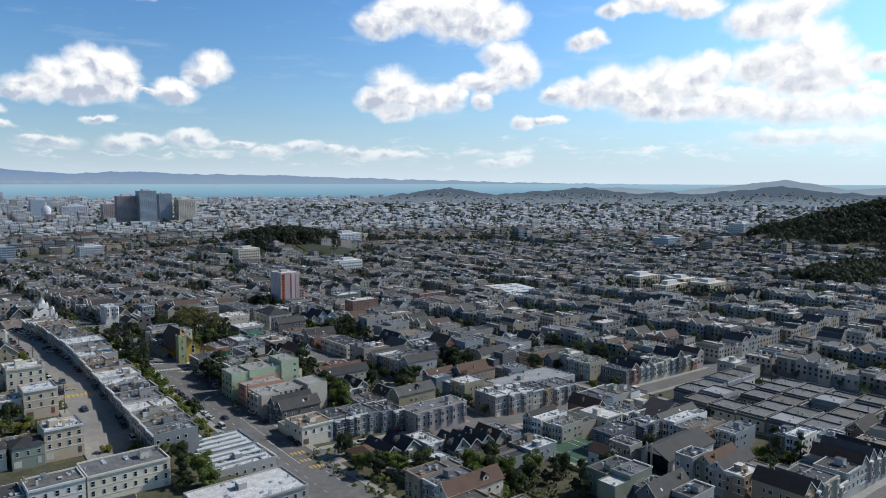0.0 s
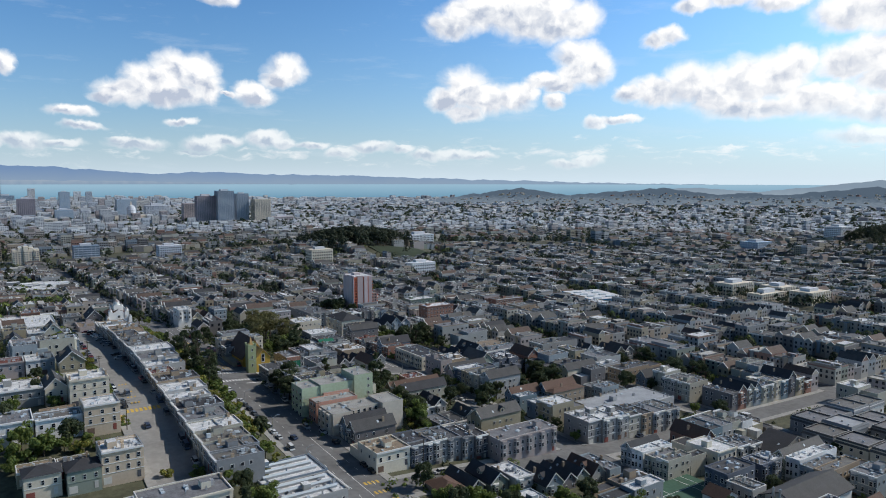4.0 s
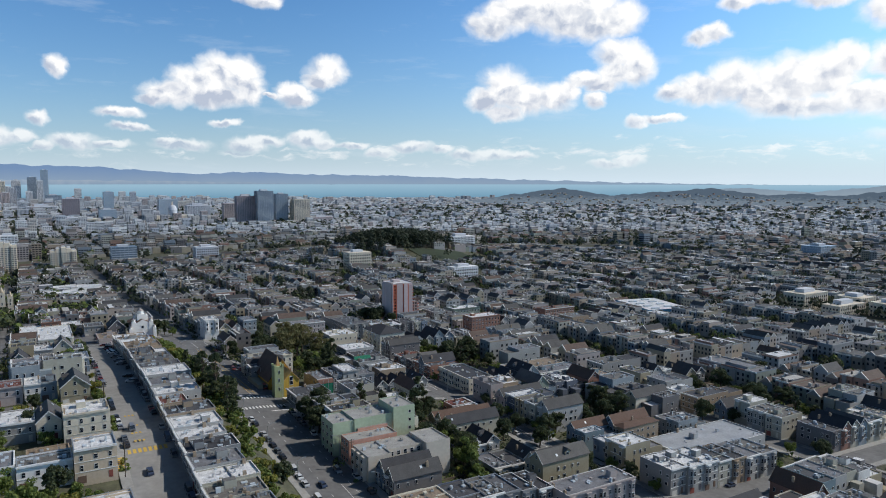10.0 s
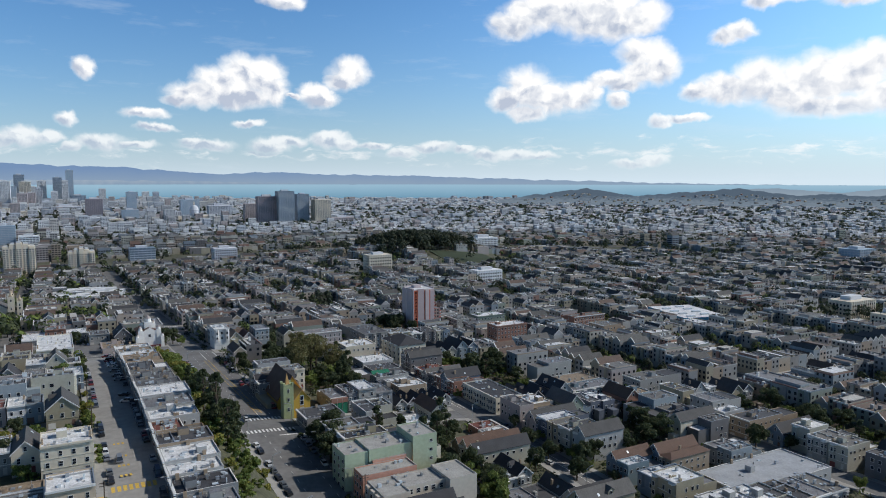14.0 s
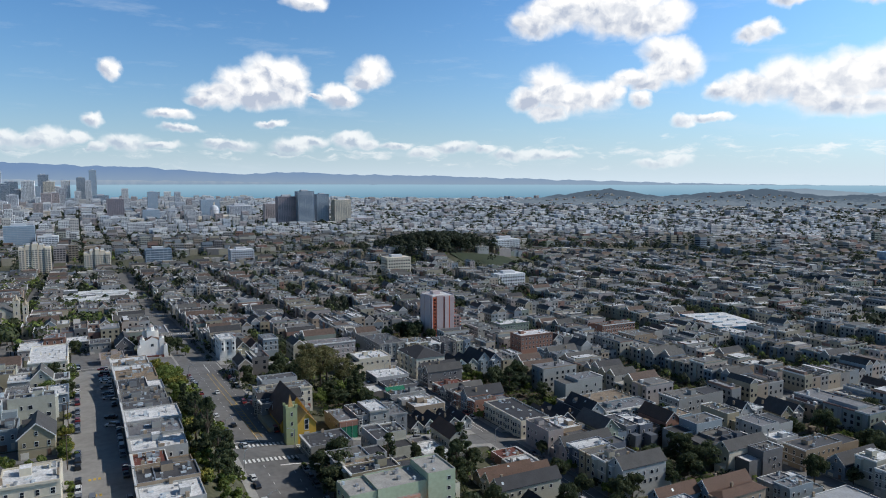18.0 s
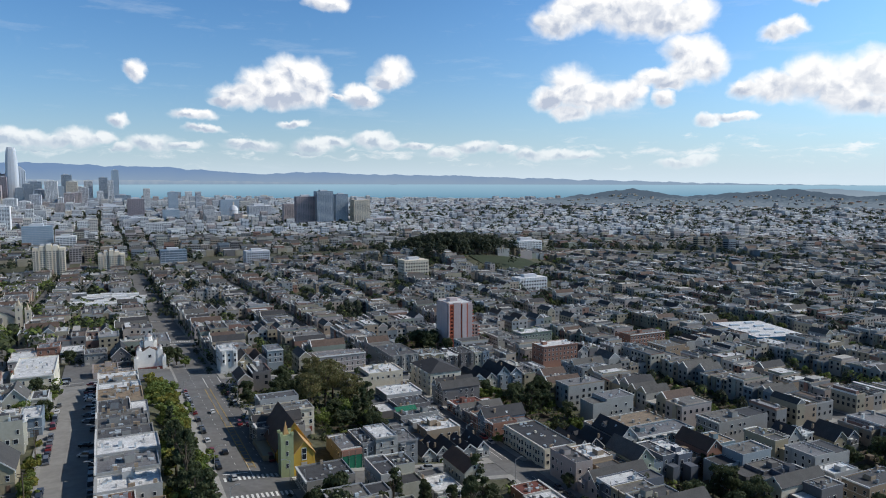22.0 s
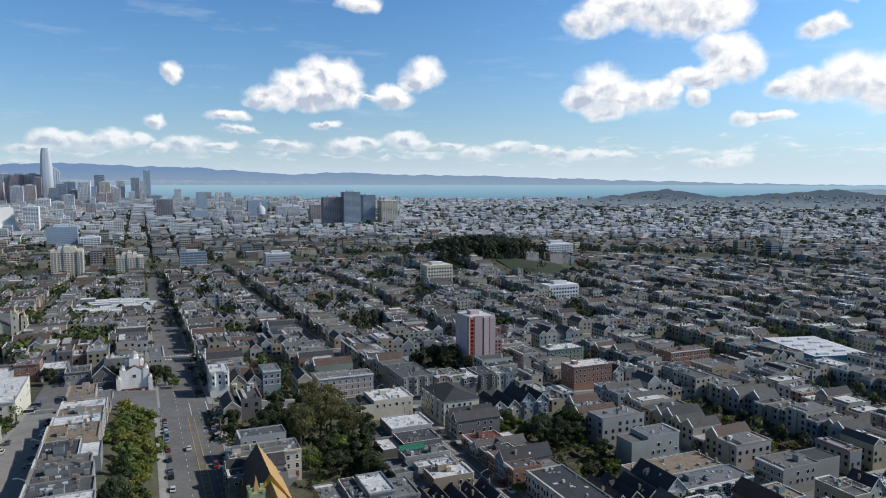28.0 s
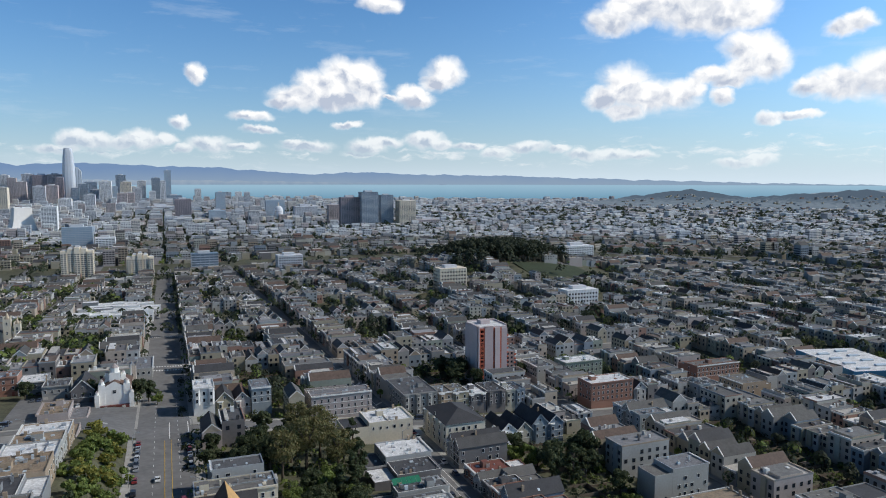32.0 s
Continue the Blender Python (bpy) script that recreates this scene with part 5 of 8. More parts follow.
LOD0, LOD1, EDGE = 126, 292, 1500
XS = sorted(STREETS_Y + [BLVD])
YS = STREETS_X
FENCES = Solid()
TREES, STREET_TREES = [], []  # wishes for yard trees and for trees along the pavements: x, y
for i in range(len(XS) - 1):
    for j in range(len(YS) - 1):
        x0, x1 = XS[i] + (14 if XS[i] == BLVD else 9.5), XS[i + 1] - (14 if XS[i + 1] == BLVD else 9.5)
        y0, y1 = YS[j] + 9, YS[j + 1] - 9
        cx, cy = (x0 + x1) / 2, (y0 + y1) / 2
        if not (in_town(cx, cy) or in_town(x0, y1) or in_town(x1, y1)) or math.hypot(cx, cy) > EDGE:
            continue
        narrow = XS[i] == 16 and y1 < 545
        if narrow:
            x1 = UPPER - 11
            cx = 33
        chunk = Solid()
        if not narrow:
            lots(x0, x1, y0 + 20, y1 - 20, -90, (16, 24), rng, chunk)
            lots(x0, x1, y0, y0 + 18, 0, (15, 18), rng, chunk)
            lots(x0, x1, y1 - 18, y1, 180, (15, 18), rng, chunk)
        else:
            lots(x0, 38, y0 + 14, y1 - 14, -90, (10, 12), rng, chunk)
        lots(x0, x1, y0 + 20, y1 - 20, 90, (13, 15) if narrow else (16, 24), rng, chunk)
        for _ in range(rng.randint(13, 18)):
            TREES.append((cx + rng.uniform(-17, 17), rng.uniform(y0 + 22, y1 - 22)))
        for y in np.arange(y0 + 6, y1 - 4, 11.0):
            for x in (x0 - 2.0, x1 + 2.0):
                if rng.random() < 0.34:
                    STREET_TREES.append((x, y + rng.uniform(-3, 3)))
        if math.hypot(cx - 60, cy - 110) < 560 and not narrow:
            v = y0 + 22
            while v < y1 - 20:
                v += rng.uniform(6.5, 8.5)
                for a, b in ((cx - rng.uniform(12, 17), cx - 0.1), (cx + 0.1, cx + rng.uniform(12, 17))):
                    if in_town(a, v) and free(a, b, v - 0.5, v + 0.5):
                        z = min(land(a, v), land(b, v))
                        FENCES.box(a, b, v - 0.05, v + 0.05, z - 1, z + 1.9)
                if in_town(cx, v) and free(cx - 1, cx + 1, v - 8, v):
                    FENCES.box(cx - 0.06, cx + 0.06, v - 7.5, v, land(cx, v) - 1, land(cx, v) + 1.8)
                if rng.random() < 0.25:
                    a = cx + rng.choice((-6, 3))
                    if in_town(a, v) and free(a, a + 3, v + 1, v + 4):
                        FENCES.box(a, a + 3, v + 1, v + 3.4, land(a, v) - 1, land(a, v) + 2.4)
        if chunk.v:
            whole("house_block", chunk, [FAR_WALL, FAR_ROOF, M_GLASS, M_TRIM, FAR_SHINGLE], "block of closely packed town houses with mixed flat and pitched roofs", "houses", "stuff")

whole("yard_fence", FENCES, M_WOOD, "weathered board fences and sheds between back yards", "fence", "stuff")


def far_city():
    """The town beyond the blocks, as strips of small buildings that follow the street grid."""
    r = random.Random(11)
    solids = {}
    xs = np.arange(-1400, 4700, 52.5)
    for bx in xs:
        for by in np.arange(100, 4700, 36.0):
            d = math.hypot(bx - 60, by - 110)
            az = math.degrees(math.atan2(bx - 60, by - 110))
            if d > 4600 or az > 80 or az < -24 or (d < EDGE + 60 and in_town(bx, by) and bx < 1160 and by < 1560):
                continue
            if not in_town(bx, by) and d < 500:
                continue
            if bumpy(bx, by, 560, 1120, 150, 120, 1) > 0.25 or bumpy(bx, by, 1589, 470, 250, 250, 1) > 0.2 or (870 < bx < 1100 and 340 < by < 390):
                continue
            z = land(bx, by)
            big = d > 2600
            v = 0.0
            while v < 30:
                wide = r.uniform(8, 16) if not big else r.uniform(14, 32)
                h = r.choice((6, 8, 9, 10, 10, 12, 13)) * (1.0 if r.random() < 0.93 else r.uniform(1.5, 2.4))
                if d > 2000 and az < 12 and r.random() < 0.16:
                    h *= r.uniform(1.6, 3.4)
                    wide = r.uniform(12, 22)
                dx = r.uniform(17, 25) if not big else r.uniform(20, 40)
                if r.random() < 0.92:
                    x0 = bx + r.uniform(0, 12)
                    far_house(solids.setdefault((int(bx // 800), int(by // 800), d > 1900), Solid()), x0, x0 + dx, by + v, by + v + wide - 0.1, z, h, r, d < 1300, d < 1900 and r.random() < 0.12)
                    if d < 2200 and r.random() < 0.8:
                        x0 = bx + r.uniform(26, 32)
                        far_house(solids[(int(bx // 800), int(by // 800), d > 1900)], x0, x0 + dx * 0.8, by + v, by + v + wide - 0.1, z, h * r.uniform(0.8, 1.1), r, False, False)
                v += wide
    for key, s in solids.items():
        whole("distant_houses", s, [HAZE_WALL, HAZE_ROOF, M_FAR_GLASS, M_TRIM, FAR_SHINGLE] if key[2] else [FAR_WALL, FAR_ROOF, M_GLASS, M_TRIM, FAR_SHINGLE], "dense distant town of pale low buildings reaching to the bay", "houses", "stuff")


far_city()

# ---------------------------------------------------------------- distance: bay, hills


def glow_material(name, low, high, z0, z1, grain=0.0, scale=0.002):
    """A backdrop that emits its painted haze colour, from low to high between two heights, with a broad uneven grain.
    """
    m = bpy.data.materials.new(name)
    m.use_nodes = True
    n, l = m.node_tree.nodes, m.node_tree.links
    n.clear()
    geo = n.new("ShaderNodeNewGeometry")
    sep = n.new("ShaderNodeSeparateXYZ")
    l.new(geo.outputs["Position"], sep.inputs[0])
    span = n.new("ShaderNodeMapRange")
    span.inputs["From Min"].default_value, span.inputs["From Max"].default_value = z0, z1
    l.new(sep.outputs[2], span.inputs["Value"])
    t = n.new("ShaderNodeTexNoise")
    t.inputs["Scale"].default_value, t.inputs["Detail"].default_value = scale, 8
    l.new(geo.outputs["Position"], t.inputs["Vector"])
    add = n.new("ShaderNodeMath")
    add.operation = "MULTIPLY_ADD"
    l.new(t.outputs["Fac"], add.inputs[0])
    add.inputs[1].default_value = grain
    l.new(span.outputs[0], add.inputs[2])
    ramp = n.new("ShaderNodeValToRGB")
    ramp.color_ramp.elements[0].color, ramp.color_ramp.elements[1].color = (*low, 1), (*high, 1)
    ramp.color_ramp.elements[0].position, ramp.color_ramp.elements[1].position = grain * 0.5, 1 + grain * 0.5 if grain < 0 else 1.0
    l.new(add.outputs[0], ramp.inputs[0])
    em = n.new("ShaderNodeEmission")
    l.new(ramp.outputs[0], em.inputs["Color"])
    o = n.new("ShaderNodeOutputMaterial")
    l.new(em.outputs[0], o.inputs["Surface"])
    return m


def ring(name, radius, profile, base, mat, label, cat, rough=0.0, thick=60.0):
    """A far ridge: profile gives azimuth in degrees and height; base is its foot's height."""
    s = Solid()
    azs = np.arange(profile[0][0], profile[-1][0] + 0.01, 0.15)
    hs = np.interp(azs, [p[0] for p in profile], [p[1] for p in profile])
    for k, (a, h) in enumerate(zip(azs, hs)):
        h += rough * (noise.fractal(Vector((a * 0.9, 3.1, radius)), 1.0, 2.0, 5) + 0.3 * noise.noise(Vector((a * 6, 1, 1))))
        sx, cx = math.sin(radians(a)), math.cos(radians(a))
        s.v += [(60 + radius * sx, 110 + radius * cx, base), (60 + (radius + thick) * sx, 110 + (radius + thick) * cx, h)]
        if k:
            i = 2 * k
            s.f.append((i - 2, i, i + 1, i - 1))
            s.m.append(0)
    return whole(name, s, mat, label, cat, "structure")


def el_z(el, r):
    return 104 + math.tan(radians(el)) * r


RB = 4680
# emissive backdrops: daylight and haze are painted into the bay and hill colours
ring("backdrop_bay", RB, [(-30, el_z(-0.25, RB)), (90, el_z(-0.35, RB))], -40, glow_material("bay_water", (0.17, 0.33, 0.46), (0.30, 0.47, 0.60), 0, 84, 0.25, 0.004), "calm blue-grey bay water glowing with painted haze", "water", thick=20)
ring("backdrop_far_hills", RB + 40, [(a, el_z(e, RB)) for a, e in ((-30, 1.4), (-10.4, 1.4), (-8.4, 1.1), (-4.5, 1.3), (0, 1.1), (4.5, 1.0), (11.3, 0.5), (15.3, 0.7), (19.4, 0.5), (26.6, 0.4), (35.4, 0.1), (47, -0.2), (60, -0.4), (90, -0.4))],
     60, glow_material("hazy_far_hills", (0.25, 0.34, 0.46), (0.17, 0.27, 0.45), 90, 200, 0.4, 0.006), "long mountain ridge beyond the bay in painted blue haze", "hills", 8, 20)
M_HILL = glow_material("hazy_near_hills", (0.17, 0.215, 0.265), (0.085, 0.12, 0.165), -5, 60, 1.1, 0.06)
HILLS = ((32, -1.9), (35.6, -1.25), (38, -0.95), (40.2, -0.62), (42.2, -0.95), (43.9, -1.25), (46, -1.1), (48.5, -0.85), (51.5, -0.62), (53.5, -0.9), (55.3, -1.14), (57.5, -0.98), (60, -1.15), (62, -0.9), (64.5, -0.62), (66, -0.42), (68.3, -0.9), (75, -1.2), (90, -1.2))
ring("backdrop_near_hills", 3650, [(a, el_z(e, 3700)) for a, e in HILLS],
     -40, M_HILL, "low hills with scattered houses, haze painted into their glow", "hills", 8, 260)

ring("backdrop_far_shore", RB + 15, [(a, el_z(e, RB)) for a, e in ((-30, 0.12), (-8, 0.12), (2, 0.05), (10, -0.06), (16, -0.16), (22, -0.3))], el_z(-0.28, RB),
     glow_material("hazy_shore_town", (0.22, 0.31, 0.43), (0.33, 0.40, 0.49), 70, 150, 0.7, 0.02), "flat shore town beyond the bay, paled by painted haze", "shore", 6, 4)
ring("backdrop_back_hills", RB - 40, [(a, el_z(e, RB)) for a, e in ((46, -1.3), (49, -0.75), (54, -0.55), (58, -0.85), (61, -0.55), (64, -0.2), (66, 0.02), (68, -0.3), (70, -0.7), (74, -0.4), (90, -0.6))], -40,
     glow_material("pale_back_hills", (0.28, 0.35, 0.42), (0.22, 0.29, 0.37), 0, 90, 0.5, 0.02), "hills behind the town in pale painted haze", "hills", 5, 20)


def hill_houses():
    """Small pale houses stepping up the near hills."""
    r = random.Random(41)
    s = Solid()
    for _ in range(420):
        az = r.uniform(33, 76)
        top = np.interp(az, [p[0] for p in HILLS], [p[1] for p in HILLS]) - 0.12
        el = top - abs(r.gauss(0, 0.55)) - 0.05
        if el < -2.2:
            continue
        d = 3640 - 30 * r.random()
        x, y, z, w, h = 60 + d * math.sin(radians(az)), 110 + d * math.cos(radians(az)), el_z(el, 3690), r.uniform(6, 16), r.uniform(4, 9)
        s.box(x - w / 2, x + w / 2, y - w / 2, y + w / 2, z - h, z, 0, top=1)
    whole("hillside_houses", s, [FAR_WALL, HAZE_ROOF], "pale small houses scattered over the near hills", "houses", "stuff")


hill_houses()
# ---------------------------------------------------------------- landmarks
M_ORANGE = material("orange_red_panels", (0.44, 0.105, 0.055), 0.7, vary=0.1)
M_TOWER = material("lilac_grey_tower_concrete", (0.50, 0.42, 0.42), 0.85, vary=0.1)
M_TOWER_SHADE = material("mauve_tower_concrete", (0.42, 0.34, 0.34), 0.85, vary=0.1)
M_WING = material("brown_wing_brick", (0.34, 0.245, 0.22), 0.85, vary=0.15)
M_YELLOW = material("yellow_ochre_stucco", (0.55, 0.34, 0.05), 0.8, vary=0.12, bump=0.1)
M_GREENISH = material("pale_green_stucco", (0.33, 0.37, 0.20), 0.8, vary=0.12, bump=0.1)
M_TILE_ORANGE = material("orange_shingle", (0.50, 0.30, 0.12), 0.85, vary=0.2, scale=2, grain=14, bump=0.3)
M_STUCCO = material("white_stucco", (0.78, 0.76, 0.72), 0.8, vary=0.08, bump=0.1)
M_RED = material("dark_red_paint", (0.13, 0.035, 0.03), 0.7, vary=0.15)
M_COURT = material("green_court_surface", (0.05, 0.12, 0.08), 0.85, vary=0.25, scale=1.0)
M_FENCE = material("dark_green_chain_link", (0.03, 0.06, 0.045), 0.7)
M_NET = material("green_scaffold_net", (0.01, 0.16, 0.09), 0.8, vary=0.2)
M_BLUEPANEL = material("blue_fascia", (0.04, 0.20, 0.36), 0.6, vary=0.1)


def pierced(s, x0, x1, y0, y1, z0, z1, cols_x, cols_y, floors, glass, wide=0.55, tall=0.5):
    """Recess-like dark panes on the two sides that face the lower left of the plan and the far ones too."""
    fh = (z1 - z0) / floors
    for fl in range(floors):
        za, zb = z0 + fl * fh + fh * (1 - tall) * 0.5, z0 + (fl + 1) * fh - fh * (1 - tall) * 0.5
        for k in range(cols_x):
            a = x0 + (x1 - x0) * (k + 0.5 - wide / 2) / cols_x
            b = x0 + (x1 - x0) * (k + 0.5 + wide / 2) / cols_x
            s.box(a, b, y0 - 0.1, y0, za, zb, glass, bottom=True)
        for k in range(cols_y):
            a = y0 + (y1 - y0) * (k + 0.5 - wide / 2) / cols_y
            b = y0 + (y1 - y0) * (k + 0.5 + wide / 2) / cols_y
            s.box(x0 - 0.1, x0, a, b, za, zb, glass, bottom=True)
            s.box(x1, x1 + 0.1, a, b, za, zb, glass, bottom=True)


def red_tower():
    """The residential tower: lilac-grey shafts with orange window strips between them and a lower wing."""
    x0, x1, y0, y1, z0, z1 = 296.7, 315.4, 597, 616, -26, 17.6
    off = Vector(((x0 + x1) / 2, (y0 + y1) / 2, -21))
    t = thing("apartment_tower", *off, 0, "lilac-grey thirteen-storey apartment tower with orange-red window strips", "apartment tower")

    def solid(*boxes):
        s = Solid()
        for b in boxes:
            s.box(b[0] - off.x, b[1] - off.x, b[2] - off.y, b[3] - off.y, b[4] - off.z, b[5] - off.z, bottom=True)
        return s
    part("wall", solid((x0, x1, y0, y1, z0, z1)), M_TOWER, t)
    # shafts that stand before the front: from, to, depth, top
    for a, b, deep, top, m in ((-0.2, 0.5, 0.5, 0.8, M_TOWER), (4.0, 9.48, 0.5, 0.4, M_TOWER_SHADE), (10.52, 13.88, 0.9, -0.6, M_TOWER), (15.02, 18.9, 0.5, -1.4, M_TOWER_SHADE)):
        part("shaft", solid((x0 + a, x0 + b, y0 - deep, y0 + 0.5, z0, z1 + top)), m, t)
    part("side_shaft", solid((x0 - 0.9, x0 + 0.5, y0 + 0.8, y0 + 10.6, z0, z1 + 0.8)), M_TOWER, t)
    part("side_shaft", solid((x0 - 0.5, x0 + 0.5, y0 + 12.0, y1 + 0.2, z0, z1 - 0.8)), M_TOWER, t)
    part("parapet", solid((x0 + 0.6, x1, y1 - 0.4, y1 + 0.2, z1, z1 + 1.0), (x1 - 0.4, x1 + 0.2, y0 + 0.6, y1 - 0.4, z1, z1 + 1.0)), M_TOWER, t)
    part("roof", solid((x0 + 0.4, x1 - 0.4, y0 + 0.6, y1 - 0.4, z1 - 0.2, z1 + 0.15)), ROOFS[4], t)
    part("roof_house", solid((x0 + 5, x0 + 11, y0 + 8, y0 + 14, z1 + 0.1, z1 + 2.4)), M_TOWER, t)
    # the lower wing behind the right corner
    part("low_wing", solid((x1 + 0.02, x1 + 7, y0 + 3, y1 + 2, z0, z1 - 17)), M_WING, t, "brownish lower wing")
    part("wing_roof", solid((x1 + 0.3, x1 + 6.7, y0 + 3.3, y1 + 1.7, z1 - 17, z1 - 16.8)), ROOFS[1], t)
    for a, b, deep in ((0.5, 3.9, 0.35), (9.5, 10.5, 0.45), (13.9, 15.0, 0.45)):
        part("orange_strip", solid((x0 + a, x0 + b, y0 - deep, y0 + 0.1, z0, z1 - 0.6)), M_ORANGE, t, "orange-red panel strip")
    sash = Solid()
    sash.box(-0.5, 0.5, -0.1, 0, -0.6, 0.6, bottom=True)
    sash = sash.mesh("window", [M_GLASS])
    for fl in range(14):
        z = z0 + 7 + fl * 2.62
        for cx, cy, w, tall in ((x0 + 2.2, y0 - 0.25, 1.9, 1.35), (x0 + 10.0, y0 - 0.3, 0.7, 1.1), (x0 + 14.4, y0 - 0.3, 1.0, 1.1)):
            put(sash, t, cx - off.x, cy - off.y, z - off.z, 0, w, 1, tall)
        put(sash, t, x0 - off.x, y0 + 11.3 - off.y, z - off.z, -90, 1.2, 1, 1.5)
        if fl < 13:
            part("balcony", solid((x1 - 0.1, x1 + 0.9, y0 - 0.6, y0 + 1.0, z - 1.2, z - 0.3)), M_ORANGE, t, "orange balcony front")
        if fl < 8:
            part("balcony", solid((x1 + 6.6, x1 + 7.7, y0 + 2.6, y0 + 4.4, z - 1.2, z - 0.3)), M_ORANGE, t, "orange balcony front")
            put(sash, t, x1 + 2.4 - off.x, y0 + 3 - off.y, z - off.z, 0, 1.3, 1, 1.1)
            put(sash, t, x1 + 5.0 - off.x, y0 + 3 - off.y, z - off.z, 0, 1.3, 1, 1.1)


red_tower()

# tower tones; the dark ones are lightened to stand in for distance haze
TONES = [material(f"tower_{n}", c, r, m, vary=0.12, scale=0.4) for n, c, r, m in (
    ("beige", (0.70, 0.62, 0.50), 0.8, 0), ("grey", (0.60, 0.61, 0.64), 0.75, 0), ("dark_glass", (0.13, 0.18, 0.23), 0.35, 0.0), ("brown", (0.50, 0.43, 0.42), 0.8, 0),
    ("white", (0.76, 0.76, 0.76), 0.75, 0), ("blue_glass", (0.30, 0.39, 0.47), 0.35, 0.0), ("dark_brown", (0.33, 0.28, 0.30), 0.6, 0))]
M_MULLION = material("tower_mullion_metal", (0.44, 0.48, 0.53), 0.5, 0.1, vary=0.1)
TONE_WORDS = ["beige stone", "grey concrete", "dark glass", "brown stone", "white", "blue glass", "dark brown"]


def tower(x, y, w, top, tone, deep=None, base=None, name="office_tower", words=""):
    """A far tall building: shaft, window bands as geometry, roof plant."""
    deep = deep or w * 0.8
    base = land(x, y) - 3 if base is None else base
    t = thing(name, x, y, base, 0, words or f"{TONE_WORDS[tone]} high-rise with rows of windows", "building", "far tall buildings")
    h = top - base
    s = Solid()
    s.box(-w / 2, w / 2, -deep / 2, deep / 2, 0, h)
    part("wall", s, TONES[tone], t)
    floors = max(4, int(h / 3.6))
    g = Solid()
    cols = max(3, int(w / 6))
    if tone in (2, 5):
        g = None
        fins = Solid()
        for k in range(cols + 1):
            a = -w / 2 + w * k / cols
            fins.box(a - 0.2, a + 0.2, -deep / 2 - 0.4, -deep / 2, 0, h)
            fins.box(-w / 2 - 0.4, -w / 2, deep * (k / cols - 0.5) - 0.2, deep * (k / cols - 0.5) + 0.2, 0, h)
        for fl in range(1, floors):
            fins.box(-w / 2 - 0.3, w / 2, -deep / 2 - 0.3, -deep / 2, h * fl / floors - 0.55, h * fl / floors + 0.55, bottom=True)
            fins.box(-w / 2 - 0.3, -w / 2, -deep / 2, deep / 2, h * fl / floors - 0.55, h * fl / floors + 0.55, bottom=True)
        part("mullion", fins, M_MULLION, t)["kind"] = "stuff"
    else:
        near = math.hypot(x, y) < 1800
        cols = max(3, int(w / 3.4)) if near else cols
        for fl in range(1, floors):
            z = h * fl / floors
            g.box(-w / 2 + 1, w / 2 - 1, -deep / 2 - 0.3, -deep / 2, z - 1.0, z + 0.7, bottom=True)
            g.box(-w / 2 - 0.3, -w / 2, -deep / 2 + 1, deep / 2 - 1, z - 1.0, z + 0.7, bottom=True)
            if near:
                part("window_band", g, M_GLASS, t)
                g = Solid()
        if not near:
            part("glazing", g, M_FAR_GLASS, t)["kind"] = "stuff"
        piers = Solid()
        for k in range(cols + 1):
            a = -w / 2 + (w - 1.5) * k / cols
            piers.box(a, a + 1.5, -deep / 2 - 0.45, -deep / 2, 0, h)
        for k in range(int(deep / 3.4) + 1):
            a = -deep / 2 + (deep - 1.5) * k / int(deep / 3.4)
            piers.box(-w / 2 - 0.45, -w / 2, a, a + 1.5, 0, h)
        part("pier", piers, TONES[tone], t)["kind"] = "stuff"
    r = Solid()
    r.box(-w * 0.25, w * 0.2, -deep * 0.2, deep * 0.25, h, h + max(3, w * 0.09))
    part("roof_plant", r, TONES[1], t)
    return t


def nearer(x, y, w, z, k):
    return 124 + (x - 124) * k, 215 + (y - 215) * k, w * k, 105 + (z - 105) * k


# downtown: bearing and height in degrees from the hill, distance, width, tone
SKYLINE = [(-10.16, 0.39, 4250, 44, 1), (-10.35, -0.45, 3300, 41, 0), (-9.72, 0.2, 4200, 40, 3), (-9.2, -0.07, 4100, 50, 3), (-8.77, 0.48, 4300, 53, 1), (-7.92, 0.4, 4280, 82, 6),
           (-7.08, 0.45, 4260, 70, 3), (-8.09, -0.38, 4050, 55, 1), (-7.33, -0.31, 4060, 55, 3), (-6.81, 0.25, 4150, 34, 6), (-5.87, -0.51, 4000, 36, 2), (-5.35, -0.23, 4120, 48, 2),
           (-4.87, -0.07, 4180, 60, 2), (-4.53, -0.64, 4000, 57, 1), (-3.92, -0.03, 3950, 57, 4), (-3.33, -0.4, 4050, 30, 5), (-2.89, 0.42, 4200, 49, 2), (-2.57, -0.07, 4100, 53, 0)]
SKYLINE_EAST = [(-2.83, -0.9, 3900, 45, 3), (-2.31, -0.86, 3950, 43, 3), (-2.05, -0.45, 4150, 48, 1), (-1.5, 0.01, 4200, 43, 4), (-1.77, -0.53, 4000, 33, 1), (-0.52, 0.22, 4150, 43, 2),
                (-0.04, 0.01, 4100, 28, 4), (0.3, 0.77, 4250, 35, 5), (-0.79, -0.78, 3950, 30, 4), (0.73, -1.09, 4000, 74, 2), (-6.83, -1.78, 3500, 38, 1), (-6.54, -1.27, 3600, 52, 4),
                (-5.71, -1.48, 3400, 42, 4), (-4.09, -1.95, 3300, 27, 0), (-4.97, -1.0, 3700, 46, 1), (-3.41, -1.22, 3650, 22, 4), (-1.42, -1.49, 3500, 38, 1)]
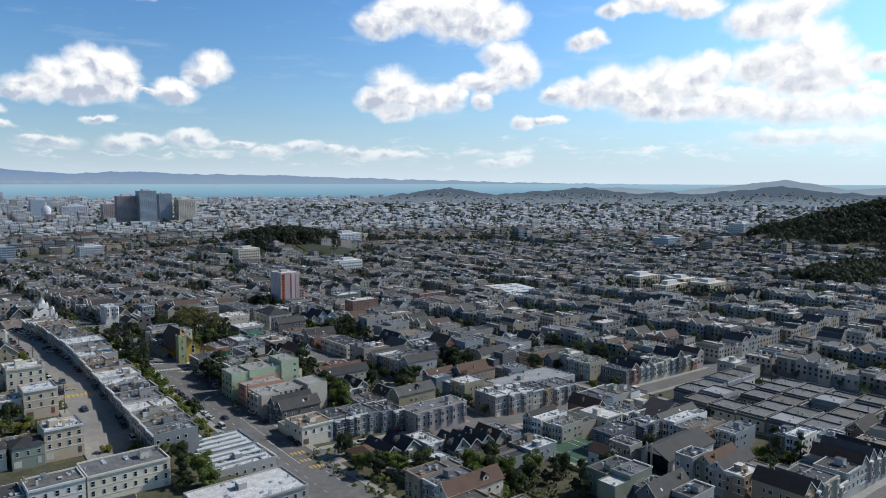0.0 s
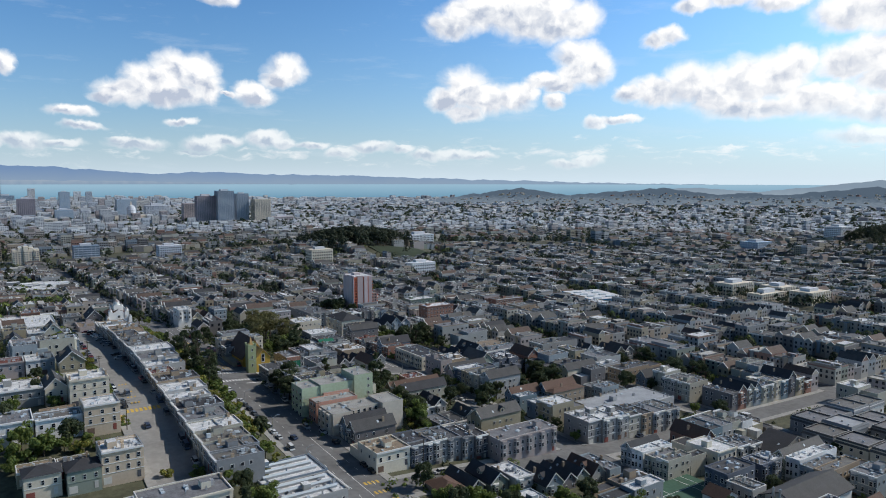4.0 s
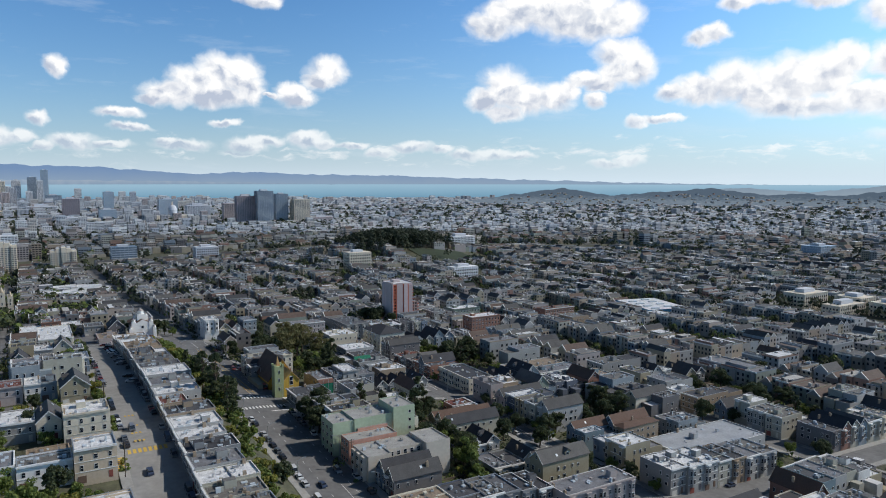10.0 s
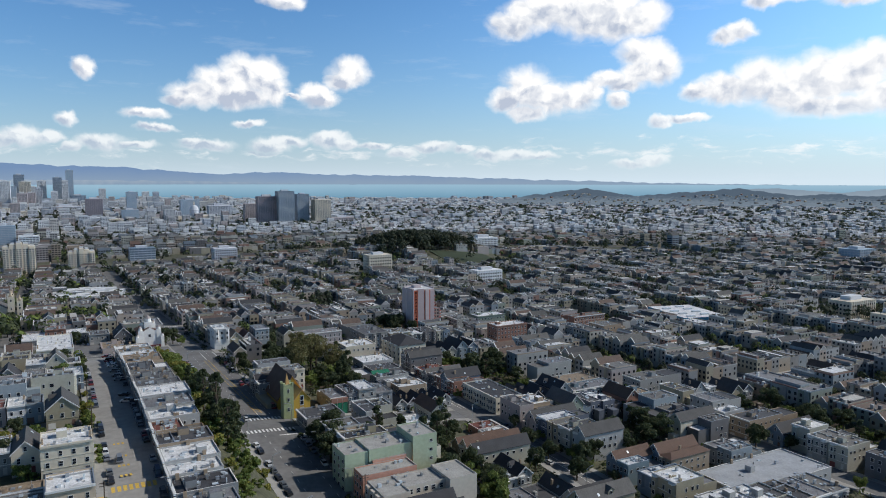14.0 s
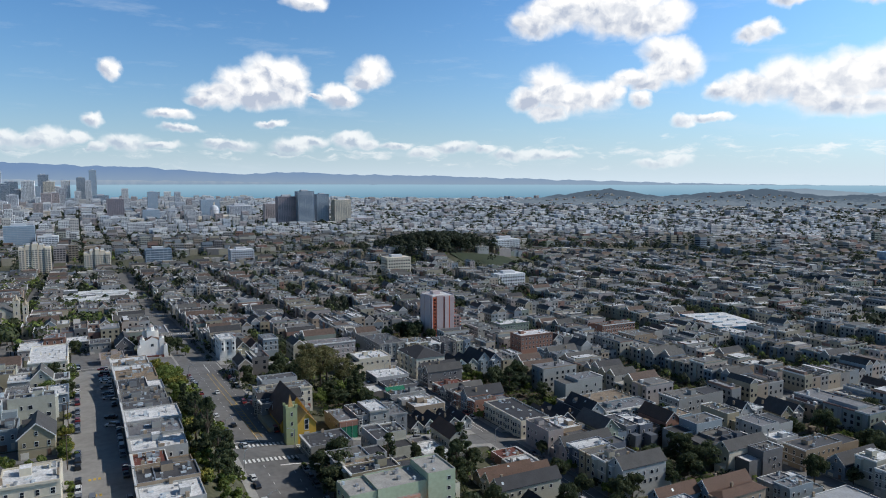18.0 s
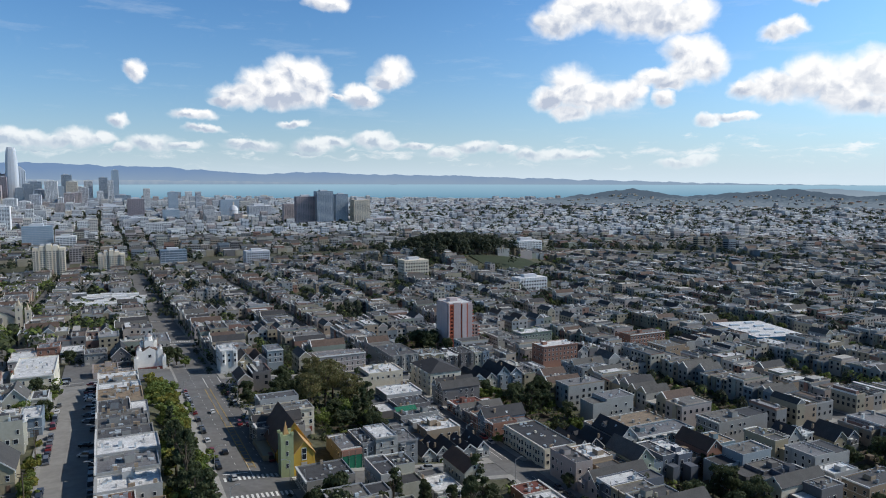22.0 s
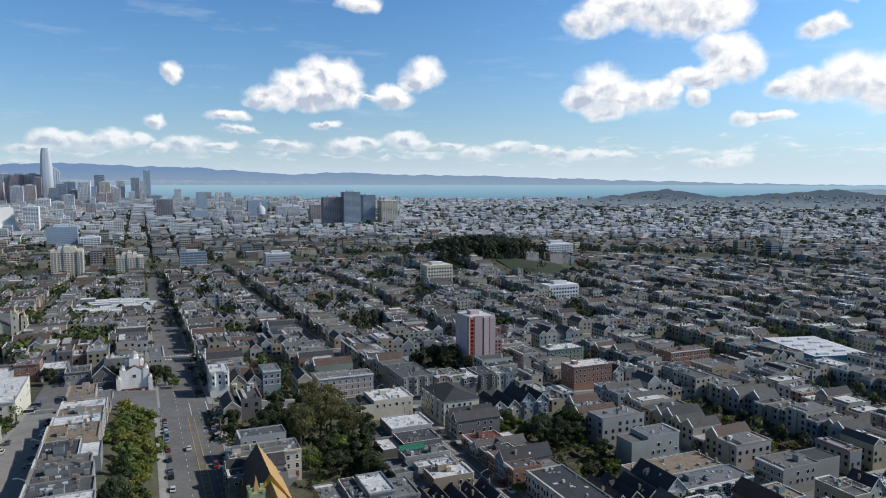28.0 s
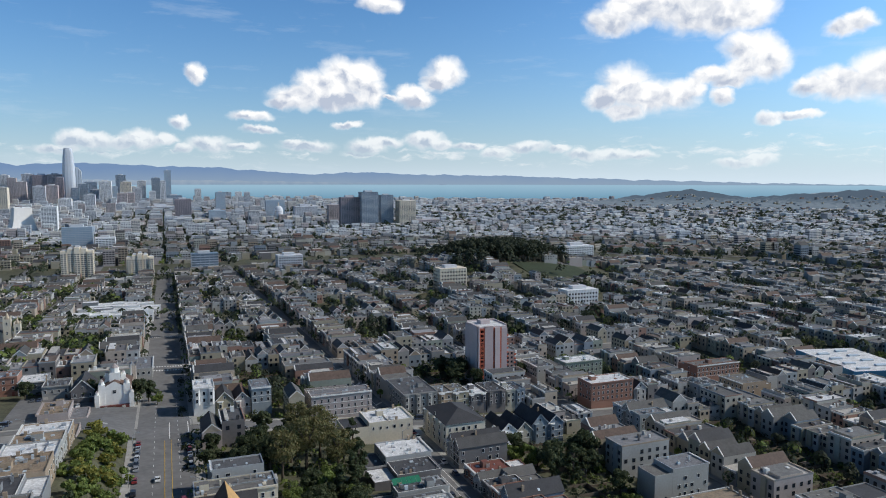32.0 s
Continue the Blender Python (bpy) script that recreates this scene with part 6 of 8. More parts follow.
for az, el, d, w, tone in SKYLINE + SKYLINE_EAST:
    tower(124 + d * math.sin(radians(az)), 215 + d * math.cos(radians(az)), w, 105 + d * math.tan(radians(el)), tone, deep=w * 0.7)
CIVIC = [(-563, 4028, 37, 72, 0), (-304, 3927, 60, 21, 0), (-243, 3903, 31, 13, 4), (-231, 3469, 65, -24, 1), (-108, 3098, 79, -24, 4), (-50, 3398, 46, -17, 0),
         (10, 3804, 63, -16, 1), (110, 3657, 117, -9, 1), (-176, 2481, 40, 33, 4), (-83, 2337, 60, -19, 5), (188, 2983, 56, 39, 6), (175, 2773, 46, -20, 1)]
MARKET = [(230, 2751, 52, -25, 0), (338, 3246, 37, 59, 5), (303, 2938, 58, -2, 5), (500, 2860, 66, 35, 5), (640, 3020, 89, 6, 1), (669, 2633, 45, 24, 3), (690, 2496, 66, 52, 6),
          (746, 2474, 54, 69, 2), (820, 2520, 42, 58, 2), (882, 2496, 57, 39, 0), (436, 2778, 40, -4, 1), (948, 2470, 76, -24, 3), (1230, 801, 45, -9, 5), (1439, 759, 42, 14, 4)]
for x, y, w, z, tone in CIVIC + MARKET:
    tower(x, y, w, z, tone, deep=w * (0.5 if w > 60 else 0.8))
for x, y, w, z, tone, words in ((301, 1317, 37, -8, 1, "grey slab apartment block with balconies"), (798, 1294, 57, -8, 4, "white apartment slab beside the park"),
                                (-51, 1925, 59, 6, 5, "wide teal-glass office block above a grove"), (4, 1905, 40, -16, 4, "white flat-roofed apartment block"), (181, 1398, 40, -9, 2, "dark glass block among low houses"),
                                (720, 1110, 31, -25, 1, "grey apartment block beside the park"), (362, 1196, 7, -14, 3, "slender brick church tower")):
    tower(x, y, w, z, tone, deep=min(w, 26), name="apartment_block", words=words)
tower(424, 958, 32, 7.3, 8 - 8, deep=20, name="apartment_block", words="brick and beige apartment block with a flat roof")
tower(527, 853, 37, -7.7, 4, deep=18, name="apartment_block", words="white six-storey apartment block with rows of windows")
# long cream school buildings
for x, y, w, d, z in ((728, 420, 34, 24, -9), (694, 446, 42, 17, -11), (700, 488, 38, 22, -6), (728, 455, 24, 26, -8)):
    tower(x, y, w, z, 0, deep=d, name="school_building", words="cream stone school building with rows of tall windows")


def condo(x, y, w, deep, top, words):
    """A beige tower of vertical bays with balcony columns and a stepped crown."""
    base = land(x, y) - 3
    h = top - base
    t = thing("condominium_tower", x, y, base, 0, words, "apartment tower", "condominium towers")
    s = Solid()
    s.box(-w / 2, w / 2, -deep / 2, deep / 2, 0, h - 5)
    part("wall", s, TONES[0], t)
    n = 5
    for k in range(n):
        a, b = -w / 2 + w * k / n + 0.6, -w / 2 + w * (k + 1) / n - 0.6
        q = Solid()
        q.box(a, b, -deep / 2 - (2.4 if k % 2 == 0 else 1.0), deep / 2 + 1, 0, h - (6, 2, 0, 2, 6)[k])
        part("projecting_bay", q, TONES[0], t)
        g = Solid()
        y0 = -deep / 2 - (2.4 if k % 2 == 0 else 1.0)
        z = 3.0
        while z < h - 8:
            m = (a + b) / 2
            g.box(a + 0.5, m - 0.6, y0 - 0.15, y0 - 0.002, z, z + 1.6, bottom=True)
            g.box(m + 0.6, b - 0.5, y0 - 0.15, y0 - 0.002, z, z + 1.6, bottom=True)
            z += 3.0
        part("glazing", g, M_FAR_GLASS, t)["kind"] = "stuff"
        c = Solid()
        c.box(a + 1, b - 1, -2, 3, h - (6, 2, 0, 2, 6)[k], h - (6, 2, 0, 2, 6)[k] + 2.5)
        part("roof_plant", c, TONES[1], t)
    g = Solid()
    z = 3.0
    while z < h - 8:
        for k in range(4):
            yy = -deep / 2 + 1.5 + k * (deep - 3) / 4
            g.box(w / 2, w / 2 + 0.15, yy, yy + 2, z, z + 1.6, bottom=True)
        z += 3.0
    part("side_glazing", g, M_FAR_GLASS, t)["kind"] = "stuff"


condo(2, 1392, 44, 18, 7, "beige condominium tower with stepped crown and balconies")
condo(88, 1366, 38, 18, -3, "lower beige condominium tower with stepped crown")


def white_flats():
    """Rows of low flats with bright white roofs left of the boulevard."""
    r = random.Random(17)
    for row, y in enumerate((897, 918, 940, 963, 986)):
        x = 46.0 + 5 * (row % 2)
        while x < 104:
            w, d, h = r.uniform(11, 17), r.uniform(10, 13), r.uniform(7.5, 10.5)
            z = land(x + w / 2, y)
            t = thing("flats", x, y, z, 0, "low block of flats with a bright white flat roof", "apartment house", "white-roofed flats")
            b = Solid()
            hollow(b, 0, w, 0, d, -4, h + 0.5, 0.3)
            part("wall", b, WALLS[r.choice((16, 20, 20, 4))], t)
            q = Solid()
            q.box(0.25, w - 0.25, 0.25, d - 0.25, h - 0.5, h)
            part("roof", q, ROOFS[4], t)
            g = Solid()
            for fl in range(2):
                for k in range(4):
                    a = w * (k + 0.5) / 4
                    pane(g, a - 0.9, a + 0.9, -0.08, 0.02, 1.4 + 3.1 * fl, 3.0 + 3.1 * fl)
            part("glazing", g, [M_TRIM, M_GLASS], t)["kind"] = "stuff"
            x += w + r.choice((0.3, 0.3, 2.5))


white_flats()


def stone_church():
    """Tan stone church with two slender turreted towers."""
    z = land(8, 806)
    t = thing("stone_church", 8, 806, z, 0, "tan stone church with slender turreted towers", "church")
    s = Solid()
    s.box(-20, 4, 2, 24, -4, 9, top=-1)
    for y in (2, 24):
        q = [(-20, y, 9), (4, y, 9), (-8, y, 16)]
        s.face(q if y == 2 else q[::-1])
    part("wall", s, WALLS[19], t)
    r = Solid()
    r.gable(-20, 4, 2, 24, 9, 7)
    part("roof", r, SHINGLES[3], t)
    for x, w, h in ((6.6, 5.0, 19), (13.0, 4.4, 15)):
        b = Solid()
        b.box(x - w / 2, x + w / 2, 0, w, -4, h)
        for k in (-1, 1):
            for y in (0, w - 0.8):
                b.box(x + k * (w / 2 - 0.4) - 0.4, x + k * (w / 2 - 0.4) + 0.4, y, y + 0.8, h, h + 2.2)
        tw = part("tower", b, WALLS[19], t)
        c = Solid()
        c.v = [(x + w * 0.36 * math.cos(a), w / 2 + w * 0.36 * math.sin(a), h) for a in np.linspace(0, 2 * math.pi, 8, endpoint=False)] + [(x, w / 2, h + 6.0)]
        c.f, c.m = [(k, (k + 1) % 8, 8) for k in range(8)], [0] * 8
        part("spire", c, WALLS[18], tw)
        for zc in (4, 9, h - 3):
            put(WINDOW, tw, x, 0, zc, 0, 1.2, 1, 2.4)


stone_church()


def tapered_tower():
    """The tall rounded glass tower of the skyline."""
    x, y, w, z = nearer(-409, 5095, 70, 301, 0.86)
    base = land(x, y)
    t = thing("rounded_tower", x, y, base, 0, "very tall rounded silver-glass tower with a tapering crown", "office tower")
    m = material("silver_glass", (0.56, 0.60, 0.65), 0.55, 0.0, vary=0.08)
    n = 20
    rows = [(0, 1.0), (0.45, 1.0), (0.7, 0.93), (0.86, 0.82), (0.95, 0.72), (1.0, 0.6)]
    s = Solid()
    for k, (h, r) in enumerate(rows):
        for a in range(n):
            q = 2 * math.pi * a / n
            c = (abs(math.cos(q)) ** 0.6 * math.copysign(1, math.cos(q)), abs(math.sin(q)) ** 0.6 * math.copysign(1, math.sin(q)))
            s.v.append((c[0] * w / 2 * r, c[1] * w / 2 * r, h * (z - base)))
        if k:
            for a in range(n):
                b = (a + 1) % n
                s.f.append(((k - 1) * n + a, (k - 1) * n + b, k * n + b, k * n + a))
                s.m.append(0)
    s.f.append(tuple(range((len(rows) - 1) * n, len(rows) * n)))
    s.m.append(0)
    part("shaft", s, m, t)
    b = Solid()
    for k in range(1, 40):
        h = k / 41
        r = np.interp(h, [p[0] for p in rows], [p[1] for p in rows]) * w / 2 + 0.3
        pts = [(abs(math.cos(q)) ** 0.6 * math.copysign(r, math.cos(q)), abs(math.sin(q)) ** 0.6 * math.copysign(r, math.sin(q))) for q in np.linspace(0, 2 * math.pi, 16, endpoint=False)]
        b.prism(pts, h * (z - base), h * (z - base) + 1.2, top=-1)
    part("floor_band", b, TONES[1], t)
    x, y, w, z = nearer(-365, 5132, 42, 194, 0.86)
    p = thing("faceted_tower", x, y, land(x, y), 0, "pale glass tower with a slanted faceted top", "office tower")
    s = Solid()
    h = z - land(x, y)
    s.prism([(-w / 2, -w / 2), (w / 2, -w / 2), (w / 2, w / 2), (-w / 2, w / 2)], 0, h * 0.86, top=-1)
    i = len(s.v)
    s.v += [(-w / 2, -w / 2, h), (w * 0.1, -w / 2, h * 0.97), (w / 2, -w / 2, h * 0.86), (w / 2, w / 2, h * 0.86), (-w / 2, w / 2, h)]
    s.f += [(4, 5, i + 1, i), (5, i + 2, i + 1), (i, i + 1, i + 2, i + 3, i + 4), (7, 4, i, i + 4)]
    s.m += [0, 0, 0, 0]
    part("shaft", s, m, p)
    f = Solid()
    for k in range(4):
        a = -w / 2 + w * k / 3.0
        f.box(a - 0.8, a + 0.8, -w / 2 - 1, -w / 2, 0, h * (0.98 - 0.04 * k))
    part("bracing", f, TONES[2], p)


tapered_tower()


def cathedral():
    """White cathedral whose square base sweeps up into a cross."""
    x, y, b = -250, 2510, land(-250, 2510)
    t = thing("cathedral", x, y, b, 20, "white modern cathedral with sweeping curved roof shells", "church")
    s = Solid()
    n = 8
    for k in range(n + 1):
        u = k / n
        r = 16 * (1 - u) ** 3.5 + 36 - 5 * u
        for q in range(4):
            a = math.pi / 4 + q * math.pi / 2
            s.v.append((r * math.cos(a), r * math.sin(a), 8 + u * 66))
        if k:
            for q in range(4):
                j = (q + 1) % 4
                i = 4 * (k - 1)
                s.f.append((i + q, i + j, i + 4 + j, i + 4 + q))
                s.m.append(0)
    s.f.append(tuple(range(4 * n, 4 * n + 4)))
    s.m.append(0)
    part("shell", s, M_STUCCO, t)
    p = Solid()
    p.box(-42, 42, -42, 42, 0, 7.9)
    part("podium", p, TONES[4], t)
    c = Solid()
    c.box(-2.5, 2.5, -21, 21, 70, 75.5, bottom=True)
    c.box(-21, -2.52, -2.5, 2.5, 70, 75.5, bottom=True)
    c.box(2.52, 21, -2.5, 2.5, 70, 75.5, bottom=True)
    part("roof_cross", c, TONES[4], t)


cathedral()


def city_hall():
    x, y = 498, 2754
    b = land(x, y)
    t = thing("domed_hall", x, y, b, 0, "domed stone city hall with a lantern", "public building")
    s = Solid()
    s.box(-60, 60, -30, 30, 0, 24)
    part("wall", s, TONES[0], t)
    d = Solid()
    n = 18
    rows = [(24, 15), (42, 15), (44, 16)] + [(44 + 18 * math.sin(a), 15.5 * math.cos(a)) for a in np.linspace(0.1, 1.35, 6)]
    for k, (z, r) in enumerate(rows):
        for a in range(n):
            q = 2 * math.pi * a / n
            d.v.append((r * math.cos(q), r * math.sin(q), z))
        if k:
            for a in range(n):
                j = (a + 1) % n
                d.f.append(((k - 1) * n + a, (k - 1) * n + j, k * n + j, k * n + a))
                d.m.append(0)
    d.f.append(tuple(range((len(rows) - 1) * n, len(rows) * n)))
    d.m.append(0)
    part("dome", d, TONES[1], t)
    l = Solid()
    l.box(-2.5, 2.5, -2.5, 2.5, 61, 70)
    l.prism([(-2, -2), (2, -2), (2, 2), (-2, 2)], 70, 73)
    part("lantern", l, TONES[0], t)


city_hall()


def yellow_church():
    """Church with a steep hall, a lower gabled front and a pale green corner tower."""
    t = thing("church", 137, 386, 5.5, 0, "yellow stucco church with pale green tower and steep orange roof", "church")
    s = Solid()
    s.box(-5.2, 7.2, 13, 38, -6, 3.0, top=-1)
    s.face([(-5.2, 13, 3.0), (7.2, 13, 3.0), (1, 13, 12.2)])
    s.face([(7.2, 38, 3.0), (-5.2, 38, 3.0), (1, 38, 12.2)])
    part("wall", s, M_YELLOW, t)
    # sun and shade put into the slope colours: orange right, dark brown left
    for side, m in ((1, M_TILE_ORANGE), (-1, SHINGLES[2])):
        r = Solid()
        eave, ridge = (1 + side * 7.0, 1.9), (1.0, 12.3)
        q = [(eave[0], 12.4, eave[1]), (ridge[0], 12.4, ridge[1]), (ridge[0], 38.6, ridge[1]), (eave[0], 38.6, eave[1])]
        q = q if side < 0 else q[::-1]
        i = 0
        r.v += [(x, y, z + 0.35) for x, y, z in q] + q
        for quad in ((0, 1, 2, 3), (7, 6, 5, 4), (0, 4, 5, 1), (1, 5, 6, 2), (2, 6, 7, 3), (3, 7, 4, 0)):
            r.f.append(quad[::-1])
            r.m.append(0)
        part("roof", r, m, t, "orange sunlit roof slope" if side > 0 else "dark shingle roof slope")
    f = Solid()
    f.box(-2.4, 5.0, 0, 13, -6, 5.2, top=-1)
    f.face([(-2.4, 0, 5.2), (5.0, 0, 5.2), (1.3, 0, 9.4)])
    part("front", f, M_YELLOW, t)
    r = Solid()
    r.gable(-2.4, 5.0, 0, 15, 5.2, 4.2, over=0.45, thick=0.3)
    part("front_roof", r, M_TILE_ORANGE, t)
    e = Solid()
    e.box(-6.8, -2.45, -0.6, 3.8, -6, 12.6)
    for a, b in ((-7.0, -0.8), (-3.3, -0.8), (-7.0, 3.0), (-3.3, 3.0)):
        e.box(a, a + 1.0, b, b + 1.0, 12.6, 13.5)
    tw = part("tower", e, M_GREENISH, t, "pale green tower")
    sp = Solid()
    sp.v += [(-5.5, 0.7, 12.6), (-3.7, 0.7, 12.6), (-3.7, 2.5, 12.6), (-5.5, 2.5, 12.6), (-4.6, 1.6, 17.2)]
    sp.f += [(0, 1, 4), (1, 2, 4), (2, 3, 4), (3, 0, 4)]
    sp.m += [0] * 4
    part("spire", sp, M_TILE_ORANGE, t)
    for zc in (2.0, 6.2, 10.0):
        put(WINDOW, tw, -4.6, -0.6, zc, 0, 0.9, 1, 1.6)
    put(WINDOW, t, 1.3, 0, 5.0, 0, 1.7, 1, 4.4)
    put(DOORM, t, 1.3, -0.05, -0.5, 0, 2.0, 0.2, 2.6)
    put(WINDOW, t, 6.2, 13, 0.6, 0, 0.9, 1, 1.6)
    b = Solid()
    b.box(-9.5, -5.25, 16, 36, -6, 0.2)
    part("side_aisle", b, WALLS[3], t)


yellow_church()


def mission_church():
    """White mission-style church with small belfries and a red porch."""
    z = land(99, 578)
    t = thing("mission_church", 99.5, 576, z, 0, "white mission-style church with belfries and a dark red base", "church")
    s = Solid()
    s.box(-7, 7, 0, 22, -4, 8)
    s.face([(-7, -0.01, 8), (7, -0.01, 8), (0, -0.01, 12)])
    part("wall", s, M_STUCCO, t)
    r = Solid()
    r.gable(-7, 7, 0.3, 22, 8, 3.2, over=0.2)
    part("roof", r, SHINGLES[2], t)
    for x, y, w, h in ((-5.4, -0.3, 2.8, 10.6), (5.4, -0.3, 2.8, 10.6), (0, 6, 4.6, 14.5), (-3.6, 9, 2.0, 13.0), (3.6, 9, 2.0, 13.0), (-7.4, -1.6, 2.0, 6.4), (7.4, -1.6, 2.0, 6.4)):
        b = Solid()
        b.box(x - w / 2, x + w / 2, y, y + w, -2, h)
        b.prism([(x + w * 0.42 * math.cos(a), y + w / 2 + w * 0.42 * math.sin(a)) for a in np.linspace(0, 2 * math.pi, 8, endpoint=False)], h, h + w * 0.5)
        tw = part("belfry", b, M_STUCCO, t)
        c = Solid()
        c.v += [(x + w * 0.45 * math.cos(a), y + w / 2 + w * 0.45 * math.sin(a), h + w * 0.5) for a in np.linspace(0, 2 * math.pi, 8, endpoint=False)] + [(x, y + w / 2, h + w * 0.95)]
        c.f += [(k, (k + 1) % 8, 8) for k in range(8)]
        c.m += [0] * 8
        part("cap", c, WALLS[11], tw)
    p = Solid()
    p.box(-6.3, 6.3, -1.9, -0.32, -3, 0.9)
    part("porch", p, M_RED, t, "dark red porch")
    put(WINDOW, t, 0, -0.02, 7.0, 0, 1.8, 1, 1.8)
    for x in (-4, 0, 4):
        put(DOORM, t, x, -1.92, -1.4, 0, 1.4, 0.1, 2.1)


mission_church()


def barn_church():
    """Modern church with a broad dark gable roof and a tall cross."""
    z = -10.5
    t = thing("modern_church", 235, 154.6, z, -90, "modern white church with a broad dark roof and a tall pylon", "church")
    s = Solid()
    s.box(-7.2, 7.2, 0, 29, -4, 7.5, top=-1)
    s.face([(-7.2, 0, 7.5), (7.2, 0, 7.5), (0, 0, 11.0)])
    s.face([(7.2, 29, 7.5), (-7.2, 29, 7.5), (0, 29, 11.0)])
    part("wall", s, M_STUCCO, t)
    r = Solid()
    r.gable(-7.2, 7.2, -3, 29, 7.5, 3.5, over=0.8, thick=0.4)
    part("roof", r, SHINGLES[1], t)
    g = Solid()
    g.box(-5, 5, -0.15, -0.01, 0, 7.0, bottom=True)
    part("glass_front", g, M_GLASS, t)
    for x in (-1.1, 1.1):
        p = Solid()
        p.box(x - 0.3, x + 0.3, -5.5, -4.9, -2, 13)
        part("pylon", p, M_VENT, t)
    b = Solid()
    b.box(-2.6, 2.6, -6.2, -4.6, -2, 0.8)
    part("planter", b, M_CONCRETE, t)
    h = thing("parish_house", 219.5, 168.5, z, 0, "white narrow house with a red tile roof", "house")
    s = Solid()
    s.box(-4, 4, -4, 4, -4, 8.4, top=-1)
    s.face([(-4, -4, 8.4), (4, -4, 8.4), (0, -4, 10.8)])
    s.face([(4, 4, 8.4), (-4, 4, 8.4), (0, 4, 10.8)])
    part("wall", s, M_STUCCO, h)
    r = Solid()
    r.gable(-4, 4, -4, 4, 8.4, 2.4)
    part("roof", r, SHINGLES[2], h)
    for k in range(2):
        for fl in range(2):
            put(WINDOW, h, -4, -1.8 + 3.6 * k, 2 + 3 * fl, -90, 1.4, 1, 1.6)


barn_church()


def tennis_court():
    x0, x1, y0, y1 = 208.5, 237, 172, 202
    z = -8.6
    t = thing("tennis_court", 223, 187, z, 0, "walled green rooftop tennis court with chain-link fence", "tennis court")
    s = Solid()
    s.box(-14, 14, -15, 15, -6, 0)
    part("court", s, M_COURT, t)
    for a in ((-10, 10, -11.5, -11.3), (-10, 10, 11.3, 11.5), (-10.1, -9.9, -11.5, 11.5), (9.9, 10.1, -11.5, 11.5), (-10, 10, -0.1, 0.1), (-6, -5.8, -11.5, 11.5), (5.8, 6, -11.5, 11.5)):
        l = Solid()
        l.box(*a, 0.004, 0.012)
        part("court_line", l, M_WHITE_LINE, t)
    for k in range(8):
        for x, y in ((-14 + 4 * k, -15), (-14 + 4 * k, 15), (-14, -15 + 4.28 * k), (14, -15 + 4.28 * k)):
            p = Solid()
            p.box(x - 0.06, x + 0.06, y - 0.06, y + 0.06, 0, 3.6)
            part("post", p, M_FENCE, t)
    for a in ((-14, 14, -15), (-14, 14, 15)):
        for h in (0.6, 1.4, 2.2, 3.0, 3.6):
            p = Solid()
            p.box(a[0], a[1], a[2] - 0.04, a[2] + 0.04, h - 0.04, h + 0.04, bottom=True)
            part("rail", p, M_FENCE, t)
    w = Solid()
    w.box(-15, -14.1, -15.5, 15.5, -6, 1.6)
    w.box(-14.1, 15, -16, -15.1, -6, 1.0)
    part("enclosing_wall", w, WALLS[3], t, "pale yellow wall")


tennis_court()


def courtyard_complex():
    """Low modern apartment complex with mansard roofs round courtyards."""
    r = random.Random(5)
    for i in range(5):
        for j in range(6):
            x, y = 326 + i * 15.5, 131 + j * 14.5
            if (2 * i + j) % 7 == 5:
                continue
            z = land(x, y)
            t = thing("courtyard_apartments", x, y, z, 0, "blue-grey courtyard apartment building with a flared roof rim", "apartment house", "courtyard apartments")
            h = 7.5 + r.choice((-1.4, 0.0, 0.3, 1.6))
            s = Solid()
            s.box(-7.4, 7.4, -6.9, 6.9, -4, h)
            part("wall", s, WALLS[r.choice((4, 4, 20, 19))], t)
            m = Solid()
            m.v += [(-7.7, -7.2, h - 1.4), (7.7, -7.2, h - 1.4), (7.7, 7.2, h - 1.4), (-7.7, 7.2, h - 1.4), (-7.0, -6.5, h + 0.9), (7.0, -6.5, h + 0.9), (7.0, 6.5, h + 0.9), (-7.0, 6.5, h + 0.9)]
            m.f += [(k, (k + 1) % 4, 4 + (k + 1) % 4, 4 + k) for k in range(4)]
            m.m += [0] * 4
            part("mansard_rim", m, r.choice((SHINGLES[1], SHINGLES[3], WALLS[4])), t)
            e = Solid()
            for k in range(4):
                a, c = m.v[4 + k], m.v[4 + (k + 1) % 4]
                g = (-math.copysign(0.3, a[0]), -math.copysign(0.3, a[1])), (-math.copysign(0.3, c[0]), -math.copysign(0.3, c[1]))
                e.face([a, c, (c[0] + g[1][0], c[1] + g[1][1], c[2]), (a[0] + g[0][0], a[1] + g[0][1], a[2])])
            part("rim_coping", e, M_CONCRETE, t)
            q = Solid()
            q.box(-6.9, 6.9, -6.4, 6.4, h - 0.4, h + 0.2)
            part("roof", q, ROOFS[r.choice((1, 1, 3, 8))], t)
            for k in range(3):
                for fl in range(2):
                    put(WINDOW, t, -7.4, -4 + 4 * k, 1.8 + 3 * fl, -90, 1.6, 1, 1.5)
                    put(WINDOW, t, -4.5 + 4.5 * k, -6.9, 1.8 + 3 * fl, 0, 1.6, 1, 1.5)
            for _ in range(2):
                put(VENT, t, r.uniform(-4, 4), r.uniform(-4, 4), h + 0.2, 0, 0.6, 0.6, 0.7)


courtyard_complex()


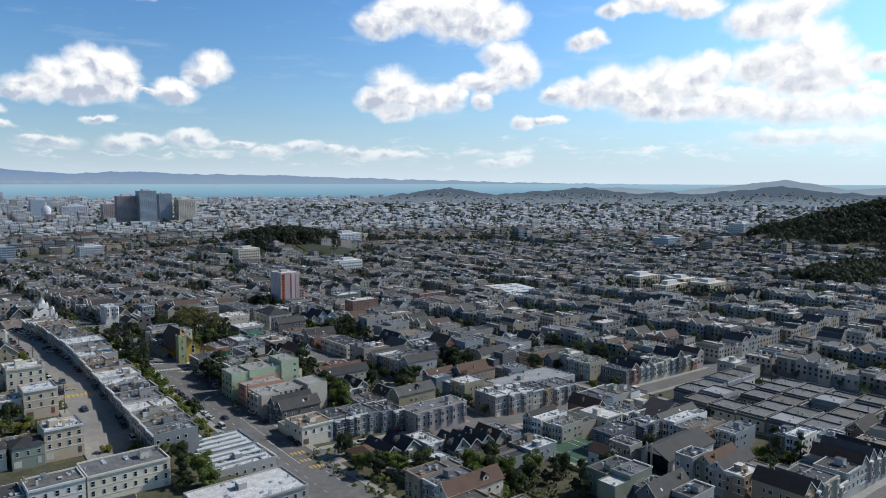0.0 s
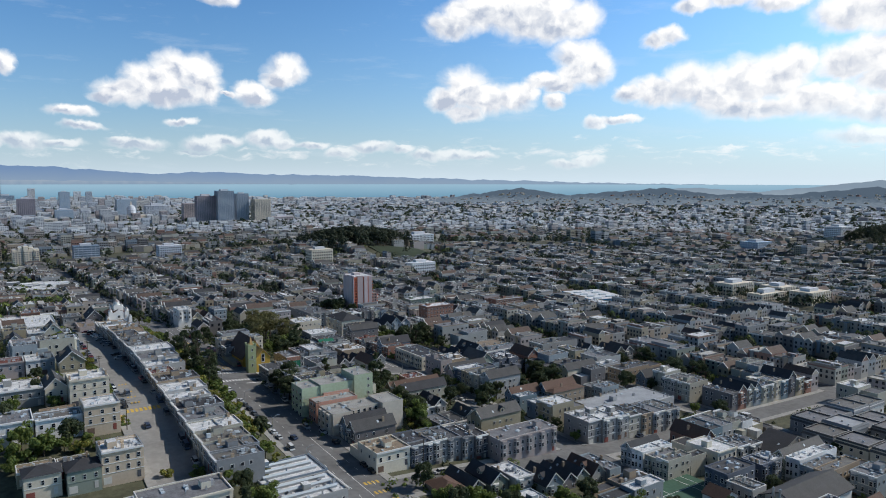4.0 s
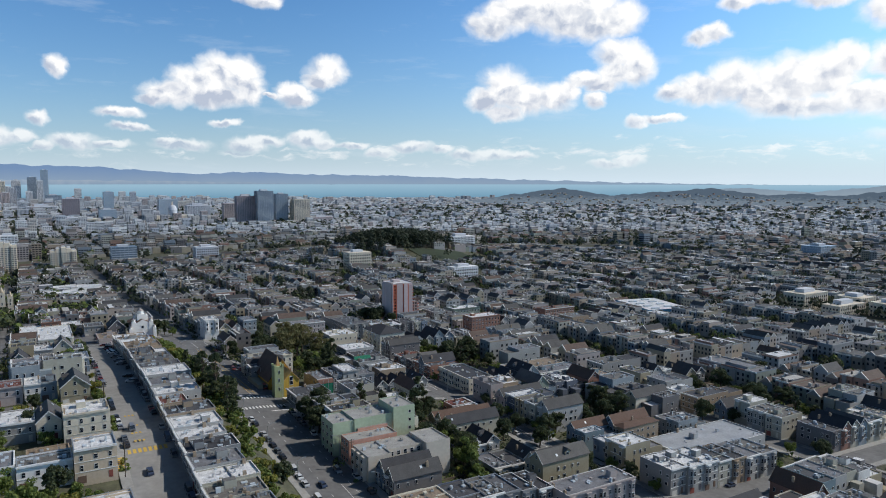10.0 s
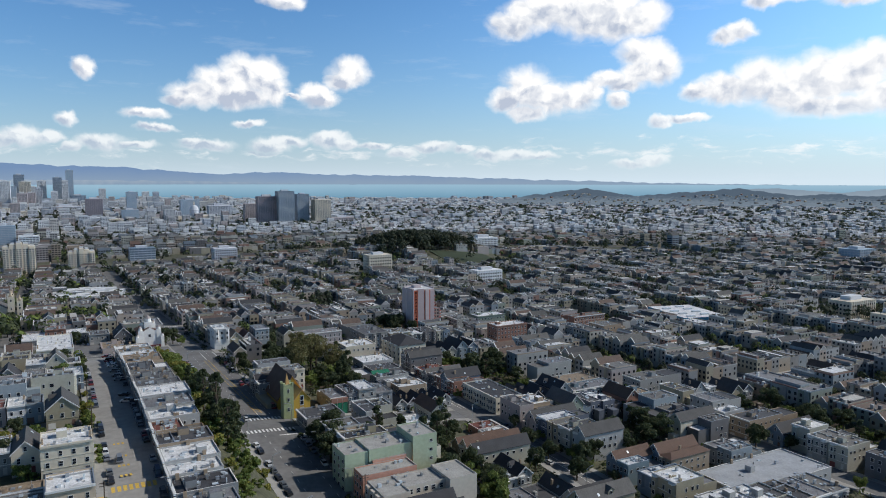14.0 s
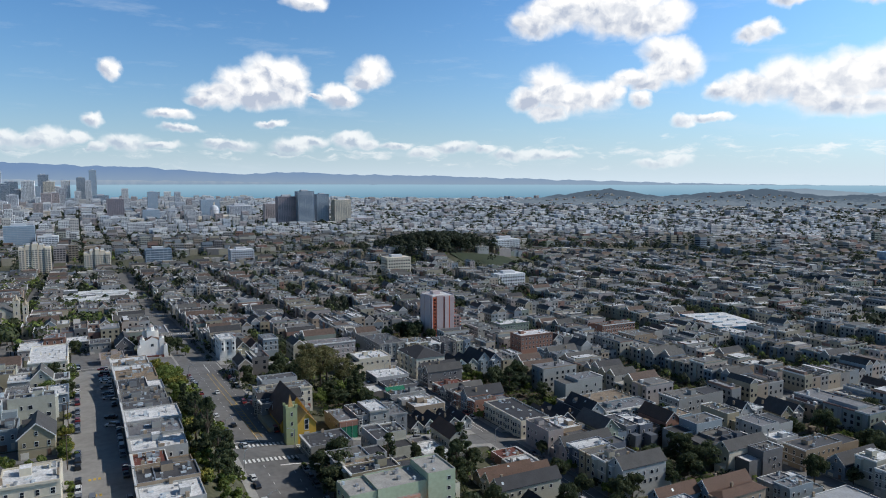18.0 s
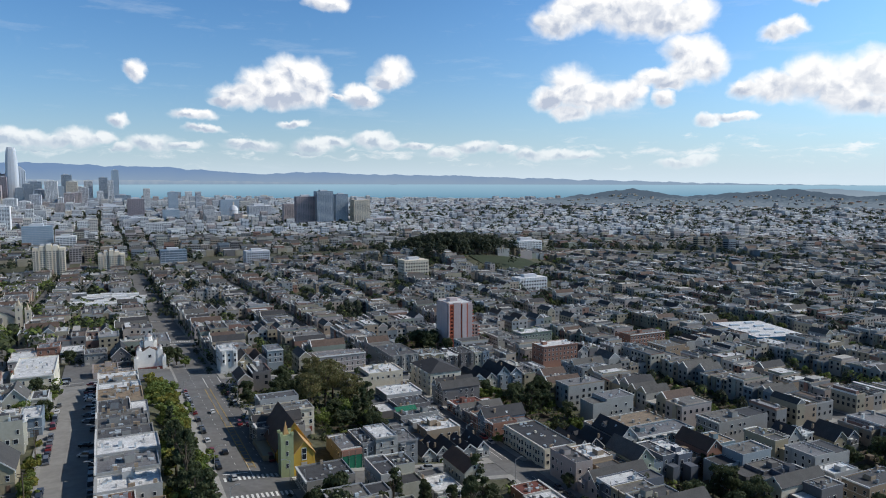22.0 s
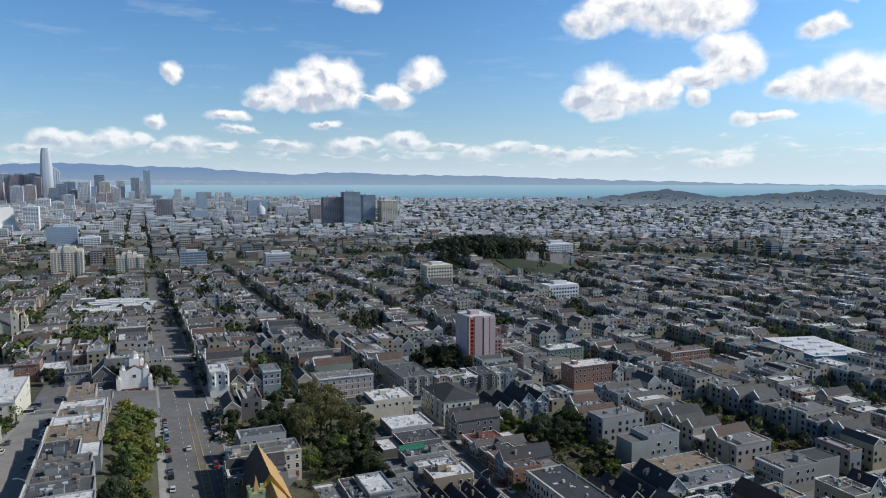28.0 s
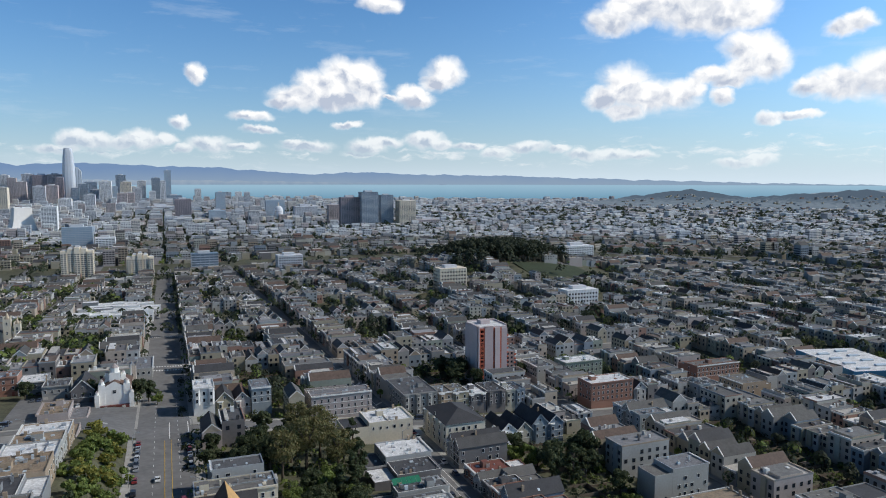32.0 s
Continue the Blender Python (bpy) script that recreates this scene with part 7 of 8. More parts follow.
def market_hall():
    """Broad store with a white roof and a blue band."""
    z = land(560, 555)
    t = thing("store_hall", 557, 555, z, -14, "broad store with a bright white roof and blue band", "store")
    s = Solid()
    s.box(-22, 22, -30, 30, -4, 8.0)
    part("wall", s, TONES[4], t)
    b = Solid()
    b.box(-22.2, -22.0, -30, 30, 4.5, 8.6)
    b.box(-22.2, 22, -30.2, -30.0, 4.5, 8.6)
    part("blue_band", b, M_BLUEPANEL, t, "blue fascia band")
    r = Solid()
    r.box(-21.8, 21.8, -29.8, 29.8, 8.0, 8.4)
    part("roof", r, ROOFS[4], t)
    for k in range(8):
        m = Solid()
        m.box(-16 + (k % 2) * 18, -8 + (k % 2) * 18, -26 + 6.5 * k, -23 + 6.5 * k, 8.4, 9.4)
        part("skylight_monitor", m, M_SKYLIGHT, t)


market_hall()
# scaffold netting on the house in repair
net = thing("scaffold", 157, 391.2, land(157, 391), 0, "green scaffold netting before a house front", "scaffold")
s = Solid()
s.box(-3.8, 3.8, -1.2, -0.2, 0, 5.2)
part("netting", s, M_NET, net)
for k in range(4):
    p = Solid()
    p.box(-3.8 + 2.5 * k - 0.05, -3.8 + 2.5 * k + 0.05, -1.35, -1.25, 0, 7.0)
    part("pole", p, M_VENT, net)
s = Solid()
s.box(-3.8, 3.8, -1.3, -0.2, 5.2, 7.2)
part("upper_sheet", s, WALLS[14], net, "rust-red sheeting")

# green awning over a yard roof
awning = thing("awning", 199, 441, 0.7, 0, "bright green fabric awning on a flat roof", "awning")
for k in range(6):
    s = Solid()
    s.face([(-5 + 1.7 * k, -1.6, 0.6), (-3.4 + 1.7 * k, -1.6, 0.6), (-3.4 + 1.7 * k, 1.2, 1.9), (-5 + 1.7 * k, 1.2, 1.9)])
    s.face([(-5 + 1.7 * k, 1.2, 1.86), (-3.4 + 1.7 * k, 1.2, 1.86), (-3.4 + 1.7 * k, -1.6, 0.56), (-5 + 1.7 * k, -1.6, 0.56)])
    part("awning_panel", s, M_NET, awning)
    for yy, zz in ((-1.5, 0.58), (1.1, 1.84)):
        s = Solid()
        s.box(-4.3 + 1.7 * k, -4.2 + 1.7 * k, yy - 0.05, yy + 0.05, -0.7, zz)
        part("post", s, M_VENT, awning)
# ---------------------------------------------------------------- trees
def tree_mesh(seed, clumps, leaves, rx, rz, z0, size, flat=0.75, cone=0.0):
    """Crown: leaf sprays on the shells of uneven clumps inside an ellipsoid or cone, with gaps between the clumps."""
    r = np.random.RandomState(seed)
    s = Solid()
    for c in range(clumps):
        u = r.rand()
        a, rad = r.rand() * 2 * math.pi, math.sqrt(r.rand())
        zz = z0 + rz * 2 * u
        fall = (1 - cone * u) * (math.sin(math.pi * min(max(u, 0.12), 0.92)) ** 0.5 if cone < 0.5 else 1.0)
        cx, cy = math.cos(a) * rad * rx * fall, math.sin(a) * rad * rx * fall
        cr = rx * (0.24 + 0.16 * r.rand()) * (1 - 0.45 * cone * u)
        d = r.normal(size=(leaves, 3))
        d /= np.linalg.norm(d, axis=1)[:, None]
        pts = d * cr * (0.6 + 0.5 * r.rand(leaves, 1)) * (1, 1, flat) + (cx, cy, zz)
        for p, n in zip(pts, d):
            n = n + r.normal(size=3) * 0.5
            t1 = np.cross(n, r.normal(size=3))
            t1 /= np.linalg.norm(t1) + 1e-6
            t2 = np.cross(n, t1)
            t2 /= np.linalg.norm(t2) + 1e-6
            q = size * (0.6 + 0.8 * r.rand())
            t1, t2 = t1 * q, t2 * q * 0.7
            s.face([tuple(p - t1), tuple(p - t2 * 0.9 + t1 * 0.1), tuple(p + t1), tuple(p + t2)])
    return s


def trunk_mesh(h, r0, seed, limbs=5, spread=2.2):
    r = random.Random(seed)
    s = Solid()

    def limb(a, b, ra, rb, n=6):
        d = (Vector(b) - Vector(a)).normalized()
        u = d.orthogonal().normalized()
        v = d.cross(u)
        i = len(s.v)
        for p, q in ((Vector(a), ra), (Vector(b), rb)):
            for k in range(n):
                w = p + (u * math.cos(2 * math.pi * k / n) + v * math.sin(2 * math.pi * k / n)) * q
                s.v.append(tuple(w))
        for k in range(n):
            j = (k + 1) % n
            s.f.append((i + k, i + j, i + n + j, i + n + k))
            s.m.append(0)
    limb((0, 0, -1), (0.1, 0.1, h * 0.55), r0, r0 * 0.7)
    limb((0.1, 0.1, h * 0.55), (0.3, -0.1, h), r0 * 0.7, r0 * 0.25)
    for k in range(limbs):
        a = 2 * math.pi * k / limbs + r.uniform(-0.4, 0.4)
        z = h * r.uniform(0.4, 0.65)
        limb((0.1, 0.1, z), (math.cos(a) * spread, math.sin(a) * spread, z + h * r.uniform(0.25, 0.45)), r0 * 0.45, r0 * 0.12, 5)
    return s


TREE_KINDS = {}


def tree_kind(key, seed, clumps, leaves, rx, rz, z0, size, leaf, h, r0, label, flat=0.75, cone=0.0, limbs=5):
    TREE_KINDS[key] = (tree_mesh(seed, clumps, leaves, rx, rz, z0, size, flat, cone).mesh("crown", [leaf]), trunk_mesh(h, r0, seed, limbs, rx * 0.5).mesh("trunk", [M_BARK]), label)


tree_kind("round", 1, 22, 110, 3.6, 2.6, 2.6, 0.33, M_LEAF[0], 5.5, 0.28, "dark green broadleaf tree with a dense uneven crown")
tree_kind("round_b", 2, 18, 110, 3.2, 2.4, 2.4, 0.30, M_LEAF[1], 5.0, 0.22, "green broadleaf tree with a loose crown")
tree_kind("pine", 3, 34, 95, 3.8, 6.0, 2.5, 0.40, M_LEAF[0], 12, 0.4, "tall dark conifer with layered boughs", 0.5, 0.75, 8)
tree_kind("fir", 4, 36, 95, 3.6, 5.5, 1.5, 0.38, M_LEAF[0], 11, 0.35, "tall green conifer with sunlit boughs", 0.5, 0.8, 8)
tree_kind("gum", 5, 30, 120, 6.0, 4.5, 7.0, 0.36, M_LEAF[2], 14, 0.55, "tall spreading olive-brown gum tree with bare limbs", 0.6, 0.0, 9)
tree_kind("shrub", 6, 9, 90, 1.9, 0.9, 0.2, 0.25, M_LEAF[1], 1.0, 0.08, "leafy green shrub on a bank", 0.7, 0.0, 3)
tree_kind("bush", 7, 9, 90, 1.7, 0.8, 0.2, 0.24, M_LEAF[3], 0.9, 0.08, "yellow-green flowering bush on a bank", 0.7, 0.0, 3)
tree_kind("cypress", 8, 30, 120, 5.5, 3.2, 4.5, 0.38, M_LEAF[0], 10, 0.5, "broad dark cypress with a flat-topped crown", 0.55, 0.0, 8)
tree_kind("laurel", 9, 14, 110, 2.6, 1.6, 0.8, 0.3, M_LEAF[1], 2.6, 0.15, "broad sunlit green laurel on a bank", 0.8, 0.0, 4)
tree_rng = random.Random(21)


def tree(key, x, y, scale=1.0, z=None, group="street and yard trees"):
    crown, trunk, label = TREE_KINDS[key]
    name = {"shrub": "shrub", "bush": "shrub"}.get(key, "tree")
    t = new(name)
    t.matrix_world = pose(x, y, (land(x, y) if z is None else z) - 0.1, 0, 0, tree_rng.uniform(0, 360)) @ Matrix.Diagonal((scale, scale, scale * tree_rng.uniform(0.9, 1.12), 1))
    tagged(t, label, name, group)
    for n, me in (("crown", crown), ("trunk", trunk)):
        o = new(n, me)
        o.parent = t
    return t


# the bank between the terrace row and the boulevard
for y in np.arange(262, 375, 2.3):
    tree(tree_rng.choice(("shrub", "bush", "bush", "shrub")), tree_rng.uniform(92.5, 106.5), y + tree_rng.uniform(-1.5, 1.5), tree_rng.uniform(0.9, 1.9))
for x, y, k, s in ((95, 262, "round_b", 0.9), (102, 287, "round", 0.95), (104, 300, "round_b", 0.6), (98, 341, "pine", 1.05), (102, 349, "fir", 1.2), (97, 356, "pine", 1.25), (104, 362, "pine", 0.95), (99, 368, "fir", 1.2),
                   (96, 375, "pine", 1.05), (103, 384, "round_b", 1.2), (97, 391, "round", 1.2), (103, 398, "pine", 0.7), (98, 405, "round", 1.1), (104, 413, "round", 1.0), (98, 421, "fir", 0.7),
                   (103, 430, "round_b", 1.2), (97, 437, "round", 1.1), (104, 446, "round", 1.1), (99, 454, "round_b", 1.2), (104, 463, "round_b", 1.0), (98, 470, "round", 1.0),
                   (103, 480, "round_b", 1.1), (98, 489, "round", 0.9), (104, 497, "round_b", 1.0), (99, 507, "round_b", 0.9), (104, 516, "shrub", 1.5), (70.5, 256, "round_b", 0.8), (77, 228, "fir", 0.9)):
    if 400 < y < 520 and x > 90 and k in ("round", "round_b"):
        k, s = ("bush", s * 2.2) if k == "round_b" else ("shrub", s * 2.0)
    tree(k, x, y, s)
for y in np.arange(380, 520, 2.8):
    tree(tree_rng.choice(("shrub", "bush", "shrub")), tree_rng.uniform(94, 108), y, tree_rng.uniform(1.1, 2.3))
# trees of the first blocks right of the boulevard
BLOCK_TREES_FIRST = [
    (133, 336, "cypress", 1.05), (138, 345, "round", 1.5), (134, 354, "cypress", 0.85), (145, 349, "round", 1.3), (141, 358, "round", 1.3), (151, 343, "pine", 0.9), (158, 352, "pine", 1.0),
    (166, 346, "fir", 1.05), (175, 332, "pine", 1.15), (179, 340, "pine", 1.2), (171, 337, "pine", 1.0), (170, 300, "round_b", 1.3), (167, 308, "round", 1.4), (173, 290, "round_b", 1.2),
    (178, 312, "round", 1.2), (168, 282, "bush", 2.0), (214, 268, "round", 1.2), (206, 310, "round", 1.1), (196, 272, "round", 1.0), (160, 462, "gum", 1.0), (170, 470, "gum", 1.15),
    (181, 466, "gum", 1.0), (166, 480, "cypress", 1.1), (157, 473, "cypress", 1.0), (178, 484, "gum", 1.05), (186, 478, "cypress", 0.9), (155, 488, "round", 1.6), (165, 492, "cypress", 1.0),
    (187, 458, "pine", 1.0), (190, 470, "pine", 0.8), (192, 488, "pine", 1.0), (150, 480, "round", 1.4)]
BLOCK_TREES_SECOND = [
    (146, 468, "round", 1.3), (176, 452, "round_b", 1.3), (168, 447, "round", 1.2), (160, 440, "round_b", 1.0), (136, 478, "round", 0.9), (138, 495, "round", 1.0), (141, 510, "round_b", 0.9),
    (148, 520, "round", 1.2), (160, 515, "round", 1.2), (172, 512, "round", 1.0), (140, 230, "round", 1.1), (147, 205, "round_b", 1.2), (153, 198, "round", 1.2), (146, 193, "bush", 2.2),
    (185, 196, "round", 1.1), (192, 180, "round_b", 1.2), (184, 178, "bush", 2.0), (200, 172, "round", 1.1), (213, 160, "round", 1.3), (246, 165, "round", 1.2), (268, 215, "round", 1.0),
    (258, 226, "bush", 1.5), (262, 450, "round", 1.5), (268, 460, "round", 1.6), (280, 452, "cypress", 1.0), (286, 465, "round", 1.6), (256, 470, "round_b", 1.2), (284, 602, "cypress", 1.2),
    (290, 612, "cypress", 1.3), (281, 618, "round", 1.8), (292, 590, "round", 1.4), (330, 606, "round", 1.2)]
BLOCK_TREES_THIRD = [
    (324, 628, "round", 1.3), (216, 330, "round", 1.1), (218, 300, "round_b", 1.0), (255, 315, "cypress", 0.9), (262, 330, "round", 1.5), (272, 320, "round", 1.4), (248, 340, "round", 1.3),
    (285, 335, "cypress", 1.0), (300, 320, "round_b", 1.2), (310, 345, "round", 1.4), (295, 355, "round", 1.2), (320, 300, "round", 1.3), (312, 225, "round", 1.1), (322, 240, "round", 1.2),
    (365, 300, "cypress", 1.1), (375, 310, "round", 1.5), (385, 300, "cypress", 1.0), (360, 340, "round", 1.3), (382, 338, "cypress", 1.1), (420, 330, "round", 1.4), (430, 345, "cypress", 1.0),
    (110, 590, "round", 1.3), (114, 583, "round", 1.2), (88, 590, "round", 1.2), (118, 575, "round_b", 0.9), (30, 292, "round_b", 1.2), (38, 296, "round", 1.1), (24, 300, "round_b", 1.2),
    (62, 262, "bush", 1.4), (32, 348, "round", 1.0), (56, 372, "bush", 1.3), (56, 376, "round_b", 0.7)]
BLOCK_TREES_FOURTH = [
    (34, 374, "round", 0.9), (57, 415, "bush", 1.2), (50, 445, "round_b", 1.3), (56, 450, "round", 0.9), (56, 480, "round_b", 0.9), (20, 320, "round", 1.1), (48, 290, "shrub", 1.6)]
for x, y, k, s in (BLOCK_TREES_FIRST + BLOCK_TREES_SECOND + BLOCK_TREES_THIRD + BLOCK_TREES_FOURTH):
    tree(k, x, y, s)
# hedges and garden trees left of the upper street
for x, y, k, q in ((16, 296, "round_b", 1.0), (22, 293, "laurel", 1.3), (27, 290, "shrub", 2.0), (31, 296, "laurel", 1.2), (36, 293, "round_b", 0.9), (41, 290, "bush", 2.0), (44, 294, "laurel", 1.1), (20, 286, "laurel", 1.2),
                   (57.2, 305, "shrub", 0.9), (57.3, 309, "bush", 0.9), (57.3, 338, "shrub", 1.1), (57.4, 345, "laurel", 0.7), (57, 372, "laurel", 1.0), (57, 380, "bush", 1.6), (57.2, 386, "shrub", 1.5), (56.8, 393, "bush", 1.7), (56.6, 399, "shrub", 1.4), (40, 366, "round_b", 0.9), (30, 370, "bush", 2.2), (20, 374, "laurel", 1.5), (48, 368, "shrub", 1.8),
                   (57.5, 447, "shrub", 1.2), (57.4, 453, "bush", 1.0), (57.3, 484, "round", 0.8), (56.8, 491, "laurel", 1.2), (50, 497, "round", 1.0), (38, 418, "laurel", 1.3), (30, 415, "round_b", 1.0), (58, 604, "round", 1.1), (85, 600, "round_b", 0.8)):
    tree(k, x, y, q)
# trees that rise between the houses
TALL_TREES_FIRST = [
    (141, 356, "round", 1.5), (134, 350, "round", 1.3), (148, 352, "round", 1.3), (162, 360, "fir", 1.0), (168, 364, "fir", 0.8), (189, 356, "pine", 1.1), (187, 346, "pine", 1.0),
    (192, 350, "round", 1.0), (173, 287, "round_b", 1.5), (177, 297, "round", 1.4), (169, 276, "laurel", 1.5), (180, 304, "round_b", 1.2), (218, 318, "round", 1.0), (227, 308, "round", 1.2),
    (236, 312, "cypress", 0.8), (216, 298, "round", 1.1), (250, 296, "round", 0.9), (80, 240, "round", 1.2), (84, 232, "round_b", 1.3), (79, 248, "laurel", 1.5), (83, 222, "laurel", 1.6),
    (81, 253, "shrub", 2.0), (180, 182, "round_b", 1.1), (174, 184, "round", 1.1), (173, 191, "laurel", 1.5), (139, 208, "round", 1.2), (138, 215, "round_b", 1.0), (150, 214, "laurel", 1.4),
    (163, 208, "laurel", 1.2), (178, 200, "laurel", 1.3), (166, 183, "laurel", 1.6), (178, 496, "gum", 1.1)]
TALL_TREES_SECOND = [
    (172, 500, "gum", 1.0), (171, 448, "laurel", 2.0), (180, 436, "laurel", 1.8), (176, 442, "fir", 1.0), (183, 452, "fir", 1.1), (260, 466, "laurel", 1.8), (285, 470, "round", 1.3),
    (279, 374, "round", 1.2), (284, 362, "round_b", 1.3), (313, 452, "round", 1.2)]
for x, y, k, q in (TALL_TREES_FIRST + TALL_TREES_SECOND):
    tree(k, x, y, q)
for x, y in TREES:
    if in_town(x, y) and free(x - 2, x + 2, y - 2, y + 2) and path_gap(x, y) < 330 and tree_rng.random() < 0.75:
        tree(tree_rng.choice(("round", "round", "round_b", "round_b", "cypress", "pine")), x, y, tree_rng.uniform(0.6, 1.15))
for x, y in STREET_TREES:
    if in_town(x, y) and x > 140 and free(x - 1, x + 1, y - 1, y + 1) and path_gap(x, y) < 260:
        tree(tree_rng.choice(("round", "round_b", "round_b")), x, y, tree_rng.uniform(0.5, 0.85))


def woods():
    """Far trees: yards, street trees, the park hill and the wooded hill, as leaf clumps on stems."""
    r = random.Random(31)
    s = [Solid(), Solid(), Solid(), Solid()]

    def clump(x, y, z, rad, m, n=16, size=1.0):
        for _ in range(n):
            a, u = r.uniform(0, 6.283), r.uniform(-0.5, 1)
            q = math.sqrt(max(0.05, 1 - u * u)) * rad
            px, py, pz = x + math.cos(a) * q, y + math.sin(a) * q, z + rad * 0.9 * (u + 0.6)
            w = size * r.uniform(0.7, 1.3)
            nx, ny, nz = math.cos(a), math.sin(a), u + 0.3
            t1 = (-ny * w, nx * w, r.uniform(-0.3, 0.3) * w)
            t2 = (-nx * nz * w * 0.7 + r.uniform(-.3, .3) * w, -ny * nz * w * 0.7, w * 0.8)
            s[m].face([(px - t1[0], py - t1[1], pz - t1[2]), (px + t2[0] * -1, py - t2[1], pz - t2[2]), (px + t1[0], py + t1[1], pz + t1[2]), (px + t2[0], py + t2[1], pz + t2[2])])

    def stem(x, y, z, h):
        s[2].prism([(x - 0.3, y - 0.3), (x + 0.3, y - 0.3), (x, y + 0.3)], z - 1, z + h, top=-1)

    for x, y in TREES:
        if in_town(x, y) and path_gap(x, y) >= 330 and free(x - 2, x + 2, y - 2, y + 2):
            z, rad = land(x, y), r.uniform(2.4, 5.0)
            stem(x, y, z, 4)
            for _ in range(3):
                clump(x + r.uniform(-2, 2), y + r.uniform(-2, 2), z + r.uniform(2, 5), rad * 0.7, 3 if r.random() < 0.55 else r.choice((0, 0, 1)), 34, 0.75)
    for x, y in STREET_TREES:
        if in_town(x, y) and path_gap(x, y) >= 260:
            z = land(x, y)
            stem(x, y, z, 3)
            clump(x, y, z + 2.6, r.uniform(1.6, 2.8), r.choice((0, 1, 3)), 36, 0.6)
    # low shrubs and hedges of the back yards
    for x, y in TREES:
        if in_town(x, y) and path_gap(x, y) < 600:
            for _ in range(7):
                px, py, rad = x + r.uniform(-9, 9), y + r.uniform(-7, 7), r.uniform(0.9, 2.0)
                if free(px - 1, px + 1, py - 1, py + 1):
                    clump(px, py, land(px, py) - 0.3, rad, 0 if r.random() < 0.5 else 1, 24, 0.45)
    # undergrowth of the near yards, clear of the streets
    for _ in range(5200):
        x, y = r.uniform(128, 430), r.uniform(168, 660)
        if min(abs(x - q) for q in STREETS_Y) < 10 or min(abs(y - q) for q in STREETS_X) < 10 or not in_town(x, y) or not free(x - 1, x + 1, y - 1, y + 1):
            continue
        clump(x, y, land(x, y) - 0.4, r.uniform(0.8, 2.3), r.choice((0, 0, 1, 3, 3)), 22, 0.5)
    for _ in range(420):  # the planted slope and the grove
        x, y = (r.uniform(128, 186), r.uniform(176, 240)) if r.random() < 0.5 else (r.uniform(140, 190), r.uniform(440, 512))
        if free(x - 1, x + 1, y - 1, y + 1) or 155 < x < 188 or y < 212:
            clump(x, y, land(x, y) - 0.4, r.uniform(0.8, 2.2), r.choice((0, 1, 1, 3)), 24, 0.5)
    # the park hill
    for _ in range(800):
        x, y = 560 + r.gauss(0, 37), 1122 + r.gauss(0, 44)
        if y < 1064 and x > 552 or y < 1040:
            continue
        z = land(x, y)
        stem(x, y, z, 7)
        for _ in range(3):
            clump(x + r.uniform(-3, 3), y + r.uniform(-3, 3), z + r.uniform(5, 19), r.uniform(3, 5.5), 3, 20, 1.3)
    # the wooded hill and the green belt before it
    for k in range(2330):
        x, y = (1575 + r.gauss(0, 170), 470 + r.gauss(0, 170)) if k < 2000 else (r.uniform(860, 1120), 365 + r.gauss(0, 20))
        if k < 2000 and bumpy(x, y, 1589, 470, 250, 250, 1) < 0.2:
            continue
        z = land(x, y)
        stem(x, y, z, 7)
        for _ in range(3):
            clump(x + r.uniform(-4, 4), y + r.uniform(-4, 4), z + r.uniform(4, 13), r.uniform(4, 7), 3 if r.random() < 0.93 else 0, 18, 1.9)
    # scattered over the far town
    for _ in range(6200):
        d, az = 700 + 2900 * r.random() ** 1.3, radians(r.uniform(-16, 76))
        x, y = 60 + d * math.sin(az), 110 + d * math.cos(az)
        if d < 1500 and in_town(x, y) and x < 1160 and r.random() < 0.6:
            continue
        z, big = land(x, y), 1 + d / 1800
        for _ in range(2):
            clump(x + r.uniform(-4, 4) * big, y + r.uniform(-4, 4) * big, z + r.uniform(2, 6), r.uniform(3, 5) * big ** 0.6, 3 if r.random() < 0.8 else 0, 12, 1.2 * big)
    # groves left of the boulevard, in the middle distance
    for gx, gy, n, sp in ((25, 700, 60, 22), (-20, 640, 40, 20), (60, 730, 40, 18), (40, 880, 50, 25), (-30, 1150, 80, 40), (90, 1650, 120, 45), (-120, 1850, 160, 70), (-150, 2100, 120, 60)):
        for _ in range(n):
            x, y = gx + r.gauss(0, sp), gy + r.gauss(0, sp)
            z = land(x, y)
            stem(x, y, z, 5)
            for _ in range(2):
                clump(x + r.uniform(-2, 2), y + r.uniform(-2, 2), z + r.uniform(2, 7), r.uniform(3, 5), 0 if r.random() < 0.6 else 1, 16, 1.3)
    for q, m, n in ((s[0], M_LEAF[0], "dark_foliage"), (s[1], M_LEAF[1], "green_foliage"), (s[2], M_BARK, "tree_stems"), (s[3], M_LEAF_WOOD, "woodland")):
        whole(n, q, m, "distant trees of yards, parks and wooded hills", "trees", "stuff")


woods()
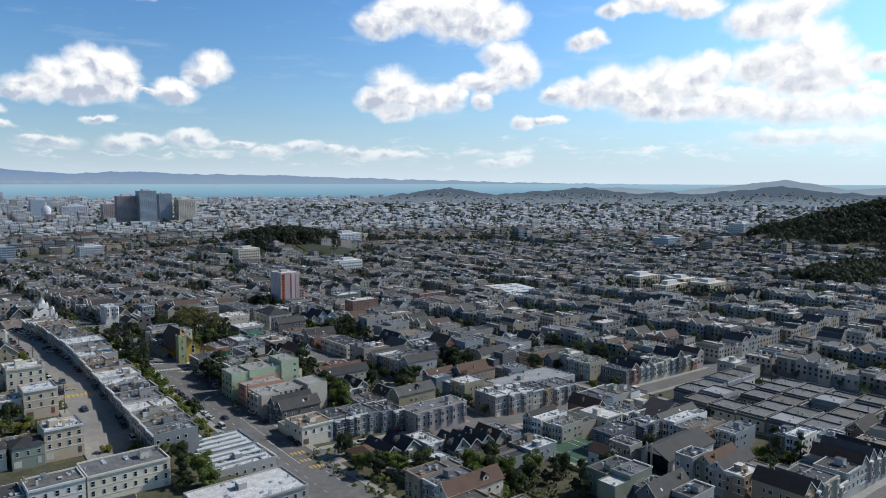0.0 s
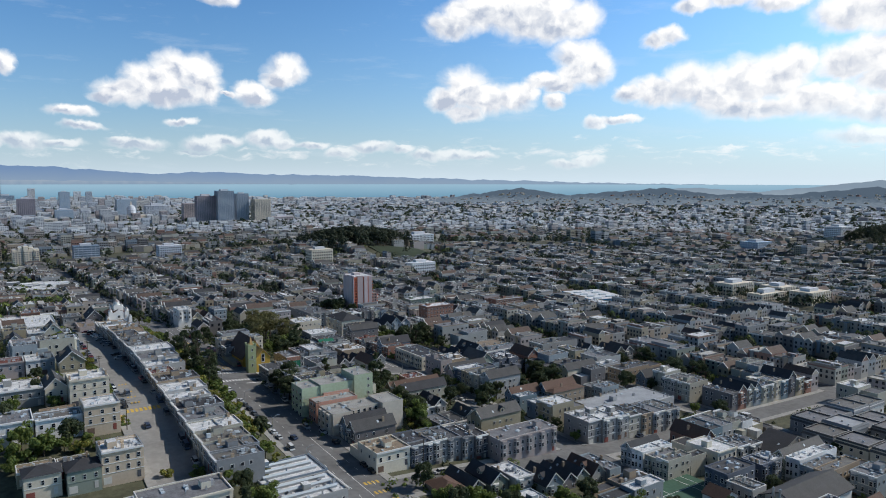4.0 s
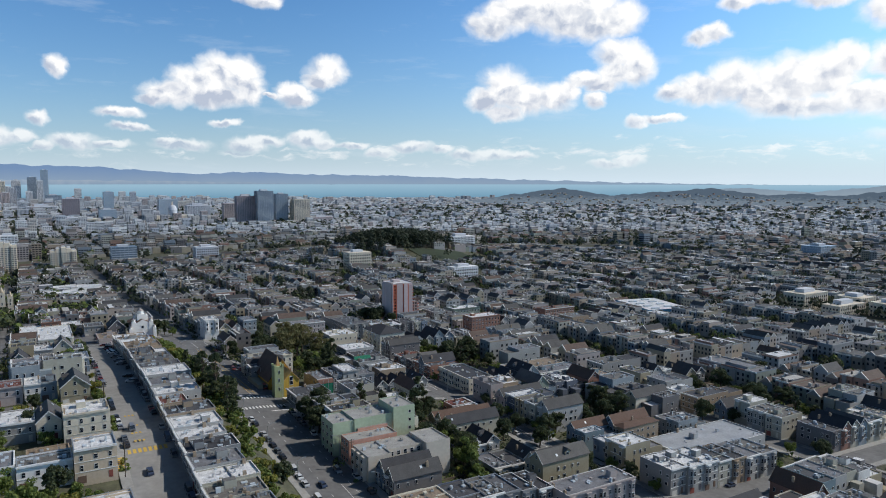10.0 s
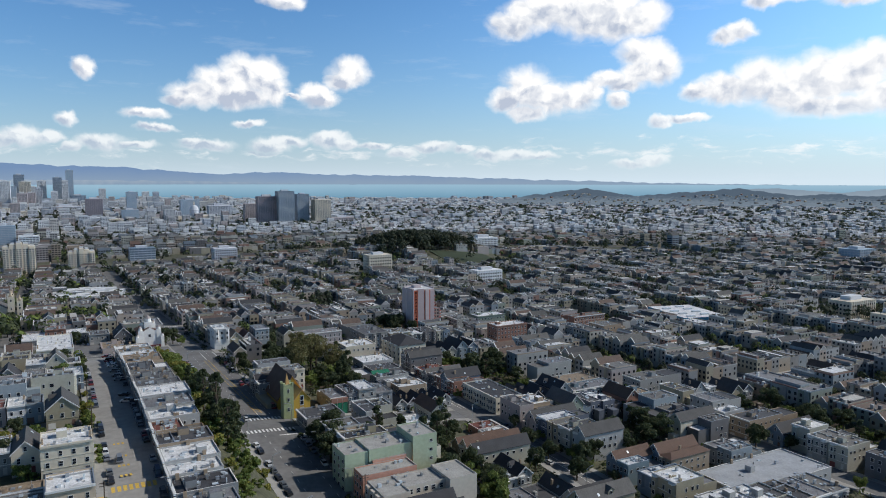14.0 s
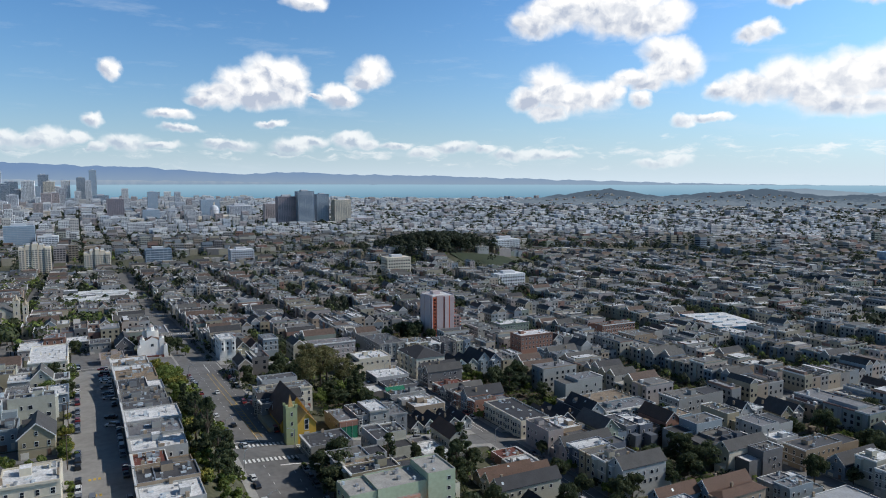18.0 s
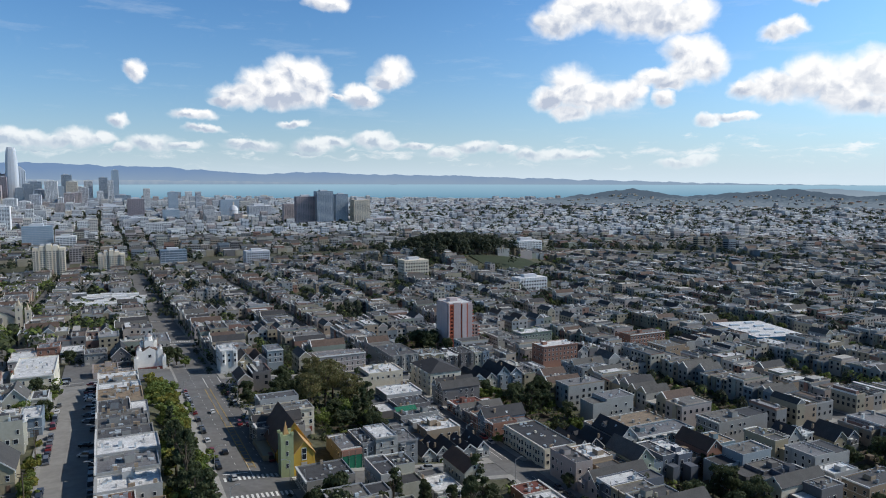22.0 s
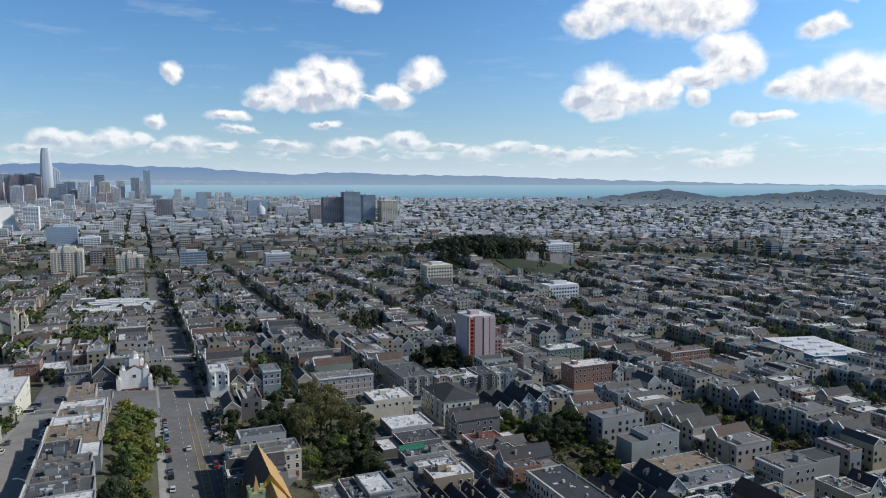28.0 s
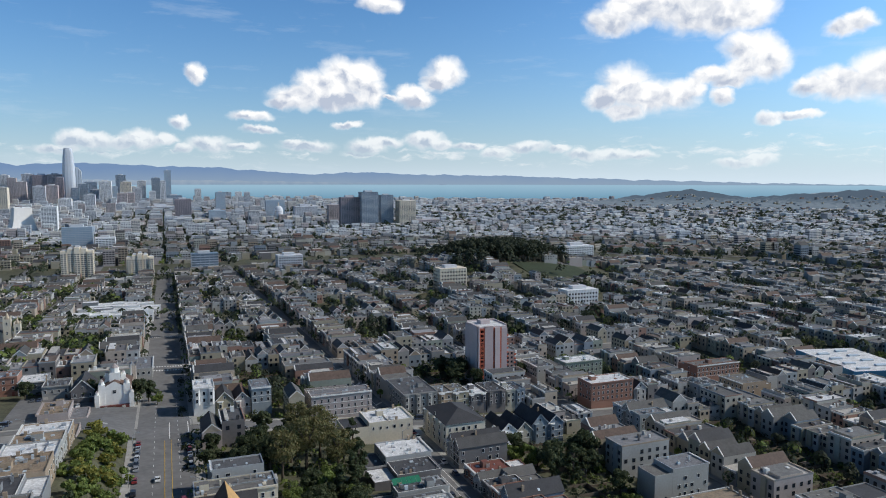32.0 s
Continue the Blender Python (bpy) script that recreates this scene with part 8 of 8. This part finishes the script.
# ---------------------------------------------------------------- pavements, markings
for i in range(len(XS) - 1):
    for j in range(len(YS) - 1):
        xa, xb = XS[i] + (10.5 if XS[i] == BLVD else 6.5), XS[i + 1] - (10.5 if XS[i + 1] == BLVD else 6.5)
        ya, yb = YS[j] + 6, YS[j + 1] - 6
        if math.hypot((xa + xb) / 2, (ya + yb) / 2) > 900 or not in_town((xa + xb) / 2, yb) or (XS[i] == 16 and yb < 560):
            continue
        label = "pale concrete pavement with a raised kerb"
        strip("pavement", xa, xa + 3.2, ya, yb, 0.40, M_CONCRETE, label, "pavement")
        strip("pavement", xb - 3.2, xb, ya, yb, 0.40, M_CONCRETE, label, "pavement")
        strip("pavement", xa + 3.2, xb - 3.2, ya, ya + 3.0, 0.40, M_CONCRETE, label, "pavement", "x")
        strip("pavement", xa + 3.2, xb - 3.2, yb - 3.0, yb, 0.40, M_CONCRETE, label, "pavement", "x")
strip("pavement", 107.6, 110.5, 160, 518, 0.40, M_CONCRETE, "narrow pavement below a planted bank", "pavement")
strip("pavement", 55.4, 58.5, 247, 545, 0.40, M_CONCRETE, "sunlit pale pavement beside hedges", "pavement")
strip("pavement", 74.0, 74.3, 247, 545, 0.40, M_CONCRETE, "narrow kerb strip before the row", "pavement")


def marks(name, label, boxes, mat, off=0.27):
    """Paint on the road: one thing with each bar as a part."""
    t = thing(name, 0, 0, 0, 0, label, "road marking", kind="structure")
    for x0, x1, y0, y1 in boxes:
        s = Solid()
        n = max(1, int((y1 - y0) / 8))
        for k in range(n):
            a, b = y0 + (y1 - y0) * k / n, y0 + (y1 - y0) * (k + 1) / n
            z = lands([x0, x1, x1, x0], [a, a, b, b]) + off
            s.face([(x0, a, z[0]), (x1, a, z[1]), (x1, b, z[2]), (x0, b, z[3])])
        part("bar", s, mat, t)


for y in (371.5, 386.5, 664, 677, 811):
    marks("crosswalk", "white ladder crosswalk over worn asphalt", [(BLVD - 9.3 + 1.55 * k, BLVD - 8.5 + 1.55 * k, y, y + 3.2) for k in range(13)], M_WHITE_LINE)
marks("crosswalk", "white ladder crosswalk over worn asphalt", [(133.5, 136.5, 374 + 1.4 * k, 374.7 + 1.4 * k) for k in range(8)], M_WHITE_LINE, 0.46)
marks("crosswalk", "yellow ladder crosswalk on the upper street", [(59.5 + 1.6 * k, 60.5 + 1.6 * k, 314, 317) for k in range(8)], M_YELLOW_LINE)
marks("crosswalk", "yellow ladder crosswalk over a side street", [(54.5, 57.5, 304 + 1.3 * k, 304.8 + 1.3 * k) for k in range(7)], M_YELLOW_LINE, 0.46)
for y in (322, 330, 338, 350):
    marks("speed_marking", "worn yellow lettering bars on asphalt", [(62.5, 63.2, y, y + 1.6), (63.8, 64.5, y, y + 1.6), (65.1, 65.8, y, y + 1.6)], M_YELLOW_LINE)
marks("lane_line", "broken white lane dashes along the boulevard", [(BLVD - 3.6, BLVD - 3.45, y, y + 2.2) for y in range(205, 600, 7) if not 368 < y < 392], M_WHITE_LINE)
marks("lane_line", "broken white lane dashes along the boulevard", [(BLVD + 5.4, BLVD + 5.55, y, y + 2.2) for y in range(205, 600, 7) if not 368 < y < 392], M_WHITE_LINE)
marks("median_line", "yellow median lines with hatching", [(BLVD + 0.2, BLVD + 0.4, 396, 515), (BLVD + 2.6, BLVD + 2.8, 396, 515)] +
      [(BLVD + 0.5, BLVD + 2.5, y, y + 0.35) for y in range(398, 450, 4)], M_YELLOW_LINE)
marks("stop_line", "white stop lines at the junction", [(BLVD + 0.6, BLVD + 0.8, 232, 262), (BLVD + 2.2, BLVD + 2.4, 262, 290), (BLVD + 0.2, BLVD + 0.5, 388, 402), (BLVD + 2, BLVD + 9.5, 366.5, 367.2), (BLVD - 9, BLVD - 0.5, 392.5, 393.1), (BLVD + 2.0, BLVD + 2.3, 517, 540), (BLVD + 9.5, BLVD + 9.8, 515, 540)], M_WHITE_LINE)
for y in (226, 233, 241):
    marks("speed_marking", "worn yellow lettering bars on asphalt", [(BLVD + 2 + k * 1.6, BLVD + 2.9 + k * 1.6, y, y + 2.4) for k in range(4)], M_YELLOW_LINE)
marks("lane_line", "double white lines along the tracks street", [(219.6, 219.8, 250, 372), (222.2, 222.4, 250, 372), (219.6, 219.8, 390, 518), (222.2, 222.4, 390, 518), (219.6, 219.8, 536, 660), (222.2, 222.4, 536, 660)], M_WHITE_LINE)

# ---------------------------------------------------------------- vehicles
CAR_TONES = [(0.55, 0.55, 0.55), (0.03, 0.03, 0.035), (0.10, 0.11, 0.12), (0.70, 0.70, 0.70), (0.05, 0.07, 0.12), (0.30, 0.31, 0.33), (0.02, 0.02, 0.02), (0.22, 0.03, 0.03), (0.16, 0.17, 0.19)]
M_CAR = material("car_paint", (0.5, 0.5, 0.5), 0.3, 0.0, vary=0.03, ramp=CAR_TONES, source="object")
M_TYRE = material("tyre_rubber", (0.02, 0.02, 0.02), 0.9, vary=0.1)


def car_kind(long, high, hood, tail, wide=1.8):
    """Side profile extruded across: body, glass house, wheels."""
    t = thing("car", 0, 0, -500, 0, "parked car with painted body and dark windows", "car", "cars on the streets")
    b = Solid()
    sh = 0.95
    prof = [(-long / 2, 0.35), (long / 2, 0.35), (long / 2, sh - 0.15), (long / 2 - 0.15, sh), (-long / 2 + 0.12, sh + 0.05), (-long / 2, sh - 0.1)]
    n = len(prof)
    b.v += [(-wide / 2, y, z) for y, z in prof] + [(wide / 2, y, z) for y, z in prof]
    b.f += [tuple(range(n)), tuple(range(2 * n - 1, n - 1, -1))] + [(k, k + n, (k + 1) % n + n, (k + 1) % n) for k in range(n)]
    b.m += [0] * (n + 2)
    g = Solid()
    y0, y1 = -long / 2 + tail, long / 2 - hood
    low = [(-wide / 2 + 0.08, y0), (wide / 2 - 0.08, y0), (wide / 2 - 0.08, y1), (-wide / 2 + 0.08, y1)]
    top = [(-wide / 2 + 0.28, y0 + 0.35), (wide / 2 - 0.28, y0 + 0.35), (wide / 2 - 0.28, y1 - 0.65), (-wide / 2 + 0.28, y1 - 0.65)]
    g.v += [(x, y, sh) for x, y in low] + [(x, y, high - 0.06) for x, y in top]
    g.f += [(k, (k + 1) % 4, 4 + (k + 1) % 4, 4 + k) for k in range(4)]
    g.m += [0] * 4
    b.prism(top, high - 0.06, high)
    part("body", b, M_CAR, t)
    part("glass_house", g, M_GLASS, t)
    for x in (-wide / 2 + 0.1, wide / 2 - 0.1):
        for y in (-long / 2 + 0.85, long / 2 - 0.85):
            w = Solid()
            c = [(y + 0.33 * math.cos(a), 0.33 + 0.33 * math.sin(a)) for a in np.linspace(0, 2 * math.pi, 10, endpoint=False)]
            w.v += [(x - 0.11, p, q) for p, q in c] + [(x + 0.11, p, q) for p, q in c]
            w.f += [tuple(range(10)), tuple(range(19, 9, -1))] + [(k, k + 10, (k + 1) % 10 + 10, (k + 1) % 10) for k in range(10)]
            w.m += [0] * 12
            part("wheel", w, M_TYRE, t)
    return t


CARS = [car_kind(4.5, 1.45, 1.2, 0.7), car_kind(4.7, 1.75, 1.1, 0.15), car_kind(4.1, 1.5, 0.9, 0.2), car_kind(5.2, 2.2, 0.7, 0.1, 1.95)]
car_rng = random.Random(9)


def park(x, y, turn, kind=None):
    k = car_rng.choice((0, 0, 0, 1, 1, 2, 2, 3)) if kind is None else kind
    z = land(x, y) + 0.25
    d = Vector((-math.sin(radians(turn)), math.cos(radians(turn))))
    slope = math.degrees(math.atan((land(x + d.x * 2, y + d.y * 2) - land(x - d.x * 2, y - d.y * 2)) / 4))
    copy_thing(CARS[k], pose(x, y, z, 0, 0, turn) @ pose(0, 0, 0, slope, 0, 0))


for y in np.arange(264, 512, 5.9):
    if not 366 < y < 398 and car_rng.random() < 0.8:
        park(BLVD - 9.3, y, 0)
for y in np.arange(250, 520, 6.1):
    if not 364 < y < 402 and car_rng.random() < 0.45:
        park(BLVD + 9.3, y, 180)
for y in np.arange(320, 500, 6.0):
    if car_rng.random() < 0.5:
        park(UPPER - 6.2, y, 0)
for y in np.arange(262, 520, 5.8):
    if car_rng.random() < 0.55:
        park(UPPER + 6.6, y, 180)
for y in np.arange(395, 520, 3.2):
    if car_rng.random() < 0.35:
        park(UPPER + 4.8, y, 65)
for y in np.arange(246, 640, 6.3):
    if all(abs(y - q) > 12 for q in STREETS_X):
        if car_rng.random() < 0.35:
            park(216.2, y, 0)
        if car_rng.random() < 0.35:
            park(225.6, y, 180)
for sy in (STREETS_X[1], STREETS_X[2], STREETS_X[3]):
    for x in np.arange(146, 330, 6.4):
        if abs(x - 221) > 12 and abs(x - 325) > 12 and car_rng.random() < 0.26:
            park(x, sy + car_rng.choice((-4.6, 4.6)), 90)
for x, y, turn, k in ((117, 291, 0, 0), (115, 388, 0, 2), (116, 414, 0, 0), (126, 300, 180, 1), (64, 300, 0, 0), (119, 470, 0, 0), (127, 448, 180, 1), (63.2, 335, 0, 3)):
    park(x, y, turn, k)
for x in np.arange(59, 88, 3.1):
    if car_rng.random() < 0.6:
        park(x, 597 if x < 66 else 578, 180)
for y in np.arange(526, 560, 3.0):
    if car_rng.random() < 0.6:
        park(58.6, y, 90)
for c in CARS:
    for o in (*c.children_recursive, c):
        bpy.data.objects.remove(o)

# ---------------------------------------------------------------- lamps, poles, hedges


def street_lamp(x, y, turn):
    t = thing("street_lamp", x, y, land(x, y), turn, "grey steel street lamp with a curved arm", "street lamp", "street lamps")
    s = Solid()
    s.prism([(0.11 * math.cos(a), 0.11 * math.sin(a)) for a in np.linspace(0, 2 * math.pi, 8, endpoint=False)], 0, 8.2)
    part("pole", s, M_VENT, t)
    a = Solid()
    for k in range(5):
        p, q = k / 5, (k + 1) / 5
        a.box(2.4 * p, 2.4 * q + 0.05, -0.05, 0.05, 8.0 + 0.9 * math.sin(p * 1.5), 8.15 + 0.9 * math.sin(p * 1.5), bottom=True)
    part("arm", a, M_VENT, t)
    h = Solid()
    h.box(2.1, 2.9, -0.16, 0.16, 8.72, 8.9, bottom=True)
    part("lamp_head", h, M_VENT, t)


for y in range(262, 520, 34):
    street_lamp(UPPER + 8.1, y + 6, 180)
    street_lamp(BLVD - 10.9, y, 0)
    street_lamp(BLVD + 10.9, y + 16, 180)
for y in range(250, 620, 40):
    street_lamp(213.8, y, 0)


def utility_pole(x, y):
    t = thing("utility_pole", x, y, land(x, y), 0, "weathered wooden utility pole with crossarms", "utility pole", "utility poles")
    s = Solid()
    s.prism([(0.16 * math.cos(a), 0.16 * math.sin(a)) for a in np.linspace(0, 2 * math.pi, 7, endpoint=False)], 0, 11.5)
    part("pole", s, M_BARK, t)
    for z in (10.2, 11.0):
        c = Solid()
        c.box(-1.2, 1.2, -0.07, 0.07, z, z + 0.14, bottom=True)
        part("crossarm", c, M_BARK, t)


for x, y in ((131.2, 338), (131.5, 300), (57, 300), (57, 362), (57, 398), (229, 470), (229, 330), (213, 400), (150, 246), (190, 372), (329, 540), (329, 480)):
    utility_pole(x, y)
